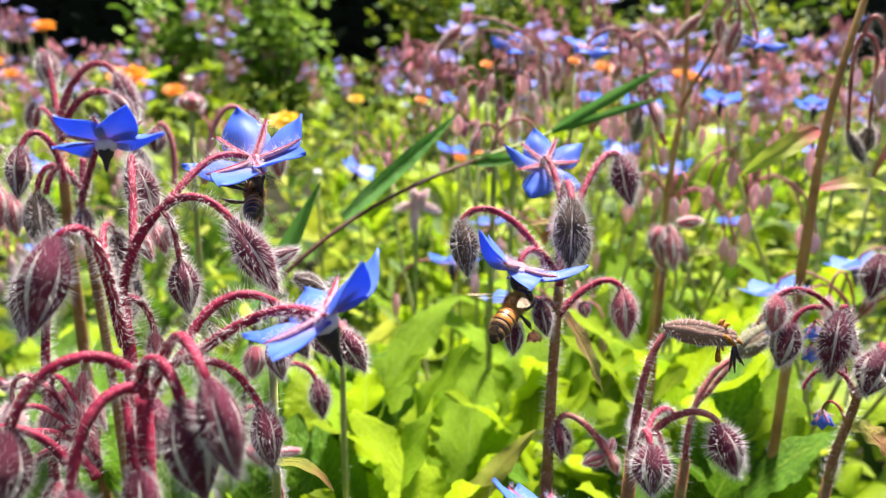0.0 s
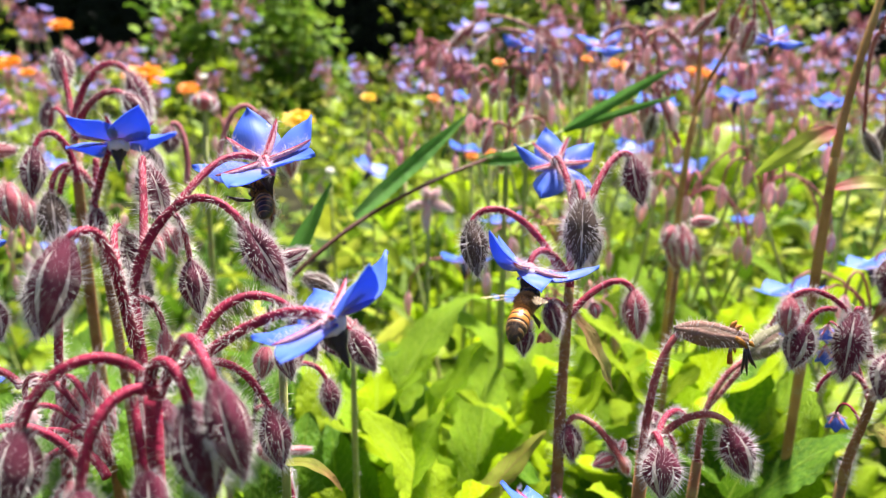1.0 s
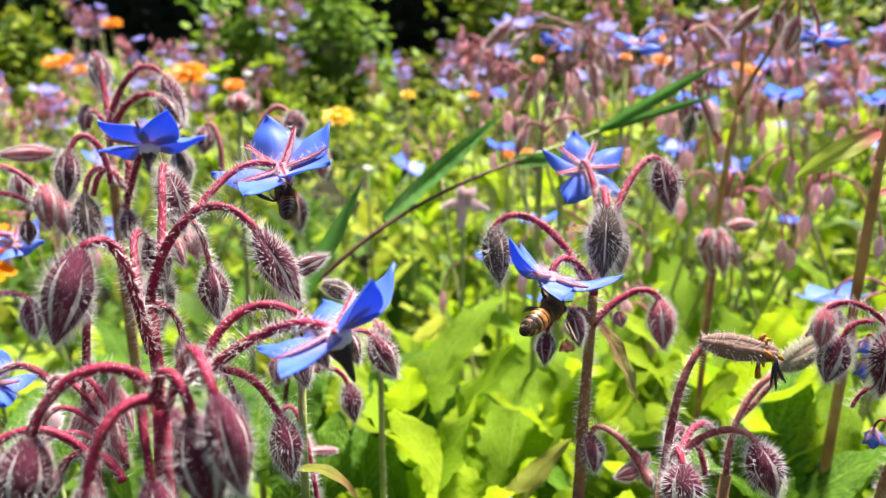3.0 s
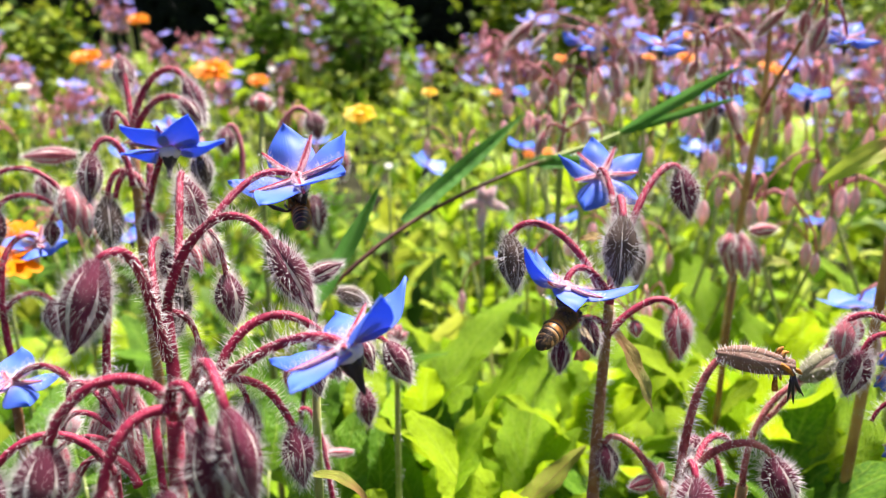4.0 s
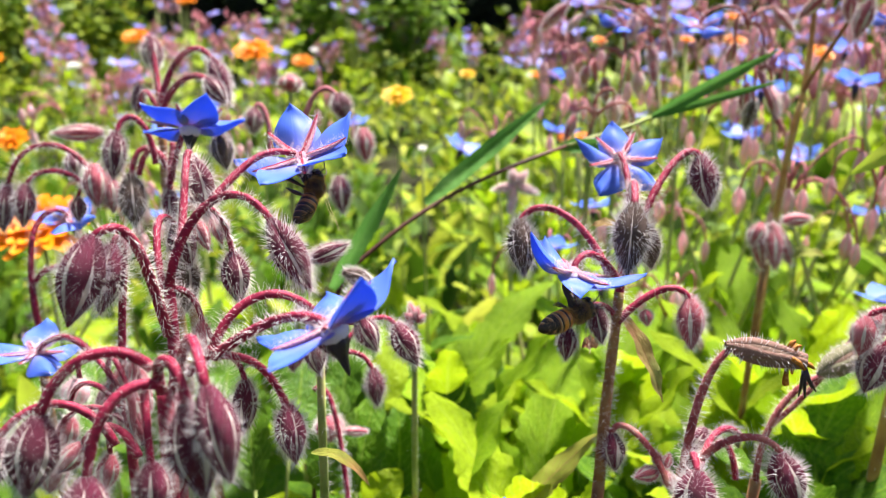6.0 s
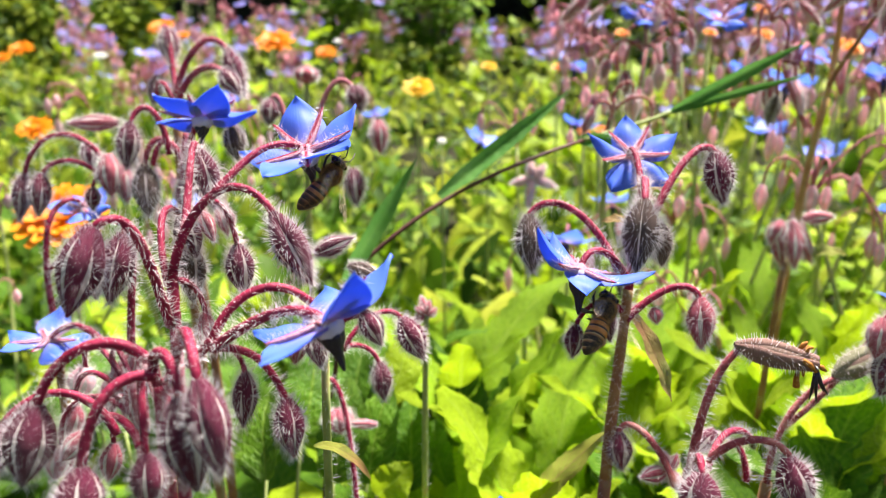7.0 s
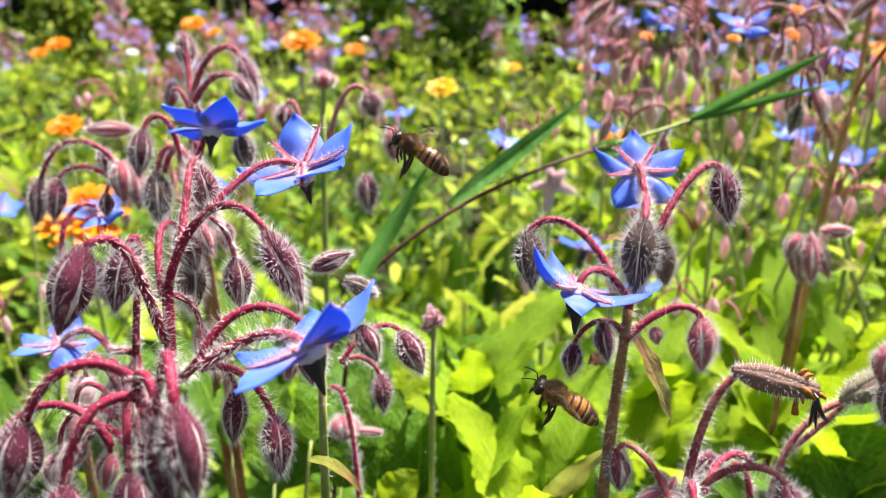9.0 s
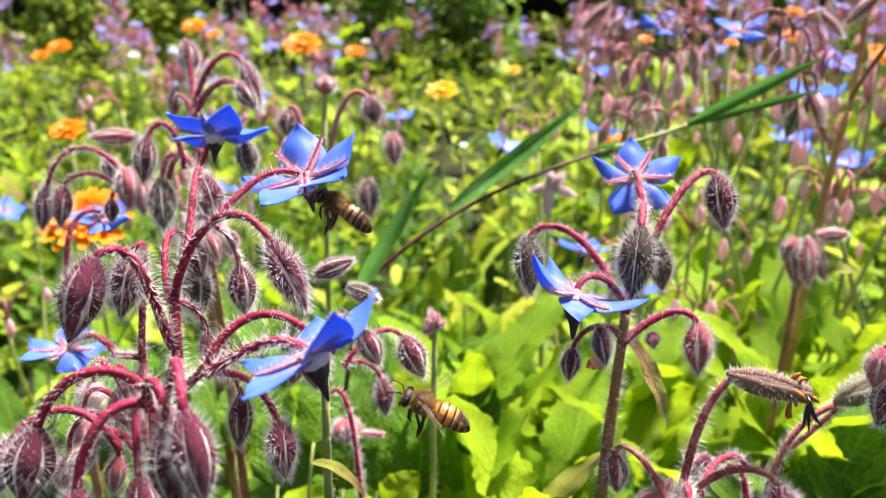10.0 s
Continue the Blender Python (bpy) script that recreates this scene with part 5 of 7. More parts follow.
def far_flower_mesh():
    s = Shape()
    for k in range(5):
        turn = Matrix.Rotation(k * 2 * math.pi / 5, 3, "Z") @ Matrix.Rotation(radians(16 + 5 * (k % 3)), 3, "Y")
        rows = []
        for j in range(6):
            t = j / 5
            half = 0.38 * math.sin(math.pi * min(1, t**0.75)) ** 0.8 + 0.05 * (1 - t)
            rows.append([turn @ Vector((0.08 + 0.92 * t, u * half, 0.14 * abs(u) * half)) for u in (-1, 0, 1)])
        s.grid(rows)
    count = len(s.f)
    s.tube([Vector((0, 0, 0)), Vector((0, 0, 0.3)), Vector((0, 0, 0.55))], [0.13, 0.11, 0.02], 7)
    m = s.mesh("flower", BLUE)
    m.materials.append(ANTHER)
    m.polygons.foreach_set("material_index", [0 if i < count else 1 for i in range(len(m.polygons))])
    return m


LILAC = petal_like("petal_lilac", ((0.0, (0.60, 0.45, 0.72)), (0.3, (0.34, 0.33, 0.80)), (1.0, (0.22, 0.28, 0.80))), (0.42, 0.40, 0.84))
FAR_BUD, FAR_FLOWER = far_bud_mesh(), far_flower_mesh()
FIELD_LEAVES = [leaf_shape((0, 0, 0), (0.085, 0, 0.01), 0.042, (0, 0, 1), 0.010, 1.2, k, n=10, w=5, teeth=False).mesh("leaf", LEAF) for k in (1, 2, 3)]


def field_plant(seed, height, heads, leaves, detailed=False):
    """A flowering borage plant of the field, its foot at the origin."""
    r = random.Random(seed)
    p = thing("borage_plant", (0, 0, 0), "field borage with mauve nodding buds and blue flowers", "plant", "borage of the field")
    s = Shape()
    mid = Vector((r.uniform(-0.02, 0.02), r.uniform(-0.02, 0.02), height * 0.6))
    s.tube(bezier((0, 0, 0), mid * 0.4, mid * 0.8, mid, 8), [0.0014 - 0.0004 * i / 8 for i in range(9)], 7)
    spots = []
    for h in range(heads):
        k = 2 * math.pi * (h + r.random() * 0.7) / heads
        node = Vector((math.cos(k) * r.uniform(0.03, 0.085), math.sin(k) * r.uniform(0.03, 0.085), height * r.uniform(0.80, 1.0)))
        s.tube(bezier(mid * r.uniform(0.75, 1), mid + Vector((0, 0, 0.03)), node - Vector((0, 0, 0.05)), node, 6), [0.0012 - 0.0004 * i / 6 for i in range(7)], 6)
        count = r.randint(4, 7)
        for b in range(count):
            turn = k + r.uniform(-1.9, 1.9)
            out = Vector((math.cos(turn), math.sin(turn), 0)) * r.uniform(0.010, 0.028)
            end = node + out + Vector((0, 0, r.uniform(-0.012, 0.022)))
            bow = Shape().tube(bezier(node, node + Vector((0, 0, 0.02)) + out * 0.3, end + Vector((0, 0, 0.014)), end, 6), [0.0005] * 7, 5)
            piece("pedicel", bow.mesh("pedicel", FAR_STEM), p)
            spots.append((end, out, r.random() < 0.11))
    piece("stem", s.mesh("stem", STEM_GREEN), p)
    for end, out, blooms in spots:
        if blooms:
            face = Vector((out.x * 12, out.y * 12, -1)) + Vector((r.gauss(0, 0.25), r.gauss(0, 0.25), 0))
            m = Matrix.Translation(end) @ along((0, 0, 0), face, r.uniform(0, 6)) @ Matrix.Scale(r.uniform(0.010, 0.0135), 4)
            piece("flower", FAR_FLOWER, p, m, "small blue star flower")
        else:
            tip = end + Vector((out.x * 0.25, out.y * 0.25, -1)) * r.uniform(0.009, 0.013)
            w = r.uniform(0.0019, 0.0028)
            piece("bud", FAR_BUD, p, Matrix.Translation(end) @ along(end, tip, r.uniform(0, 6)) @ Matrix.Diagonal((w, w, (tip - end).length, 1)))
    for k in range(leaves):
        h = height * (0.12 + 0.55 * k / leaves)
        m = Matrix.Translation((0, 0, h)) @ Matrix.Rotation(k * 2.4 + r.random(), 4, "Z") @ Matrix.Rotation(radians(r.uniform(-55, 10)), 4, "Y") @ Matrix.Scale(r.uniform(0.7, 1.35), 4)
        piece("leaf", FIELD_LEAVES[k % 3], p, m, "crinkled green leaf")
    return p


def cluster_mesh(seed):
    """A far flowering head in one mesh: arched stalks, nodding buds and a few flowers."""
    r, v, f, uv, mat = random.Random(seed), [], [], [], []

    def take(shape_v, shape_f, shape_uv, m, kinds):
        a = len(v)
        v.extend(tuple(m @ Vector(q)) for q in shape_v)
        uv.extend(shape_uv)
        f.extend(tuple(a + k for k in q) for q in shape_f)
        mat.extend(kinds)

    turns = [k * 60 for k in range(6)]
    pod = Shape().grid([[Vector((math.cos(radians(k)) * bud_radius(q), math.sin(radians(k)) * bud_radius(q), q)) for k in turns] for q in (0, 0.2, 0.5, 0.8, 1)], closed=True)
    star = Shape()
    for k in range(5):
        turn = Matrix.Rotation(k * 2 * math.pi / 5, 3, "Z") @ Matrix.Rotation(radians(18), 3, "Y")
        star.grid([[turn @ Vector((0.05 + 0.95 * t, u * w, 0.1 * abs(u) * w)) for u in (-1, 0, 1)] for t, w in ((0, 0.08), (0.45, 0.38), (1, 0.02))])
    for _ in range(r.randint(9, 13)):
        k, far = r.uniform(0, 6.28), r.uniform(0.006, 0.034)
        end = Vector((math.cos(k) * far, math.sin(k) * far, r.uniform(-0.025, 0.03)))
        s = Shape().tube(bezier((0, 0, -0.02), (end.x * 0.2, end.y * 0.2, 0.02), end + Vector((0, 0, 0.014)), end, 5), [0.0009] * 6, 4)
        take(s.v, s.f, s.uv, Matrix(), [2] * len(s.f))
        if r.random() < 0.15:
            m = Matrix.Translation(end) @ along((0, 0, 0), (end.x * 14 + r.gauss(0, 0.3), end.y * 14 + r.gauss(0, 0.3), -1), r.uniform(0, 6)) @ Matrix.Scale(r.uniform(0.012, 0.017), 4)
            take(star.v, star.f, star.uv, m, [1] * len(star.f))
        else:
            tip = end + Vector((end.x * 0.15, end.y * 0.15, -0.011))
            m = Matrix.Translation(end) @ along(end, tip) @ Matrix.Diagonal((0.0031, 0.0031, 0.0125, 1))
            take(pod.v, pod.f, pod.uv, m, [0] * len(pod.f))
    s = Shape()
    s.v, s.f, s.uv = v, f, uv
    m = s.mesh("inflorescence", FAR_SEPAL)
    m.materials.append(LILAC)
    m.materials.append(FAR_STEM)
    m.polygons.foreach_set("material_index", mat)
    return m


CLUSTERS = [cluster_mesh(k) for k in range(31, 36)]


def far_plant(seed, height):
    """A borage plant far off in the field: stem, heads and a few leaves."""
    r = random.Random(seed)
    p = thing("borage_plant", (0, 0, 0), "distant borage with a haze of mauve buds and blue flowers", "plant", "borage of the field")
    s, heads = Shape(), []
    s.tube([Vector((0, 0, 0)), Vector((0.01, 0, height * 0.5)), Vector((0, 0.01, height * 0.8))], [0.0032, 0.0026, 0.002], 5)
    for h in range(r.randint(3, 5)):
        k = r.uniform(0, 6.28)
        top = Vector((math.cos(k) * r.uniform(0.01, 0.08), math.sin(k) * r.uniform(0.01, 0.08), height * r.uniform(0.84, 1.02)))
        s.tube([Vector((0.01, 0, height * 0.5)), top * 0.75 + Vector((0, 0, 0.02)), top], [0.002, 0.0016, 0.0012], 4)
        heads.append(top)
    piece("stem", s.mesh("stem", STEM_GREEN), p)
    for top in heads:
        piece("inflorescence", r.choice(CLUSTERS), p, Matrix.Translation(top) @ Matrix.Rotation(r.uniform(0, 6), 4, "Z") @ Matrix.Scale(r.uniform(0.9, 1.3), 4), "mauve buds with blue flowers")
    for k in range(4):
        m = Matrix.Translation((0, 0, height * r.uniform(0.3, 0.7))) @ Matrix.Rotation(k * 1.6 + r.random(), 4, "Z") @ Matrix.Rotation(radians(r.uniform(-50, 10)), 4, "Y") @ Matrix.Scale(r.uniform(0.8, 1.4), 4)
        piece("leaf", FIELD_LEAVES[k % 3], p, m, "crinkled green leaf")
    return p


FAR_KINDS = []


def build_field():
    """Denser and taller to the right, thinner in the green stretch to the left."""
    r = random.Random(21)
    far = [far_plant(3, 0.48), far_plant(4, 0.44), far_plant(5, 0.50), far_plant(6, 0.42), far_plant(7, 0.46), far_plant(8, 0.52)]
    FAR_KINDS.extend(far)
    placed = {2: 0}
    y = 0.86
    while y < 4.6:
        half = 0.72 * y + 0.15
        step = 0.10 + 0.05 * y
        count = int(2 * half / (0.10 + 0.045 * y))
        for i in range(count):
            x, yy = -half + 2 * half * (i + r.random()) / count, y + r.uniform(-0.5, 0.5) * step
            keep = (0.36 if x < 0.45 * yy else 0.24) if x > 0.16 * yy else (0.05 if yy < 1.0 else 0.16 if yy < 2.0 else 0.45)
            if r.random() > keep * (0.5 if yy > 1.6 else 0.8):
                continue
            m = Matrix.Translation((x, yy, ground_height(x, yy))) @ Matrix.Rotation(r.uniform(0, 6.28), 4, "Z") @ Matrix.Rotation(r.gauss(0, 0.08), 4, "X")
            kinds, k = far, 2
            if placed[k] < len(kinds):
                kinds[placed[k]].matrix_basis = m
            else:
                copy_thing(kinds[placed[k] % len(kinds)], m)
            placed[k] += 1
        y += step


build_field()


def cluster_plants():
    """Flowering plants of the mid-field whose heads stand out above the rest."""
    kinds = [field_plant(41, 0.47, 3, 8), field_plant(43, 0.47, 4, 8), field_plant(47, 0.47, 3, 8)]
    spots = ((0.0526, 0.3944, 0.5373), (0.1094, 0.3887, 0.5192), (0.1325, 0.3757, 0.5445), (0.2700, 0.5200, 0.5130),
             (0.1165, 0.4602, 0.5465), (-0.2180, 0.4706, 0.5128), (-0.1807, 0.5373, 0.5250), (0.2488, 0.3366, 0.5515), (0.1656, 0.3707, 0.5513), (-0.2601, 0.3790, 0.4930), (0.1946, 0.3134, 0.5508))
    r = random.Random(77)
    for k in range(9):
        c = copy_thing(FAR_KINDS[k % 6], Matrix())
        c.matrix_basis = Matrix.Translation((-2.3 + 0.24 * k, r.uniform(2.5, 3.1), 0)) @ Matrix.Rotation(k, 4, "Z") @ Matrix.Scale(r.uniform(1.15, 1.35), 4)
    # taller plants where the growth closes in to the right
    for k in range(11):
        y = 0.85 + 0.13 * k
        x = y * (0.16 + 0.60 * ((k * 0.618) % 1.0))
        c = copy_thing(FAR_KINDS[k % 6], Matrix())
        c.matrix_basis = Matrix.Translation((x, y, ground_height(x, y))) @ Matrix.Rotation(k * 1.9, 4, "Z") @ Matrix.Scale(r.uniform(1.14, 1.30), 4)
    # a drift of mauve heads farther off to the left
    for k in range(5):
        y = 1.35 + 0.20 * k
        x = -y * (0.22 + 0.36 * ((k * 0.618) % 1.0))
        c = copy_thing(FAR_KINDS[k % 6], Matrix())
        c.matrix_basis = Matrix.Translation((x, y, ground_height(x, y))) @ Matrix.Rotation(k * 1.4, 4, "Z") @ Matrix.Scale(r.uniform(0.92, 1.04), 4)
    for i, at in enumerate(spots):
        s = at[2] / 0.48
        m = Matrix.Translation(drop(at)) @ Matrix.Rotation(i * 2.1, 4, "Z") @ Matrix.Scale(s, 4)
        if i < 3:
            kinds[i].matrix_basis = m
        else:
            c = copy_thing(kinds[i % 3], Matrix())
            c.matrix_basis = m


cluster_plants()


def tall_stem(path, r0, r1, label, leaves=()):
    """A bare tall borage stem rising past the others: foot, two handles and top."""
    p = thing("borage_plant", path[0], label, "plant", "borage plants")
    stalk(p, *path, r0, r1, STEM_OLIVE, 1.5, "stem", 0.0015, 24)
    return p


def hanging_head(p, node, ends, r, flowers=(), grey=False):
    """Buds nodding from one node of a plant."""
    node = Vector(node)
    for end in ends:
        end = Vector(end)
        bow = RNG.uniform(0.004, 0.013)
        stalk(p, node, node + Vector((RNG.gauss(0, 0.003), RNG.gauss(0, 0.003), bow)) + (end - node) * RNG.uniform(0.1, 0.4), end + Vector((RNG.gauss(0, 0.002), 0, bow)), end, 0.0008, 0.0006, STEM_ROSE, 9.0)
        size = r * RNG.uniform(0.62, 0.98)
        bud(p, end + Vector((0, 0, 0.001)), end + Vector(((end - node).x * 0.2 + RNG.gauss(0, 0.002), RNG.gauss(0, 0.003), -size * RNG.uniform(3.4, 4.4))), size, True, pale=RNG.random() < 0.35, grey=grey and RNG.random() < 0.5)
    for at, face, size, spin in flowers:
        at = Vector(at)
        stalk(p, node, node + Vector((0, 0, 0.012)), at + Vector((0, 0, 0.01)), at, 0.0008, 0.0006, STEM_ROSE, 9.0)
        flower(p, at, face, size, spin, (18, 12, 22, 14, 10))


def tall_plants():
    foot = drop((0.1168, 0.2686, 0.4376))
    p = tall_stem((foot, Vector((0.1201, 0.2740, 0.4545)) - Vector((0, 0, 0.08)), (0.1256, 0.2840, 0.4863), (0.1361, 0.2943, 0.5158)), 0.0022, 0.0016, "tall bare brown borage stem with hanging buds")
    stalk(p, (0.1361, 0.2943, 0.5158), (0.1395, 0.3001, 0.5306), (0.1413, 0.3041, 0.5434), (0.1431, 0.3135, 0.5733), 0.0015, 0.0012, STEM_OLIVE, 1.5, "branch")
    stalk(p, (0.1368, 0.2957, 0.5201), (0.1363, 0.2877, 0.5314), (0.1418, 0.2806, 0.5419), (0.1445, 0.2756, 0.5593), 0.0011, 0.0009, STEM_BROWN, 1.5, "branch")
    stalk(p, (0.1283, 0.2900, 0.5053), (0.1237, 0.2906, 0.5141), (0.1206, 0.2899, 0.5185), (0.1169, 0.2922, 0.5290), 0.0014, 0.0010, FAR_STEM, 1.5, "branch")
    hanging_head(p, (0.1425, 0.2762, 0.5612), ((0.1385, 0.2741, 0.5546), (0.1316, 0.2765, 0.5556), (0.1399, 0.2629, 0.5526)), 0.0030, (((0.1534, 0.2714, 0.5460), (0.1, 0.3, -1), 0.011, 40),), True)
    hanging_head(p, (0.1169, 0.2922, 0.5290), ((0.1126, 0.2902, 0.5228), (0.1234, 0.2950, 0.5212), (0.1132, 0.2832, 0.5171)), 0.0028, (), True)
    hanging_head(p, (0.1126, 0.2968, 0.5436), ((0.1082, 0.2948, 0.5373), (0.1224, 0.2988, 0.5498), (0.1180, 0.2942, 0.5352)), 0.0026, (((0.0940, 0.2968, 0.5436), (0.2, 0.3, -1), 0.0115, 20),))
    foot = drop((0.1171, 0.1821, 0.4696))
    q = tall_stem((foot, Vector((0.1170, 0.1801, 0.4737)) - Vector((0, 0, 0.06)), (0.1220, 0.1827, 0.4930), (0.1254, 0.1872, 0.5149)), 0.0022, 0.0016, "tall brown borage stem with a fading leaf")
    stalk(q, (0.1254, 0.1872, 0.5149), (0.1282, 0.1902, 0.5272), (0.1343, 0.1951, 0.5442), (0.1430, 0.1994, 0.5644), 0.0016, 0.0012, STEM_OLIVE, 1.5, "branch")
    leaf(q, (0.1257, 0.1893, 0.5226), (0.1036, 0.1902, 0.5097), 0.0060, (-0.2, -0.9, 0.6), 0.003, LEAF_FADE, 0.3, 12, "fading leaf, pink at its foot and yellow-green at its tip", False)
    leaf(q, (0.1257, 0.1858, 0.5062), (0.1479, 0.1819, 0.5048), 0.0055, (0, -0.6, 1), 0.003, LEAF_FADE, 0.3, 13, "fading yellow-green leaf", False)
    hanging_head(q, (0.1400, 0.1955, 0.5489), ((0.1412, 0.1976, 0.5198), (0.1479, 0.1971, 0.5215), (0.1452, 0.1916, 0.5381)), 0.0028, (), True)
    # mauve bud cluster in mid-field
    c = plant((0.1021, 0.2223, 0.4570), "borage plant with a mauve cluster of young buds")
    rise(c, (0.1004, 0.2254, 0.4734), 0.0020, 0.0013, STEM_BROWN, 0.004, 1.5)
    for a, b, hw in (((0.0986, 0.2273, 0.4861), (0.0950, 0.2251, 0.4792), 20), ((0.1022, 0.2270, 0.4852), (0.1017, 0.2211, 0.4730), 22), ((0.1013, 0.2273, 0.4861), (0.1077, 0.2235, 0.4740), 20), ((0.1050, 0.2276, 0.4870), (0.1140, 0.2277, 0.4875), 17), ((0.0977, 0.2287, 0.4838), (0.0995, 0.2248, 0.4717), 18)):
        bud(c, a, b, hw * 0.0000766 * 1.65, True)
    leaf(c, (0.1059, 0.2243, 0.4766), (0.1185, 0.2243, 0.4766), 0.005, (0, -0.5, 1), 0.001, LEAF_OLD, seed=15, teeth=False, label="pinkish narrow bract", name="bract")
    # cluster of the upper middle
    d = plant((0.0750, 0.3156, 0.4867), "tall borage with pink buds and pale blue flowers")
    rise(d, (0.0737, 0.3288, 0.5288), 0.0026, 0.0014, STEM_GREEN, 0.006, 1.5)
    hanging_head(d, (0.0737, 0.3292, 0.5299), ((0.0652, 0.3266, 0.5218), (0.0786, 0.3222, 0.5245), (0.0860, 0.3288, 0.5288), (0.0587, 0.3332, 0.5261), (0.0691, 0.3143, 0.5158)), 0.0028, (((0.0717, 0.3357, 0.5439), (-0.1, 0.5, -1), 0.0115, 60),))
    hanging_head(d, (0.0872, 0.3333, 0.5428), ((0.0848, 0.3307, 0.5346), (0.0921, 0.3318, 0.5381), (0.0786, 0.3347, 0.5475), (0.0571, 0.3452, 0.5474), (0.0508, 0.3467, 0.5522)), 0.0028)
    e = plant((0.0539, 0.2693, 0.4896), "borage with pink arched stalks")
    rise(e, (0.0518, 0.2756, 0.5097), 0.0026, 0.0014, STEM_GREEN, 0.004, 1.5)
    hanging_head(e, (0.0528, 0.2766, 0.5127), ((0.0455, 0.2766, 0.5127), (0.0592, 0.2782, 0.5177), (0.0644, 0.2744, 0.5057), (0.0497, 0.2740, 0.5046)), 0.0027)
    g = plant((0.0316, 0.3363, 0.4328), "borage with a pale pink star of young buds")
    rise(g, (0.0297, 0.3470, 0.4666), 0.0024, 0.0012, STEM_GREEN, 0.004, 1.5)
    for a, b in (((0.0297, 0.3482, 0.4705), (0.0193, 0.3474, 0.4679)), ((0.0297, 0.3482, 0.4705), (0.0275, 0.3441, 0.4575)), ((0.0302, 0.3482, 0.4705), (0.0411, 0.3470, 0.4666)), ((0.0289, 0.3485, 0.4713), (0.0289, 0.3507, 0.4783)), ((0.0305, 0.3482, 0.4705), (0.0357, 0.3503, 0.4770))):
        bud(g, a, b, 0.0023, True, pale=True)
    f = plant((-0.0081, 0.1885, 0.4481), "small borage with greyish pink young buds")
    rise(f, (-0.0099, 0.1943, 0.4656), 0.0018, 0.0010, STEM_GREEN, 0.003, 1.5)
    for a, b in (((-0.0103, 0.1945, 0.4661), (-0.0129, 0.1948, 0.4679)), ((-0.0099, 0.1944, 0.4658), (-0.0091, 0.1958, 0.4697)), ((-0.0102, 0.1943, 0.4654), (-0.0136, 0.1936, 0.4645)), ((-0.0096, 0.1943, 0.4654), (-0.0071, 0.1953, 0.4676)), ((-0.0099, 0.1946, 0.4664), (-0.0116, 0.1979, 0.4701))):
        bud(f, a, b, 0.0013, True)
    h = plant((-0.0628, 0.2644, 0.4907), "borage with a dried pale seed button and buds")
    rise(h, (-0.0593, 0.2715, 0.5134), 0.003, 0.0012, STEM_GREEN, 0.004, 1.5)
    bud(h, (-0.0593, 0.2742, 0.5218), (-0.0595, 0.2762, 0.5281), 0.0042, True)
    stalk(h, (-0.0593, 0.2715, 0.5134), (-0.0591, 0.2725, 0.5163), (-0.0591, 0.2731, 0.5183), (-0.0593, 0.2743, 0.5222), 0.0012, 0.001, STEM_GREEN, 1.5)
    stalk(h, (-0.0524, 0.2465, 0.5006), (-0.0505, 0.2540, 0.5243), (-0.0429, 0.2557, 0.5298), (-0.0381, 0.2532, 0.5215), 0.0012, 0.001, FAR_STEM, 2.0)
    bud(h, (-0.0385, 0.2537, 0.5234), (-0.0360, 0.2511, 0.5152), 0.0036)
    stalk(h, (-0.0620, 0.2465, 0.5006), (-0.0601, 0.2517, 0.5170), (-0.0658, 0.2537, 0.5234), (-0.0668, 0.2520, 0.5179), 0.0012, 0.001, FAR_STEM, 2.0)
    bud(h, (-0.0668, 0.2523, 0.5188), (-0.0674, 0.2497, 0.5106), 0.0034)
    bud(h, (-0.0287, 0.2403, 0.5139), (-0.0276, 0.2371, 0.5039), 0.0030, True)
    bud(h, (-0.0366, 0.2356, 0.4990), (-0.0353, 0.2320, 0.4876), 0.0034)


tall_plants()


# ---- marigolds and white daisies ----
WHITE = petal_like("petal_white", ((0.0, (0.75, 0.78, 0.55)), (0.5, (0.80, 0.80, 0.75)), (1.0, (0.82, 0.82, 0.78))), (0.85, 0.85, 0.8))


def marigold_mesh(name, material, seed):
    r, s = random.Random(seed), Shape()
    for ring, (count, reach, lift) in enumerate(((20, 1.0, 12), (16, 0.78, 28), (12, 0.55, 48))):
        for k in range(count):
            turn = Matrix.Rotation(2 * math.pi * (k + r.uniform(-0.25, 0.25)) / count, 3, "Z") @ Matrix.Rotation(radians(-lift + r.uniform(-8, 8)), 3, "Y")
            rows = [[turn @ Vector((reach * (0.12 + 0.88 * t), u * 0.165 * math.sin(math.pi * (0.2 + 0.7 * t)) ** 0.6, 0.03 * abs(u) - 0.10 * t * t)) for u in (-1, 0, 1)] for t in (0, 0.35, 0.7, 0.92, 1)]
            s.grid(rows)
    return s.mesh(name, material)


MARIGOLD = {"orange": marigold_mesh("flower_head", ORANGE, 1), "yellow": marigold_mesh("flower_head", YELLOW, 2), "white": marigold_mesh("flower_head", WHITE, 3)}
DISC = {colour: ball((0, 0, 0.05), (0.42, 0.42, 0.20), 12, 7).mesh("disc", m) for colour, m in (("orange", ORANGE), ("yellow", YELLOW), ("white", WHITE))}


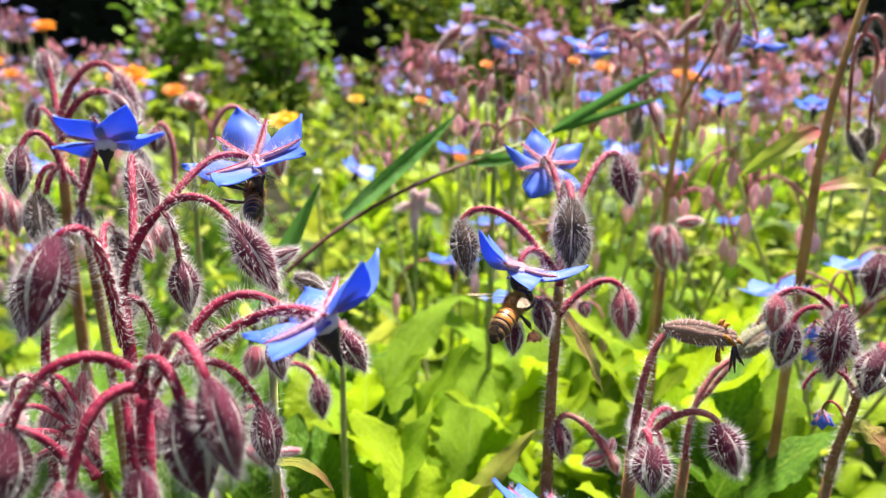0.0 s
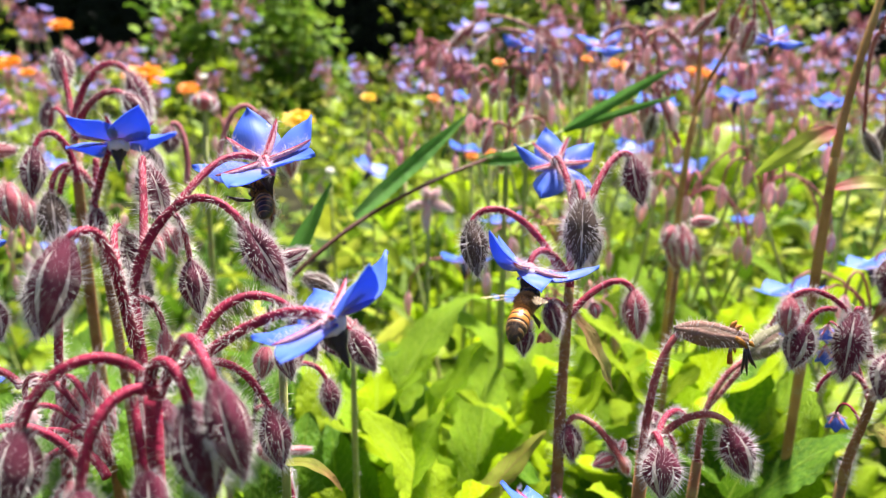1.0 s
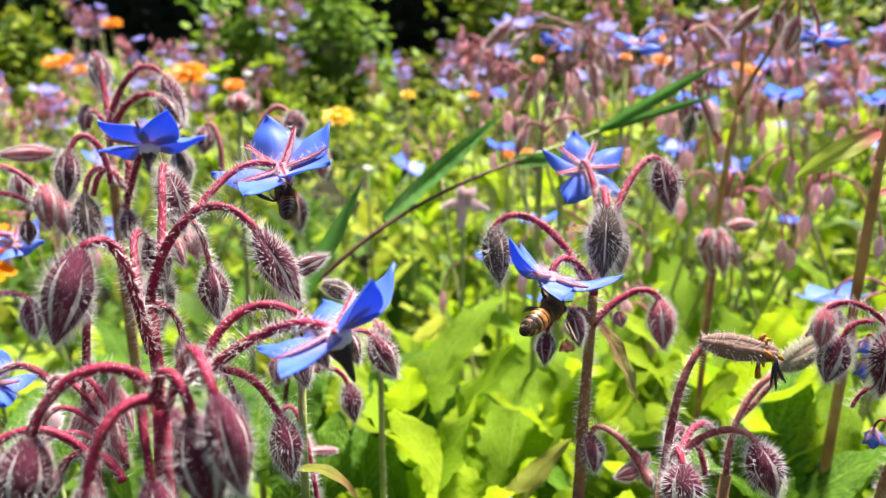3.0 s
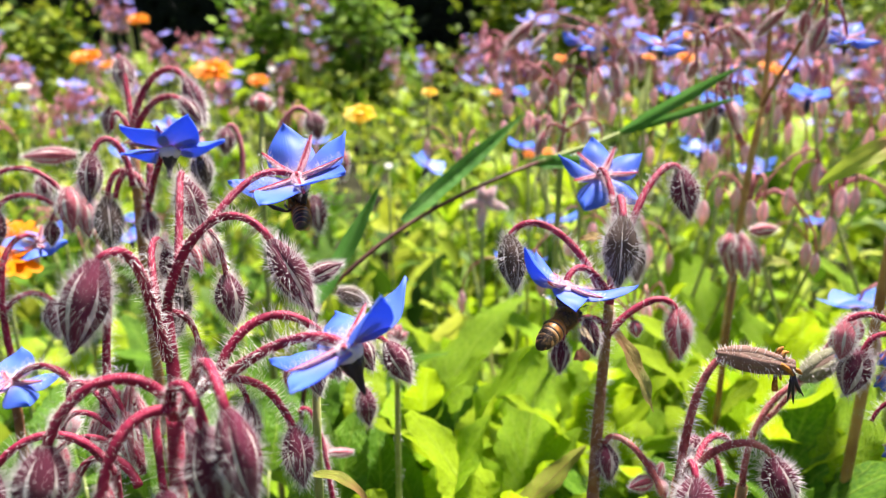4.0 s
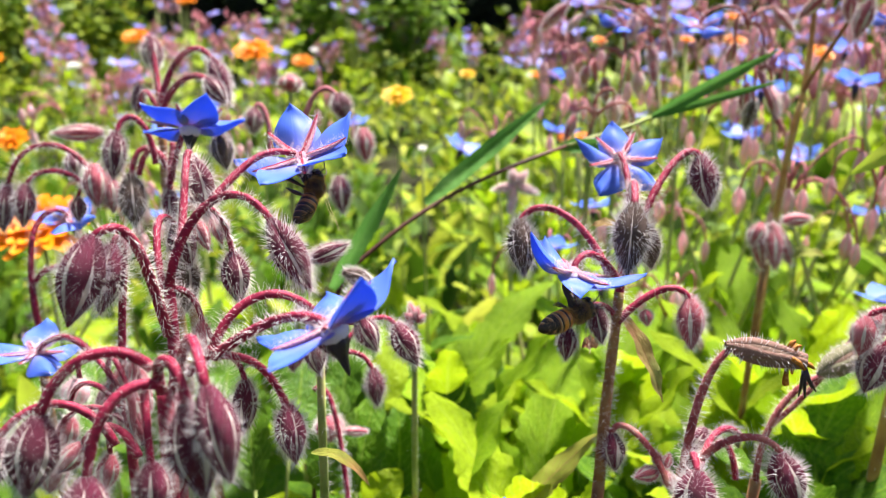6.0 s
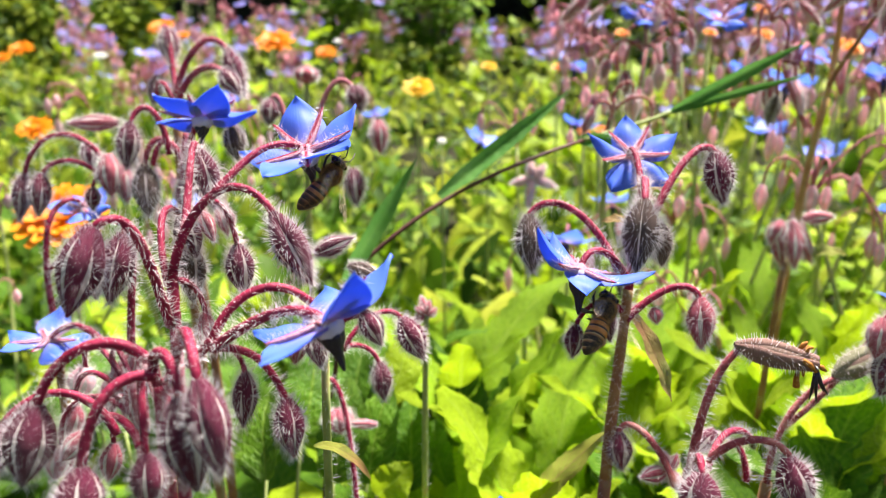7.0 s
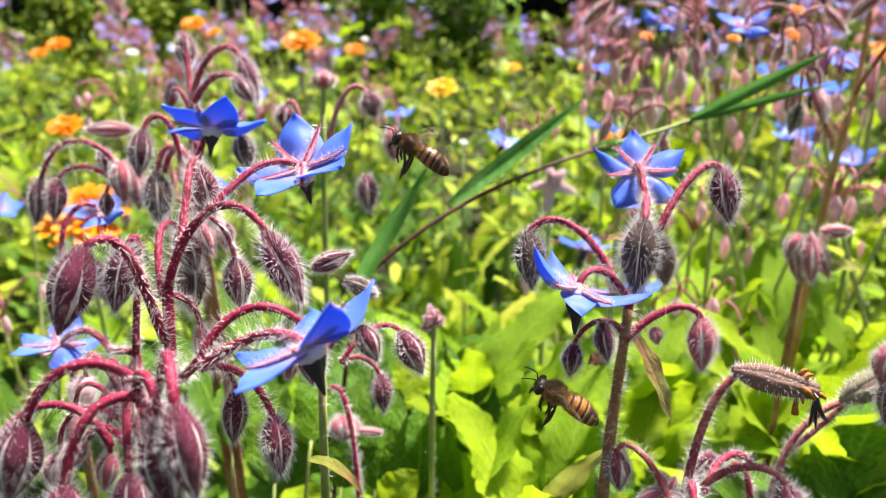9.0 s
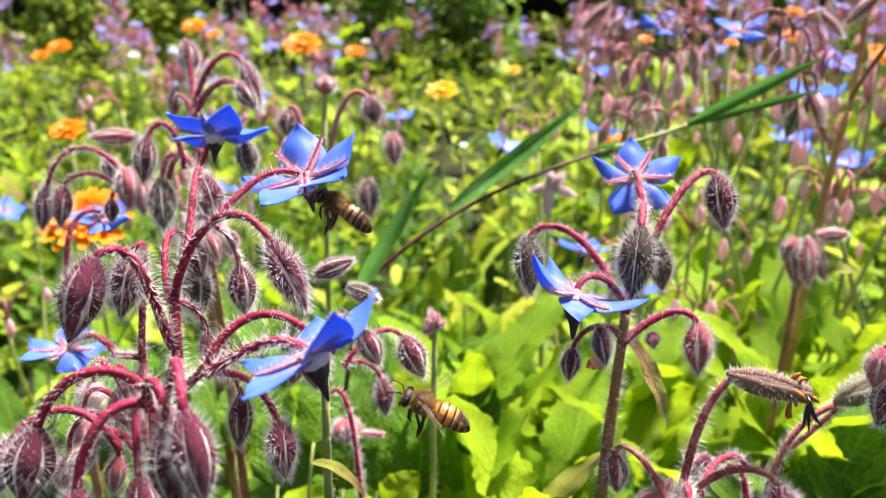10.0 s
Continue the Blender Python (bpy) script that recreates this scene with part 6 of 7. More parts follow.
def marigold(at, r, colour="orange", face=(0.05, -0.50, 1.0)):
    p = thing("marigold", drop(at), f"{colour} marigold-shaped flower on a thin green stem in the meadow", "flower", "marigolds")
    o = origin(p)
    top = Vector(at) - o
    piece("stem", Shape().tube(bezier((0, 0, 0), top * 0.4 + Vector((0.01, 0, 0)), top * 0.8, top, 8), [0.0012 - 0.00005 * i for i in range(9)], 6).mesh("stem", STEM_GREEN), p)
    head = piece("flower_head", MARIGOLD[colour], p, Matrix.Translation(top) @ along((0, 0, 0), face, RNG.uniform(0, 6)) @ Matrix.Scale(r, 4), f"{colour} ray petals")
    piece("disc", DISC[colour], head)


for at, hw, colour in (((-0.0414, 0.5434, 0.4909), 29, "yellow"), ((0.0093, 0.5421, 0.5067), 15, "yellow"), ((-0.1549, 0.5850, 0.5198), 34, "orange"), ((-0.2095, 1.0381, 0.4837), 19, "orange"), ((-0.4816, 1.1412, 0.5115), 20, "orange"),
                       ((0.1835, 0.3813, 0.5290), 17, "orange"), ((-0.3362, 0.8103, 0.5248), 17, "orange"), ((-0.1681, 0.2876, 0.4644), 75, "orange"), ((0.0823, 0.4353, 0.5338), 13, "orange"), ((0.1004, 0.3318, 0.5381), 12, "orange"),
                       ((0.0593, 0.3965, 0.4851), 14, "orange"), ((-0.3020, 0.4965, 0.4621), 14, "orange"), ((-0.2654, 0.4365, 0.4764), 28, "orange"), ((-0.6660, 1.0802, 0.4831), 19, "orange"), ((-0.7253, 1.1223, 0.4672), 14, "orange"),
                       ((0.2356, 0.6489, 0.5254), 19, "orange"), ((0.2728, 0.7647, 0.5437), 14, "orange"), ((0.2314, 0.4893, 0.5253), 18, "orange"), ((0.0646, 0.6038, 0.5014), 11, "orange"), ((-0.3906, 0.9925, 0.5074), 13, "orange"), ((0.0640, 0.3689, 0.4905), 13, "orange"), ((-0.3300, 0.9476, 0.5625), 18, "orange")):
    marigold(at, hw * (at[1] ** 2 + at[0] ** 2 + (at[2] - 0.55) ** 2) ** 0.5 / 1306 * 0.97, colour)


# small white daisies, built with the marigold's shape
for at, hw in (((-0.0184, 0.4371, 0.4723), 13), ((-0.3662, 0.7273, 0.4993), 15), ((-0.1525, 0.8261, 0.5098), 12), ((-0.4020, 0.7910, 0.4956), 14)):
    marigold(at, hw * (at[1] ** 2 + at[0] ** 2 + (at[2] - 0.55) ** 2) ** 0.5 / 1306 * 0.62, "white")


# ---- low meadow foliage, shrubs and the dark hedge behind ----
def scatter_leaves(name, material, spots, seed, label, kind="stuff", category="foliage", split=(0.25, 0.6)):
    """Many small bent leaves in one mesh: spots of (place, length, width, turn, pitch)."""
    r = random.Random(seed)
    v, f, uv = [], [], []
    for at, length, width, turn, pitch in spots:
        m = Matrix.Rotation(turn, 3, "Z") @ Matrix.Rotation(-pitch, 3, "Y") @ Matrix.Rotation(r.gauss(0, 0.4), 3, "X")
        a = len(v)
        for j, (t, w) in enumerate(((0, 0.12), (split[0], 0.85), (split[1], 1.0), (0.85, 0.55), (1.0, 0.04))):
            for u in (-1, 0, 1):
                q = m @ Vector((t * length, u * w * width / 2, abs(u) * w * width * 0.14 - 0.22 * length * t * t + r.gauss(0, 0.02) * width))
                v.append((at[0] + q.x, at[1] + q.y, at[2] + q.z))
                uv.append((u * 0.5 + 0.5, t))
        for j in range(4):
            for i in range(2):
                b = a + j * 3 + i
                f.append((b, b + 1, b + 4, b + 3))
    s = Shape()
    s.v, s.f, s.uv = v, f, uv
    return tagged(new(name, s.mesh(name, material)), label, category, kind=kind)


def meadow():
    r, spots, fine = random.Random(4), [], []
    tufts = []
    for _ in range(620):
        y = 0.27 + 3.4 * r.random() ** 1.6
        tufts.append((r.uniform(-1, 1) * (0.75 * y + 0.2), y, r.uniform(0.13, 0.31), r.uniform(0, 6.28)))
    for x, y, z, turn in tufts:
        for k in range(r.randint(6, 11)):
            size = r.uniform(0.04, 0.085)
            out = turn + k * 2.4 + r.gauss(0, 0.3)
            spots.append(((x + math.cos(out) * 0.012, y + math.sin(out) * 0.012, z + r.uniform(-0.12, 0.02)), size, size * r.uniform(0.24, 0.40), out, r.uniform(0.35, 1.4)))
    for _ in range(9000):
        y = 0.5 + 4.2 * r.random() ** 1.3
        x = r.uniform(-1, 1) * (0.75 * y + 0.2)
        size = r.uniform(0.012, 0.034)
        fine.append(((x, y, r.uniform(0.2, 0.40)), size, size * r.uniform(0.25, 0.6), r.uniform(0, 6.28), r.uniform(-0.2, 1.4)))
    scatter_leaves("meadow_foliage", LEAF_MEADOW, spots, 1, "dense bright green low meadow leaves")
    scatter_leaves("meadow_herbs", LEAF_MEADOW, fine, 2, "fine yellow-green herb leaves between the borage")
    around = []
    while len(around) < 16000:
        turn, far = r.uniform(0, 6.28), 5.6 * r.random() ** 0.62
        x, y = math.cos(turn) * far, math.sin(turn) * far
        if far < 0.45 or abs(x) < 0.75 * y + 0.2 or y > 4.0:
            continue
        size = r.uniform(0.03, 0.085)
        around.append(((x, y, r.uniform(0.05, 0.30)), size, size * r.uniform(0.25, 0.45), r.uniform(0, 6.28), r.uniform(0, 1.3)))
    scatter_leaves("meadow_growth", LEAF_MEADOW, around, 6, "low green meadow leaves round the borage")
    back = []
    for _ in range(3500):
        x, y = r.uniform(-5, 5), r.uniform(3.5, 7)
        back.append(((x, y, r.uniform(0.15, 0.42)), r.uniform(0.04, 0.09), r.uniform(0.02, 0.05), r.uniform(0, 6.28), r.uniform(0, 1.4)))
    scatter_leaves("far_meadow", LEAF_MEADOW, back, 3, "far green meadow growth before the hedge")


def leafy_islands(name, stops, shine):
    """Leaf colour that differs from leaf to leaf."""
    m, n, l, b = shader(name, 0.6, 0.15)
    geo, r = n.new("ShaderNodeNewGeometry"), ramp(n, stops)
    l.new(geo.outputs["Random Per Island"], r.inputs[0])
    tone = ramp(n, ((0.3, (0.72, 0.72, 0.72)), (0.7, (1.15, 1.15, 1.1))))
    l.new(noisy(n, l, 90.0, 3.0), tone.inputs[0])
    colour = mixed(n, l, r.outputs[0], tone.outputs[0], 1.0, "MULTIPLY")
    l.new(colour, b.inputs["Base Color"])
    through_light(m, n, l, b, colour, shine)
    return m


# darkest stops put the shade of low leaves into the random leaf tones
LEAF_MEADOW = leafy_islands("meadow_leaves", ((0.0, (0.03, 0.075, 0.004)), (0.35, (0.085, 0.17, 0.010)), (0.7, (0.265, 0.355, 0.020)), (1.0, (0.40, 0.45, 0.04))), 0.3)
BUSH_LEAF = leafy_islands("shrub_leaves", ((0.0, (0.05, 0.12, 0.010)), (0.5, (0.16, 0.31, 0.025)), (1.0, (0.32, 0.48, 0.05))), 0.35)
# hedge leaves coloured near-black to stand for deep shade
HEDGE_LEAF_SHADE = leafy_islands("hedge_leaves_shade_dark", ((0.0, (0.003, 0.006, 0.002)), (0.6, (0.006, 0.012, 0.004)), (1.0, (0.014, 0.028, 0.006))), 0.05)
meadow()


def shrub(x, y, r_, h, seed, dense=420, foliage=None):
    """A leafy shrub: forked stems and many separate leaves."""
    r = random.Random(seed)
    p = thing("shrub", (x, y, ground_height(x, y)), "leafy green shrub in front of the dark hedge", "shrub", "shrubs")
    s, spots = Shape(), []
    for k in range(7):
        top = Vector((r.uniform(-r_, r_) * 0.7, r.uniform(-r_, r_) * 0.7, h * r.uniform(0.6, 1)))
        pts = bezier((0, 0, 0), (0, 0, h * 0.3), top * 0.7, top, 8)
        s.tube(pts, [0.012 - 0.0012 * i for i in range(9)], 6)
        for _ in range(dense // 7):
            q = pts[r.randint(2, 8)] + Vector((r.gauss(0, 0.09), r.gauss(0, 0.09), r.gauss(0, 0.07)))
            spots.append((q, r.uniform(0.04, 0.075), r.uniform(0.022, 0.042), r.uniform(0, 6.28), r.uniform(-0.4, 0.9)))
    piece("trunk", s.mesh("trunk", STEM_GREEN), p)
    crown = scatter_leaves("crown", foliage or BUSH_LEAF, spots, seed, "", "", "")
    crown.parent = p


for x, y, r_, h, seed in ((-0.60, 3.4, 0.20, 0.75, 1), (-0.22, 3.5, 0.22, 0.85, 2), (0.48, 3.5, 0.18, 0.95, 3), (0.85, 3.8, 0.3, 0.9, 4), (1.35, 3.9, 0.3, 0.85, 5), (-1.8, 3.7, 0.3, 0.75, 9), (-2.1, 3.9, 0.3, 0.7, 10), (-2.7, 4.4, 0.35, 0.7, 6), (1.9, 3.9, 0.35, 0.9, 7), (2.6, 4.2, 0.4, 0.9, 8)):
    shrub(x, y, r_, h, seed, 1100, LEAF_MEADOW if x < -1 or x > 0.4 else None)


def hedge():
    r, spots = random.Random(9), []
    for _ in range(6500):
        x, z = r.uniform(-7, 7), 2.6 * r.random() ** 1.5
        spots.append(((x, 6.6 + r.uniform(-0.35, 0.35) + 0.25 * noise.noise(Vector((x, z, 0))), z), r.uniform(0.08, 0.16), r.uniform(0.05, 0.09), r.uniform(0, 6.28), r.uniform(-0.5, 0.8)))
    scatter_leaves("hedge", HEDGE_LEAF_SHADE, spots, 5, "dense hedge behind the meadow, its leaves coloured near-black as deep shade", "stuff", "hedge")
    # near-black sheet painted as the shade inside the hedge
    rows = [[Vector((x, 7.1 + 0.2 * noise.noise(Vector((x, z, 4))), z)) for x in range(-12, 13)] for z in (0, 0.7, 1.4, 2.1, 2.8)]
    tagged(new("backdrop", Shape().grid(rows).mesh("backdrop", HEDGE_SHADE)), "near-black sheet standing in for the shade inside the hedge", "hedge", kind="structure")


hedge()


# ---- honeybees ----
def striped(name, amber, edge=(0.75, 0.60, 0.38), band=0.55):
    m, n, l, b = shader(name, 0.42, 0.45)
    uv, sep = n.new("ShaderNodeUVMap"), n.new("ShaderNodeSeparateXYZ")
    l.new(uv.outputs[0], sep.inputs[0])
    r = ramp(n, ((0.0, edge), (0.14, amber), (band, amber), (min(0.97, band + 0.2), (0.035, 0.018, 0.010)), (1.0, (0.012, 0.008, 0.006))))
    l.new(sep.outputs[1], r.inputs[0])
    tone = ramp(n, ((0.3, (0.75, 0.75, 0.75)), (0.7, (1.1, 1.1, 1.1))))
    grain = noisy(n, l, 2600.0, 3.0)
    l.new(grain, tone.inputs[0])
    l.new(mixed(n, l, r.outputs[0], tone.outputs[0], 1.0, "MULTIPLY"), b.inputs["Base Color"])
    bumped(n, l, b, grain, 0.4, 0.0001)
    return m


BEE_DARK = grained("bee_black", ((0.3, (0.008, 0.006, 0.005)), (0.6, (0.025, 0.016, 0.010)), (0.8, (0.05, 0.03, 0.015))), 1500.0, 0.35, 0.5, 0.3)
BEE_FUR = grained("bee_fur", ((0.3, (0.22, 0.11, 0.035)), (0.6, (0.43, 0.25, 0.09)), (0.8, (0.58, 0.39, 0.17))), 1200.0, 0.7, 0.2, 0.0, shine=0.2)
BEE_TAN = grained("bee_fur_tan", ((0.3, (0.34, 0.20, 0.07)), (0.6, (0.58, 0.38, 0.16)), (0.8, (0.72, 0.54, 0.28))), 1200.0, 0.7, 0.2, 0.0, shine=0.3)
EYE = grained("bee_eye", ((0.3, (0.006, 0.005, 0.006)), (0.7, (0.02, 0.014, 0.012))), 3000.0, 0.18, 0.6, 0.1)


def wing_material():
    m, n, l, b = shader("bee_wing", 0.55, 0.08)
    b.inputs["Base Color"].default_value = (0.55, 0.45, 0.30, 1)
    clear = n.new("ShaderNodeBsdfTransparent")
    mix = n.new("ShaderNodeMixShader")
    uv = n.new("ShaderNodeUVMap")
    net = n.new("ShaderNodeTexVoronoi")
    net.feature = "DISTANCE_TO_EDGE"
    net.inputs["Scale"].default_value = 6.0
    l.new(uv.outputs[0], net.inputs["Vector"])
    r = ramp(n, ((0.015, (0.58, 0.58, 0.58)), (0.045, (0.20, 0.20, 0.20))))
    l.new(net.outputs[0], r.inputs[0])
    l.new(r.outputs[0], mix.inputs[0])
    l.new(clear.outputs[0], mix.inputs[1])
    l.new(b.outputs[0], mix.inputs[2])
    l.new(mix.outputs[0], n["Material Output"].inputs[0])
    return m


WING = wing_material()


def fur(centre, radii, count, length, seed, r=0.000024):
    q, s = random.Random(seed), Shape()
    for _ in range(count):
        d = Vector((q.gauss(0, 1), q.gauss(0, 1), q.gauss(0, 1))).normalized()
        p = Vector(centre) + Vector((d.x * radii[0], d.y * radii[1], d.z * radii[2]))
        s.spike(p, (d + Vector((-0.5, q.gauss(0, 0.3), q.gauss(0, 0.3)))).normalized() * length * q.uniform(0.5, 1.2), r)
    return s


def honeybee(amber, rear, label, hind_down, MM, coat):
    """A worker bee, 13 units long, heading +x, its back to +z; the origin lies between thorax and abdomen."""
    p = thing("honeybee", (0, 0, 0), label, "bee", "honeybees")
    head = piece("head", ball((5.1 * MM, 0, -0.3 * MM), (1.1 * MM, 1.75 * MM, 1.6 * MM)).mesh("head", BEE_DARK), p, label="dark furry head")
    piece("fur", fur((5.1 * MM, 0, -0.2 * MM), (1.0 * MM, 1.6 * MM, 1.5 * MM), 260, 0.7 * MM, 4).mesh("fur", coat, False), head, label="short brown fur")
    for side in (1, -1):
        piece("eye", ball((5.15 * MM, side * 1.45 * MM, -0.1 * MM), (0.7 * MM, 0.55 * MM, 1.2 * MM)).mesh("eye", EYE), head, label="glossy black compound eye")
        a = Vector((6.0 * MM, side * 0.45 * MM, 0.2 * MM))
        piece("antenna", Shape().tube([a, a + Vector((0.7, side * 0.5, 0.9)) * MM, a + Vector((1.9, side * 0.9, 0.7)) * MM, a + Vector((3.0, side * 1.2, 0.1)) * MM], [0.12 * MM, 0.11 * MM, 0.13 * MM, 0.10 * MM], 6).mesh("antenna", BEE_DARK), head, label="elbowed black antenna")
    piece("mouthparts", Shape().tube([Vector((5.6, 0, -1.5)) * MM, Vector((5.9, 0, -2.2)) * MM, Vector((5.8, 0, -3.1)) * MM], [0.4 * MM, 0.3 * MM, 0.12 * MM], 7).mesh("mouthparts", BEE_DARK), head)
    thorax = piece("thorax", ball((2.3 * MM, 0, 0), (2.2 * MM, 1.95 * MM, 1.9 * MM)).mesh("thorax", BEE_DARK), p, label="brown furry thorax")
    piece("fur", fur((2.3 * MM, 0, 0.1 * MM), (2.1 * MM, 1.9 * MM, 1.85 * MM), 3600, 0.75 * MM, 5).mesh("fur", coat, False), thorax, label="dense brown fur")
    spine = [Vector((0.4, 0, -0.2)), Vector((-0.9, 0, -0.1)), Vector((-2.3, 0, -0.15)), Vector((-3.7, 0, -0.35)), Vector((-5.0, 0, -0.65)), Vector((-6.2, 0, -1.0)), Vector((-7.2, 0, -1.35))]
    girth = [0.9, 1.75, 2.0, 1.95, 1.7, 1.2, 0.3]
    abdomen = piece("abdomen", Shape().tube([q * MM for q in spine], [g * MM * 0.9 for g in girth], 16).mesh("abdomen", BEE_DARK), p, label="banded abdomen")
    for k in range(6):
        a, b, ra, rb = spine[k] * MM, spine[k + 1] * MM, girth[k] * MM, girth[k + 1] * MM
        rows, uvs = [], []
        for j in range(6):
            t = j / 5
            rad = ra + (rb - ra) * t + 0.10 * MM * math.sin(math.pi * min(1, t * 1.1))
            c = a.lerp(b, t)
            rows.append([c + Vector((0, math.cos(i * math.pi / 8) * rad, math.sin(i * math.pi / 8) * rad * 0.93)) for i in range(16)])
            uvs.append([(i / 16, t) for i in range(16)])
        piece("tergite", Shape().grid(rows, closed=True, uvs=uvs).mesh("tergite", amber if k < 3 else rear), abdomen, label="amber and black band")
    piece("fur", fur((-0.6 * MM, 0, 0), (1.3 * MM, 1.7 * MM, 1.6 * MM), 700, 0.7 * MM, 6).mesh("fur", coat, False), abdomen, label="pale fur")
    piece("fur", fur((-3.2 * MM, 0, -0.25 * MM), (3.2 * MM, 1.9 * MM, 1.8 * MM), 1100, 0.42 * MM, 8).mesh("fur", coat, False), abdomen, label="thin pale fuzz")
    legs_made = []
    legs = ((3.6, 1.2, (0.5, 1.3, -0.9), (1.3, 1.4, -2.3), (1.5, 1.2, -3.6)), (2.5, 1.3, (0.0, 1.9, -1.0), (-0.3, 2.0, -2.8), (0.1, 1.9, -4.4)),
            (1.4, 1.2, (-0.6, 1.6, -1.6), (-1.0, 1.9, -4.2) if hind_down else (-2.0, 1.9, -3.2), (-1.4, 1.6, -6.4) if hind_down else (-3.2, 1.6, -4.8)))
    for k, (x, y, a, b, c) in enumerate(legs):
        for side in (1, -1):
            start = Vector((x, y * side * 0.6, -1.2)) * MM
            pts = [Vector((0, 0, 0))] + [Vector((x + q[0], q[1] * side, q[2] - 0.4)) * MM - start for q in (a, b, c)]
            wide = 0.42 if k == 2 else 0.26
            pts = [pts[0], pts[0].lerp(pts[1], 0.5), pts[1], pts[1].lerp(pts[2], 0.5), pts[2], pts[2].lerp(pts[3], 0.4), pts[3]]
            leg = piece("leg", Shape().tube(pts, [w * MM for w in (0.25, 0.34, 0.24, wide, wide * 1.15, wide * 0.75, 0.10)], 8).mesh("leg", BEE_DARK), p, Matrix.Translation(start), "jointed black leg")
            legs_made.append((leg, start, k))
            piece("fur", bristles(pts, [0.25 * MM] * 7, 10, 0.5 * MM, 0.00003).mesh("fur", coat, False), leg, label="leg hairs")
    wings = []
    for side in (1, -1):
        for name, x, length, wide in (("forewing", 3.2, 9.2, 3.0), ("hindwing", 2.2, 6.4, 2.0)):
            rows, uvs = [], []
            for j in range(11):
                t = j / 10
                half = wide * (0.12 + 0.88 * math.sin(math.pi * min(1, t * 0.93 + 0.02) ** 1.35) ** 0.7)
                rows.append([Vector((-length * t, side * (0.1 * length * t + (u - 0.25) * half * 0.75), 0.12 * math.sin(u * 9 + t * 4) + 0.02)) * MM for u in (0, 0.25, 0.5, 0.75, 1)])
                uvs.append([(u * 0.4, t) for u in (0, 0.25, 0.5, 0.75, 1)])
            w = piece(name, Shape().grid(rows, uvs=uvs).mesh(name, WING), p, pose(x * MM, side * 1.3 * MM, 1.3 * MM), "clear veined wing")
            wings.append((w, x * MM, side, 1.3 * MM))
    return p, wings, legs_made


BEE_A, WINGS_A, LEGS_A = honeybee(striped("bee_bands_dark", (0.36, 0.15, 0.035), (0.36, 0.20, 0.08), 0.46), striped("bee_bands_dark_rear", (0.15, 0.065, 0.02), (0.30, 0.19, 0.09), 0.20), "dark honeybee visiting a blue borage flower", True, 0.00082, BEE_FUR)
BEE_B, WINGS_B, LEGS_B = honeybee(striped("bee_bands_amber", (0.60, 0.23, 0.035), (0.60, 0.34, 0.12), 0.60), striped("bee_bands_cream_rear", (0.36, 0.18, 0.06), (0.70, 0.52, 0.28), 0.26), "amber-banded honeybee visiting a blue borage flower", True, 0.00098, BEE_TAN)


def bee_pose(head, tail, back):
    """The pose of a bee whose body runs from tail to head, its back towards back."""
    head, tail = Vector(head), Vector(tail)
    x = (head - tail).normalized()
    z = Vector(back)
    z = (z - x * z.dot(x)).normalized()
    m = Matrix((x, z.cross(x), z)).transposed().to_4x4()
    return Matrix.Translation(tail.lerp(head, 0.55)) @ m


def wing_rows(x, side, y, takeoff):
    """Folded over the back until take-off, then beating."""
    at = (x, side * y, y)
    rows = [(0.0, pose(*at, side * -12, 30, -side * 24)), (takeoff - 0.1, pose(*at, side * -12, 30, -side * 24))]
    t, up = takeoff + 0.1, True
    while t < 10.05:
        rows.append((min(10.0, t), pose(*at, side * (62 if up else 34), 8, -side * (46 if up else 40))))
        t, up = t + 0.1, not up
    return rows


def leg_rows(start, k, takeoff):
    """Reaching forward to the flower while it feeds, hanging in flight."""
    x, y, z = start
    hold = (-85, -80, -30)[k]
    return [(0.0, pose(x, y, z, 0, hold, 0)), (takeoff - 0.4, pose(x, y, z, 0, hold, 0)), (takeoff + 0.2, pose(x, y, z, 0, (52, 20, -14)[k], 0)), (10.0, pose(x, y, z, 0, (46, 26, -6)[k], 0))]


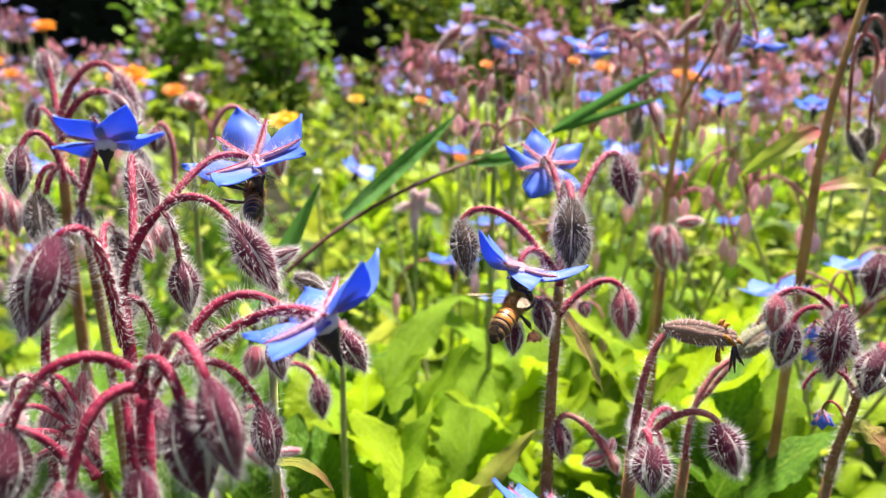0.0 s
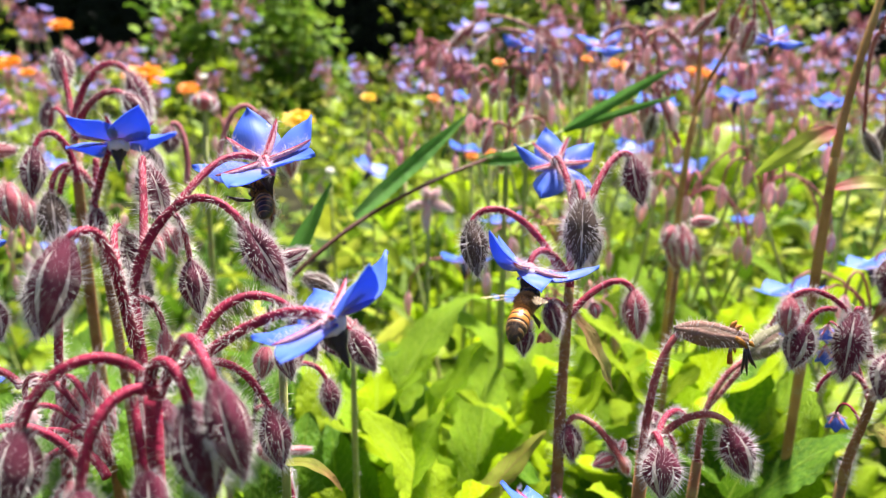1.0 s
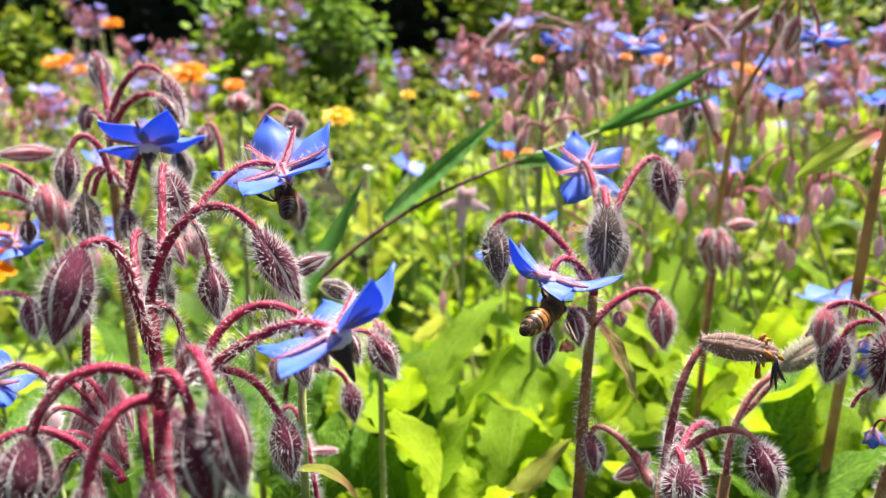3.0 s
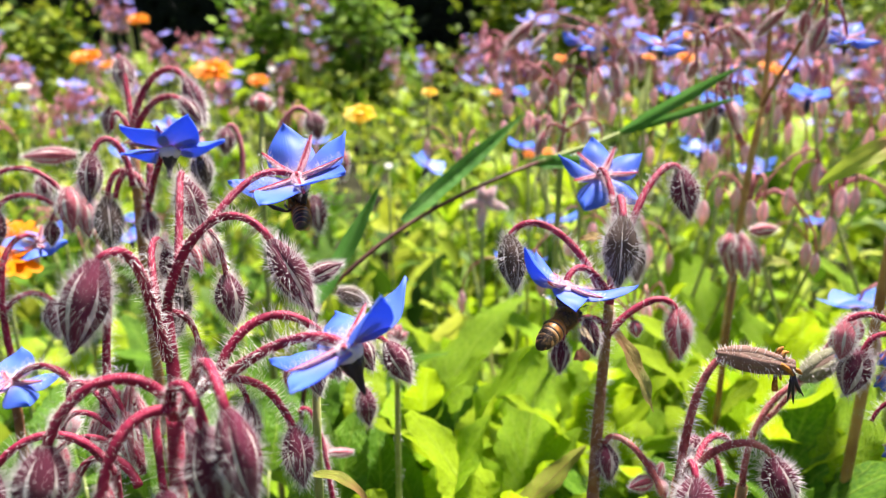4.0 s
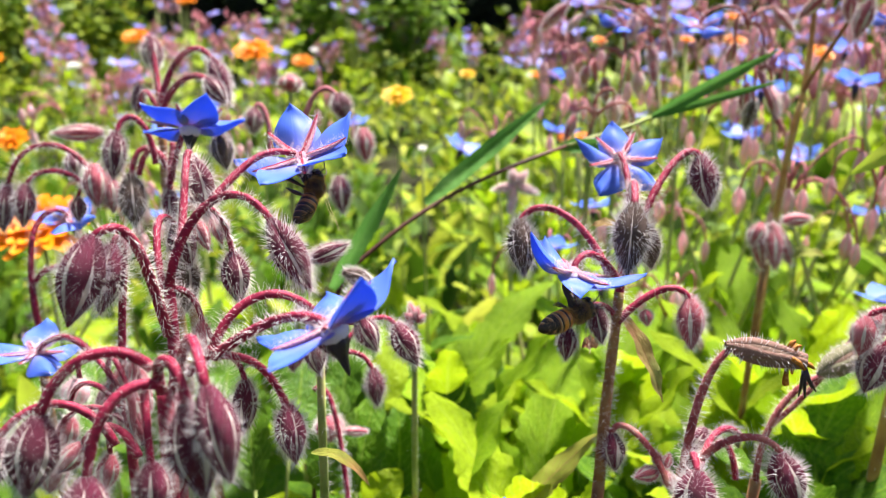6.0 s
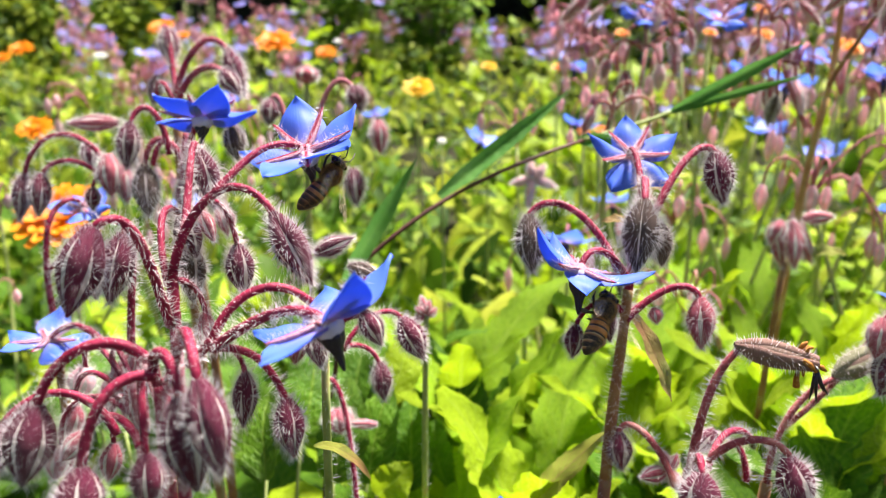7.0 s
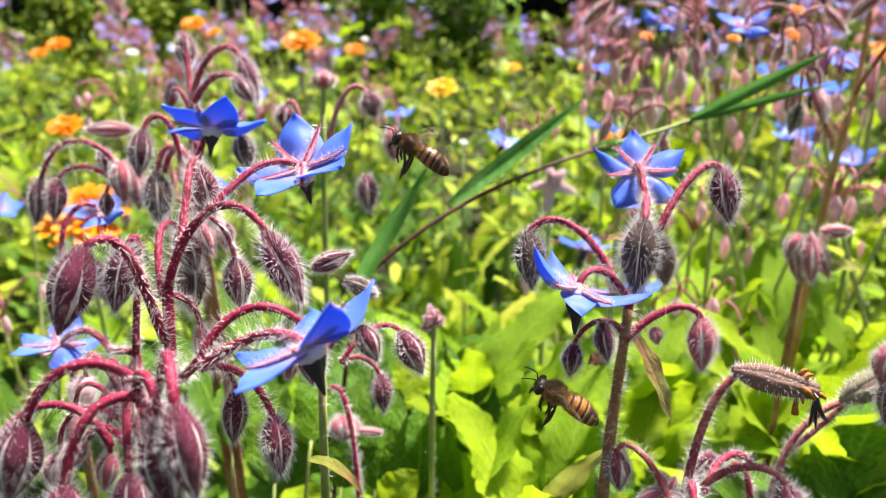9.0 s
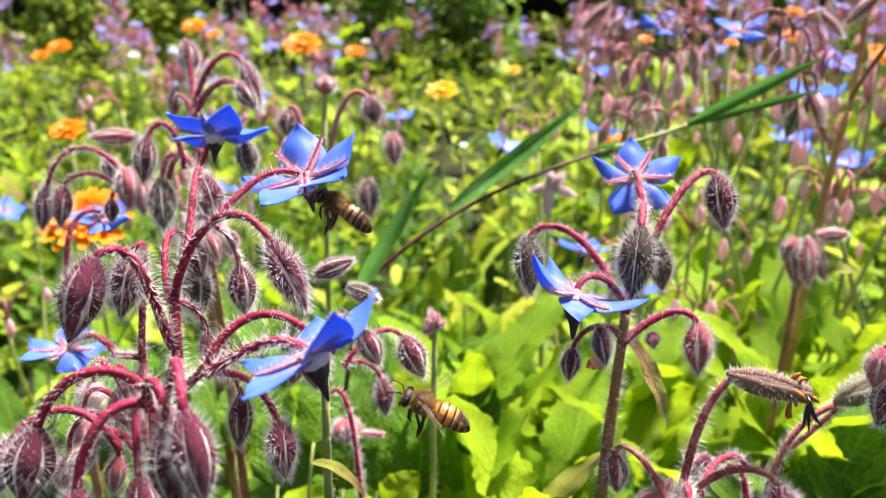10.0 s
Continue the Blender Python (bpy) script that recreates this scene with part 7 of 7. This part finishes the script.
def motions():
    walk(BEE_A, [(t, bee_pose(h, q, back)) for t, h, q, back in (
        (0.0, (-0.0250, 0.1269, 0.5224), (-0.0238, 0.1155, 0.5178), (1, 0.2, 0.0)),
        (1.0, (-0.0260, 0.1269, 0.5231), (-0.0229, 0.1151, 0.5180), (1, 0.2, -0.1)),
        (1.7, (-0.0254, 0.1270, 0.5232), (-0.0221, 0.1153, 0.5183), (1, 0.1, -0.2)),
        (2.5, (-0.0251, 0.1277, 0.5231), (-0.0217, 0.1153, 0.5190), (0.8, 0.1, -0.5)),
        (4.0, (-0.0255, 0.1265, 0.5231), (-0.0220, 0.1147, 0.5190), (0.9, 0.1, -0.4)),
        (4.5, (-0.0253, 0.1262, 0.5229), (-0.0215, 0.1143, 0.5184), (0.9, 0.1, -0.3)),
        (5.0, (-0.0242, 0.1246, 0.5228), (-0.0219, 0.1135, 0.5174), (1, 0.1, -0.1)),
        (5.5, (-0.0226, 0.1226, 0.5233), (-0.0227, 0.1134, 0.5172), (1, 0.1, 0.1)),
        (6.4, (-0.0203, 0.1224, 0.5241), (-0.0243, 0.1149, 0.5175), (1, 0.0, 0.2)),
        (6.8, (-0.0188, 0.1207, 0.5243), (-0.0251, 0.1161, 0.5176), (1, -0.1, 0.4)),
        (7.0, (-0.0181, 0.1213, 0.5255), (-0.0244, 0.1161, 0.5173), (1, -0.1, 0.3)),
        (7.2, (-0.0183, 0.1219, 0.5272), (-0.0196, 0.1177, 0.5180), (1, -0.1, 0.2)),
        (7.5, (-0.0179, 0.1243, 0.5278), (-0.0167, 0.1191, 0.5186), (1, -0.1, 0.1)),
        (7.7, (-0.0167, 0.1225, 0.5276), (-0.0110, 0.1183, 0.5204), (1, -0.1, 0.5)),
        (8.0, (-0.0095, 0.1211, 0.5268), (-0.0016, 0.1197, 0.5205), (0.5, -0.1, 1)),
        (8.2, (-0.0047, 0.1218, 0.5280), (0.0044, 0.1207, 0.5225), (0.5, -0.1, 1)),
        (8.5, (-0.0029, 0.1223, 0.5294), (0.0072, 0.1215, 0.5245), (0.5, -0.1, 1)),
        (8.8, (-0.0064, 0.1228, 0.5335), (0.0034, 0.1219, 0.5282), (0.5, -0.1, 1)),
        (9.0, (-0.0089, 0.1219, 0.5326), (0.0009, 0.1209, 0.5272), (0.5, -0.1, 1)),
        (9.2, (-0.0105, 0.1204, 0.5307), (-0.0007, 0.1194, 0.5250), (0.5, -0.1, 1)),
        (9.5, (-0.0143, 0.1178, 0.5266), (-0.0044, 0.1172, 0.5221), (0.5, -0.1, 1)),
        (9.7, (-0.0171, 0.1170, 0.5266), (-0.0080, 0.1160, 0.5212), (0.5, -0.1, 1)),
        (10.0, (-0.0209, 0.1175, 0.5250), (-0.0120, 0.1166, 0.5200), (0.5, -0.1, 1)),
    )])
    walk(BEE_B, [(t, bee_pose(h, q, back)) for t, h, q, back in (
        (0.0, (0.0232, 0.1239, 0.5013), (0.0146, 0.1153, 0.4958), (-0.7, -0.7, 0.2)),
        (1.0, (0.0225, 0.1245, 0.5014), (0.0164, 0.1140, 0.4964), (-0.5, -0.8, 0.2)),
        (1.5, (0.0230, 0.1252, 0.5010), (0.0161, 0.1151, 0.4975), (-0.3, -0.9, 0.1)),
        (2.5, (0.0243, 0.1260, 0.5002), (0.0160, 0.1159, 0.4990), (-0.1, -0.9, 0.2)),
        (4.0, (0.0246, 0.1270, 0.5006), (0.0167, 0.1171, 0.4976), (-0.3, -0.9, 0.2)),
        (4.5, (0.0249, 0.1271, 0.4997), (0.0167, 0.1173, 0.4978), (-0.2, -0.9, 0.2)),
        (5.0, (0.0253, 0.1266, 0.4979), (0.0164, 0.1177, 0.4993), (-0.1, -0.9, 0.3)),
        (5.5, (0.0252, 0.1270, 0.4973), (0.0155, 0.1181, 0.4990), (-0.1, -0.9, 0.3)),
        (6.4, (0.0276, 0.1291, 0.4982), (0.0193, 0.1216, 0.4952), (0.1, -1, 0.2)),
        (6.8, (0.0279, 0.1298, 0.4979), (0.0206, 0.1212, 0.4951), (0.1, -1, 0.2)),
        (7.0, (0.0291, 0.1305, 0.4985), (0.0248, 0.1215, 0.4913), (0.3, -1, 0.1)),
        (7.2, (0.0297, 0.1294, 0.4974), (0.0291, 0.1228, 0.4872), (0.2, -1, 0.1)),
        (7.5, (0.0306, 0.1291, 0.4949), (0.0332, 0.1225, 0.4843), (0.1, -1, 0.1)),
        (7.7, (0.0308, 0.1296, 0.4946), (0.0326, 0.1229, 0.4838), (0.1, -1, 0.2)),
        (8.0, (0.0267, 0.1296, 0.4992), (0.0348, 0.1254, 0.4879), (0.4, -0.7, 0.6)),
        (8.2, (0.0267, 0.1287, 0.4998), (0.0364, 0.1266, 0.4911), (0.5, -0.5, 0.8)),
        (8.5, (0.0266, 0.1253, 0.4931), (0.0356, 0.1226, 0.4827), (0.5, -0.5, 0.8)),
        (8.8, (0.0196, 0.1204, 0.4915), (0.0308, 0.1180, 0.4816), (0.5, -0.4, 0.9)),
        (9.0, (0.0158, 0.1175, 0.4913), (0.0278, 0.1164, 0.4849), (0.5, -0.3, 1)),
        (9.2, (0.0108, 0.1172, 0.4937), (0.0224, 0.1161, 0.4873), (0.5, -0.3, 1)),
        (9.5, (0.0006, 0.1156, 0.4943), (0.0124, 0.1149, 0.4891), (0.4, -0.3, 1)),
        (9.7, (-0.0029, 0.1149, 0.4948), (0.0083, 0.1137, 0.4881), (0.4, -0.3, 1)),
        (10.0, (-0.0062, 0.1116, 0.4915), (0.0050, 0.1110, 0.4868), (0.4, -0.3, 1)),
    )])
    for wings, legs, takeoff in ((WINGS_A, LEGS_A, 7.7), (WINGS_B, LEGS_B, 7.3)):
        for wing, x, side, y in wings:
            walk(wing, wing_rows(x, side, y, takeoff))
        for leg, start, k in legs:
            walk(leg, leg_rows(start, k, takeoff))


motions()
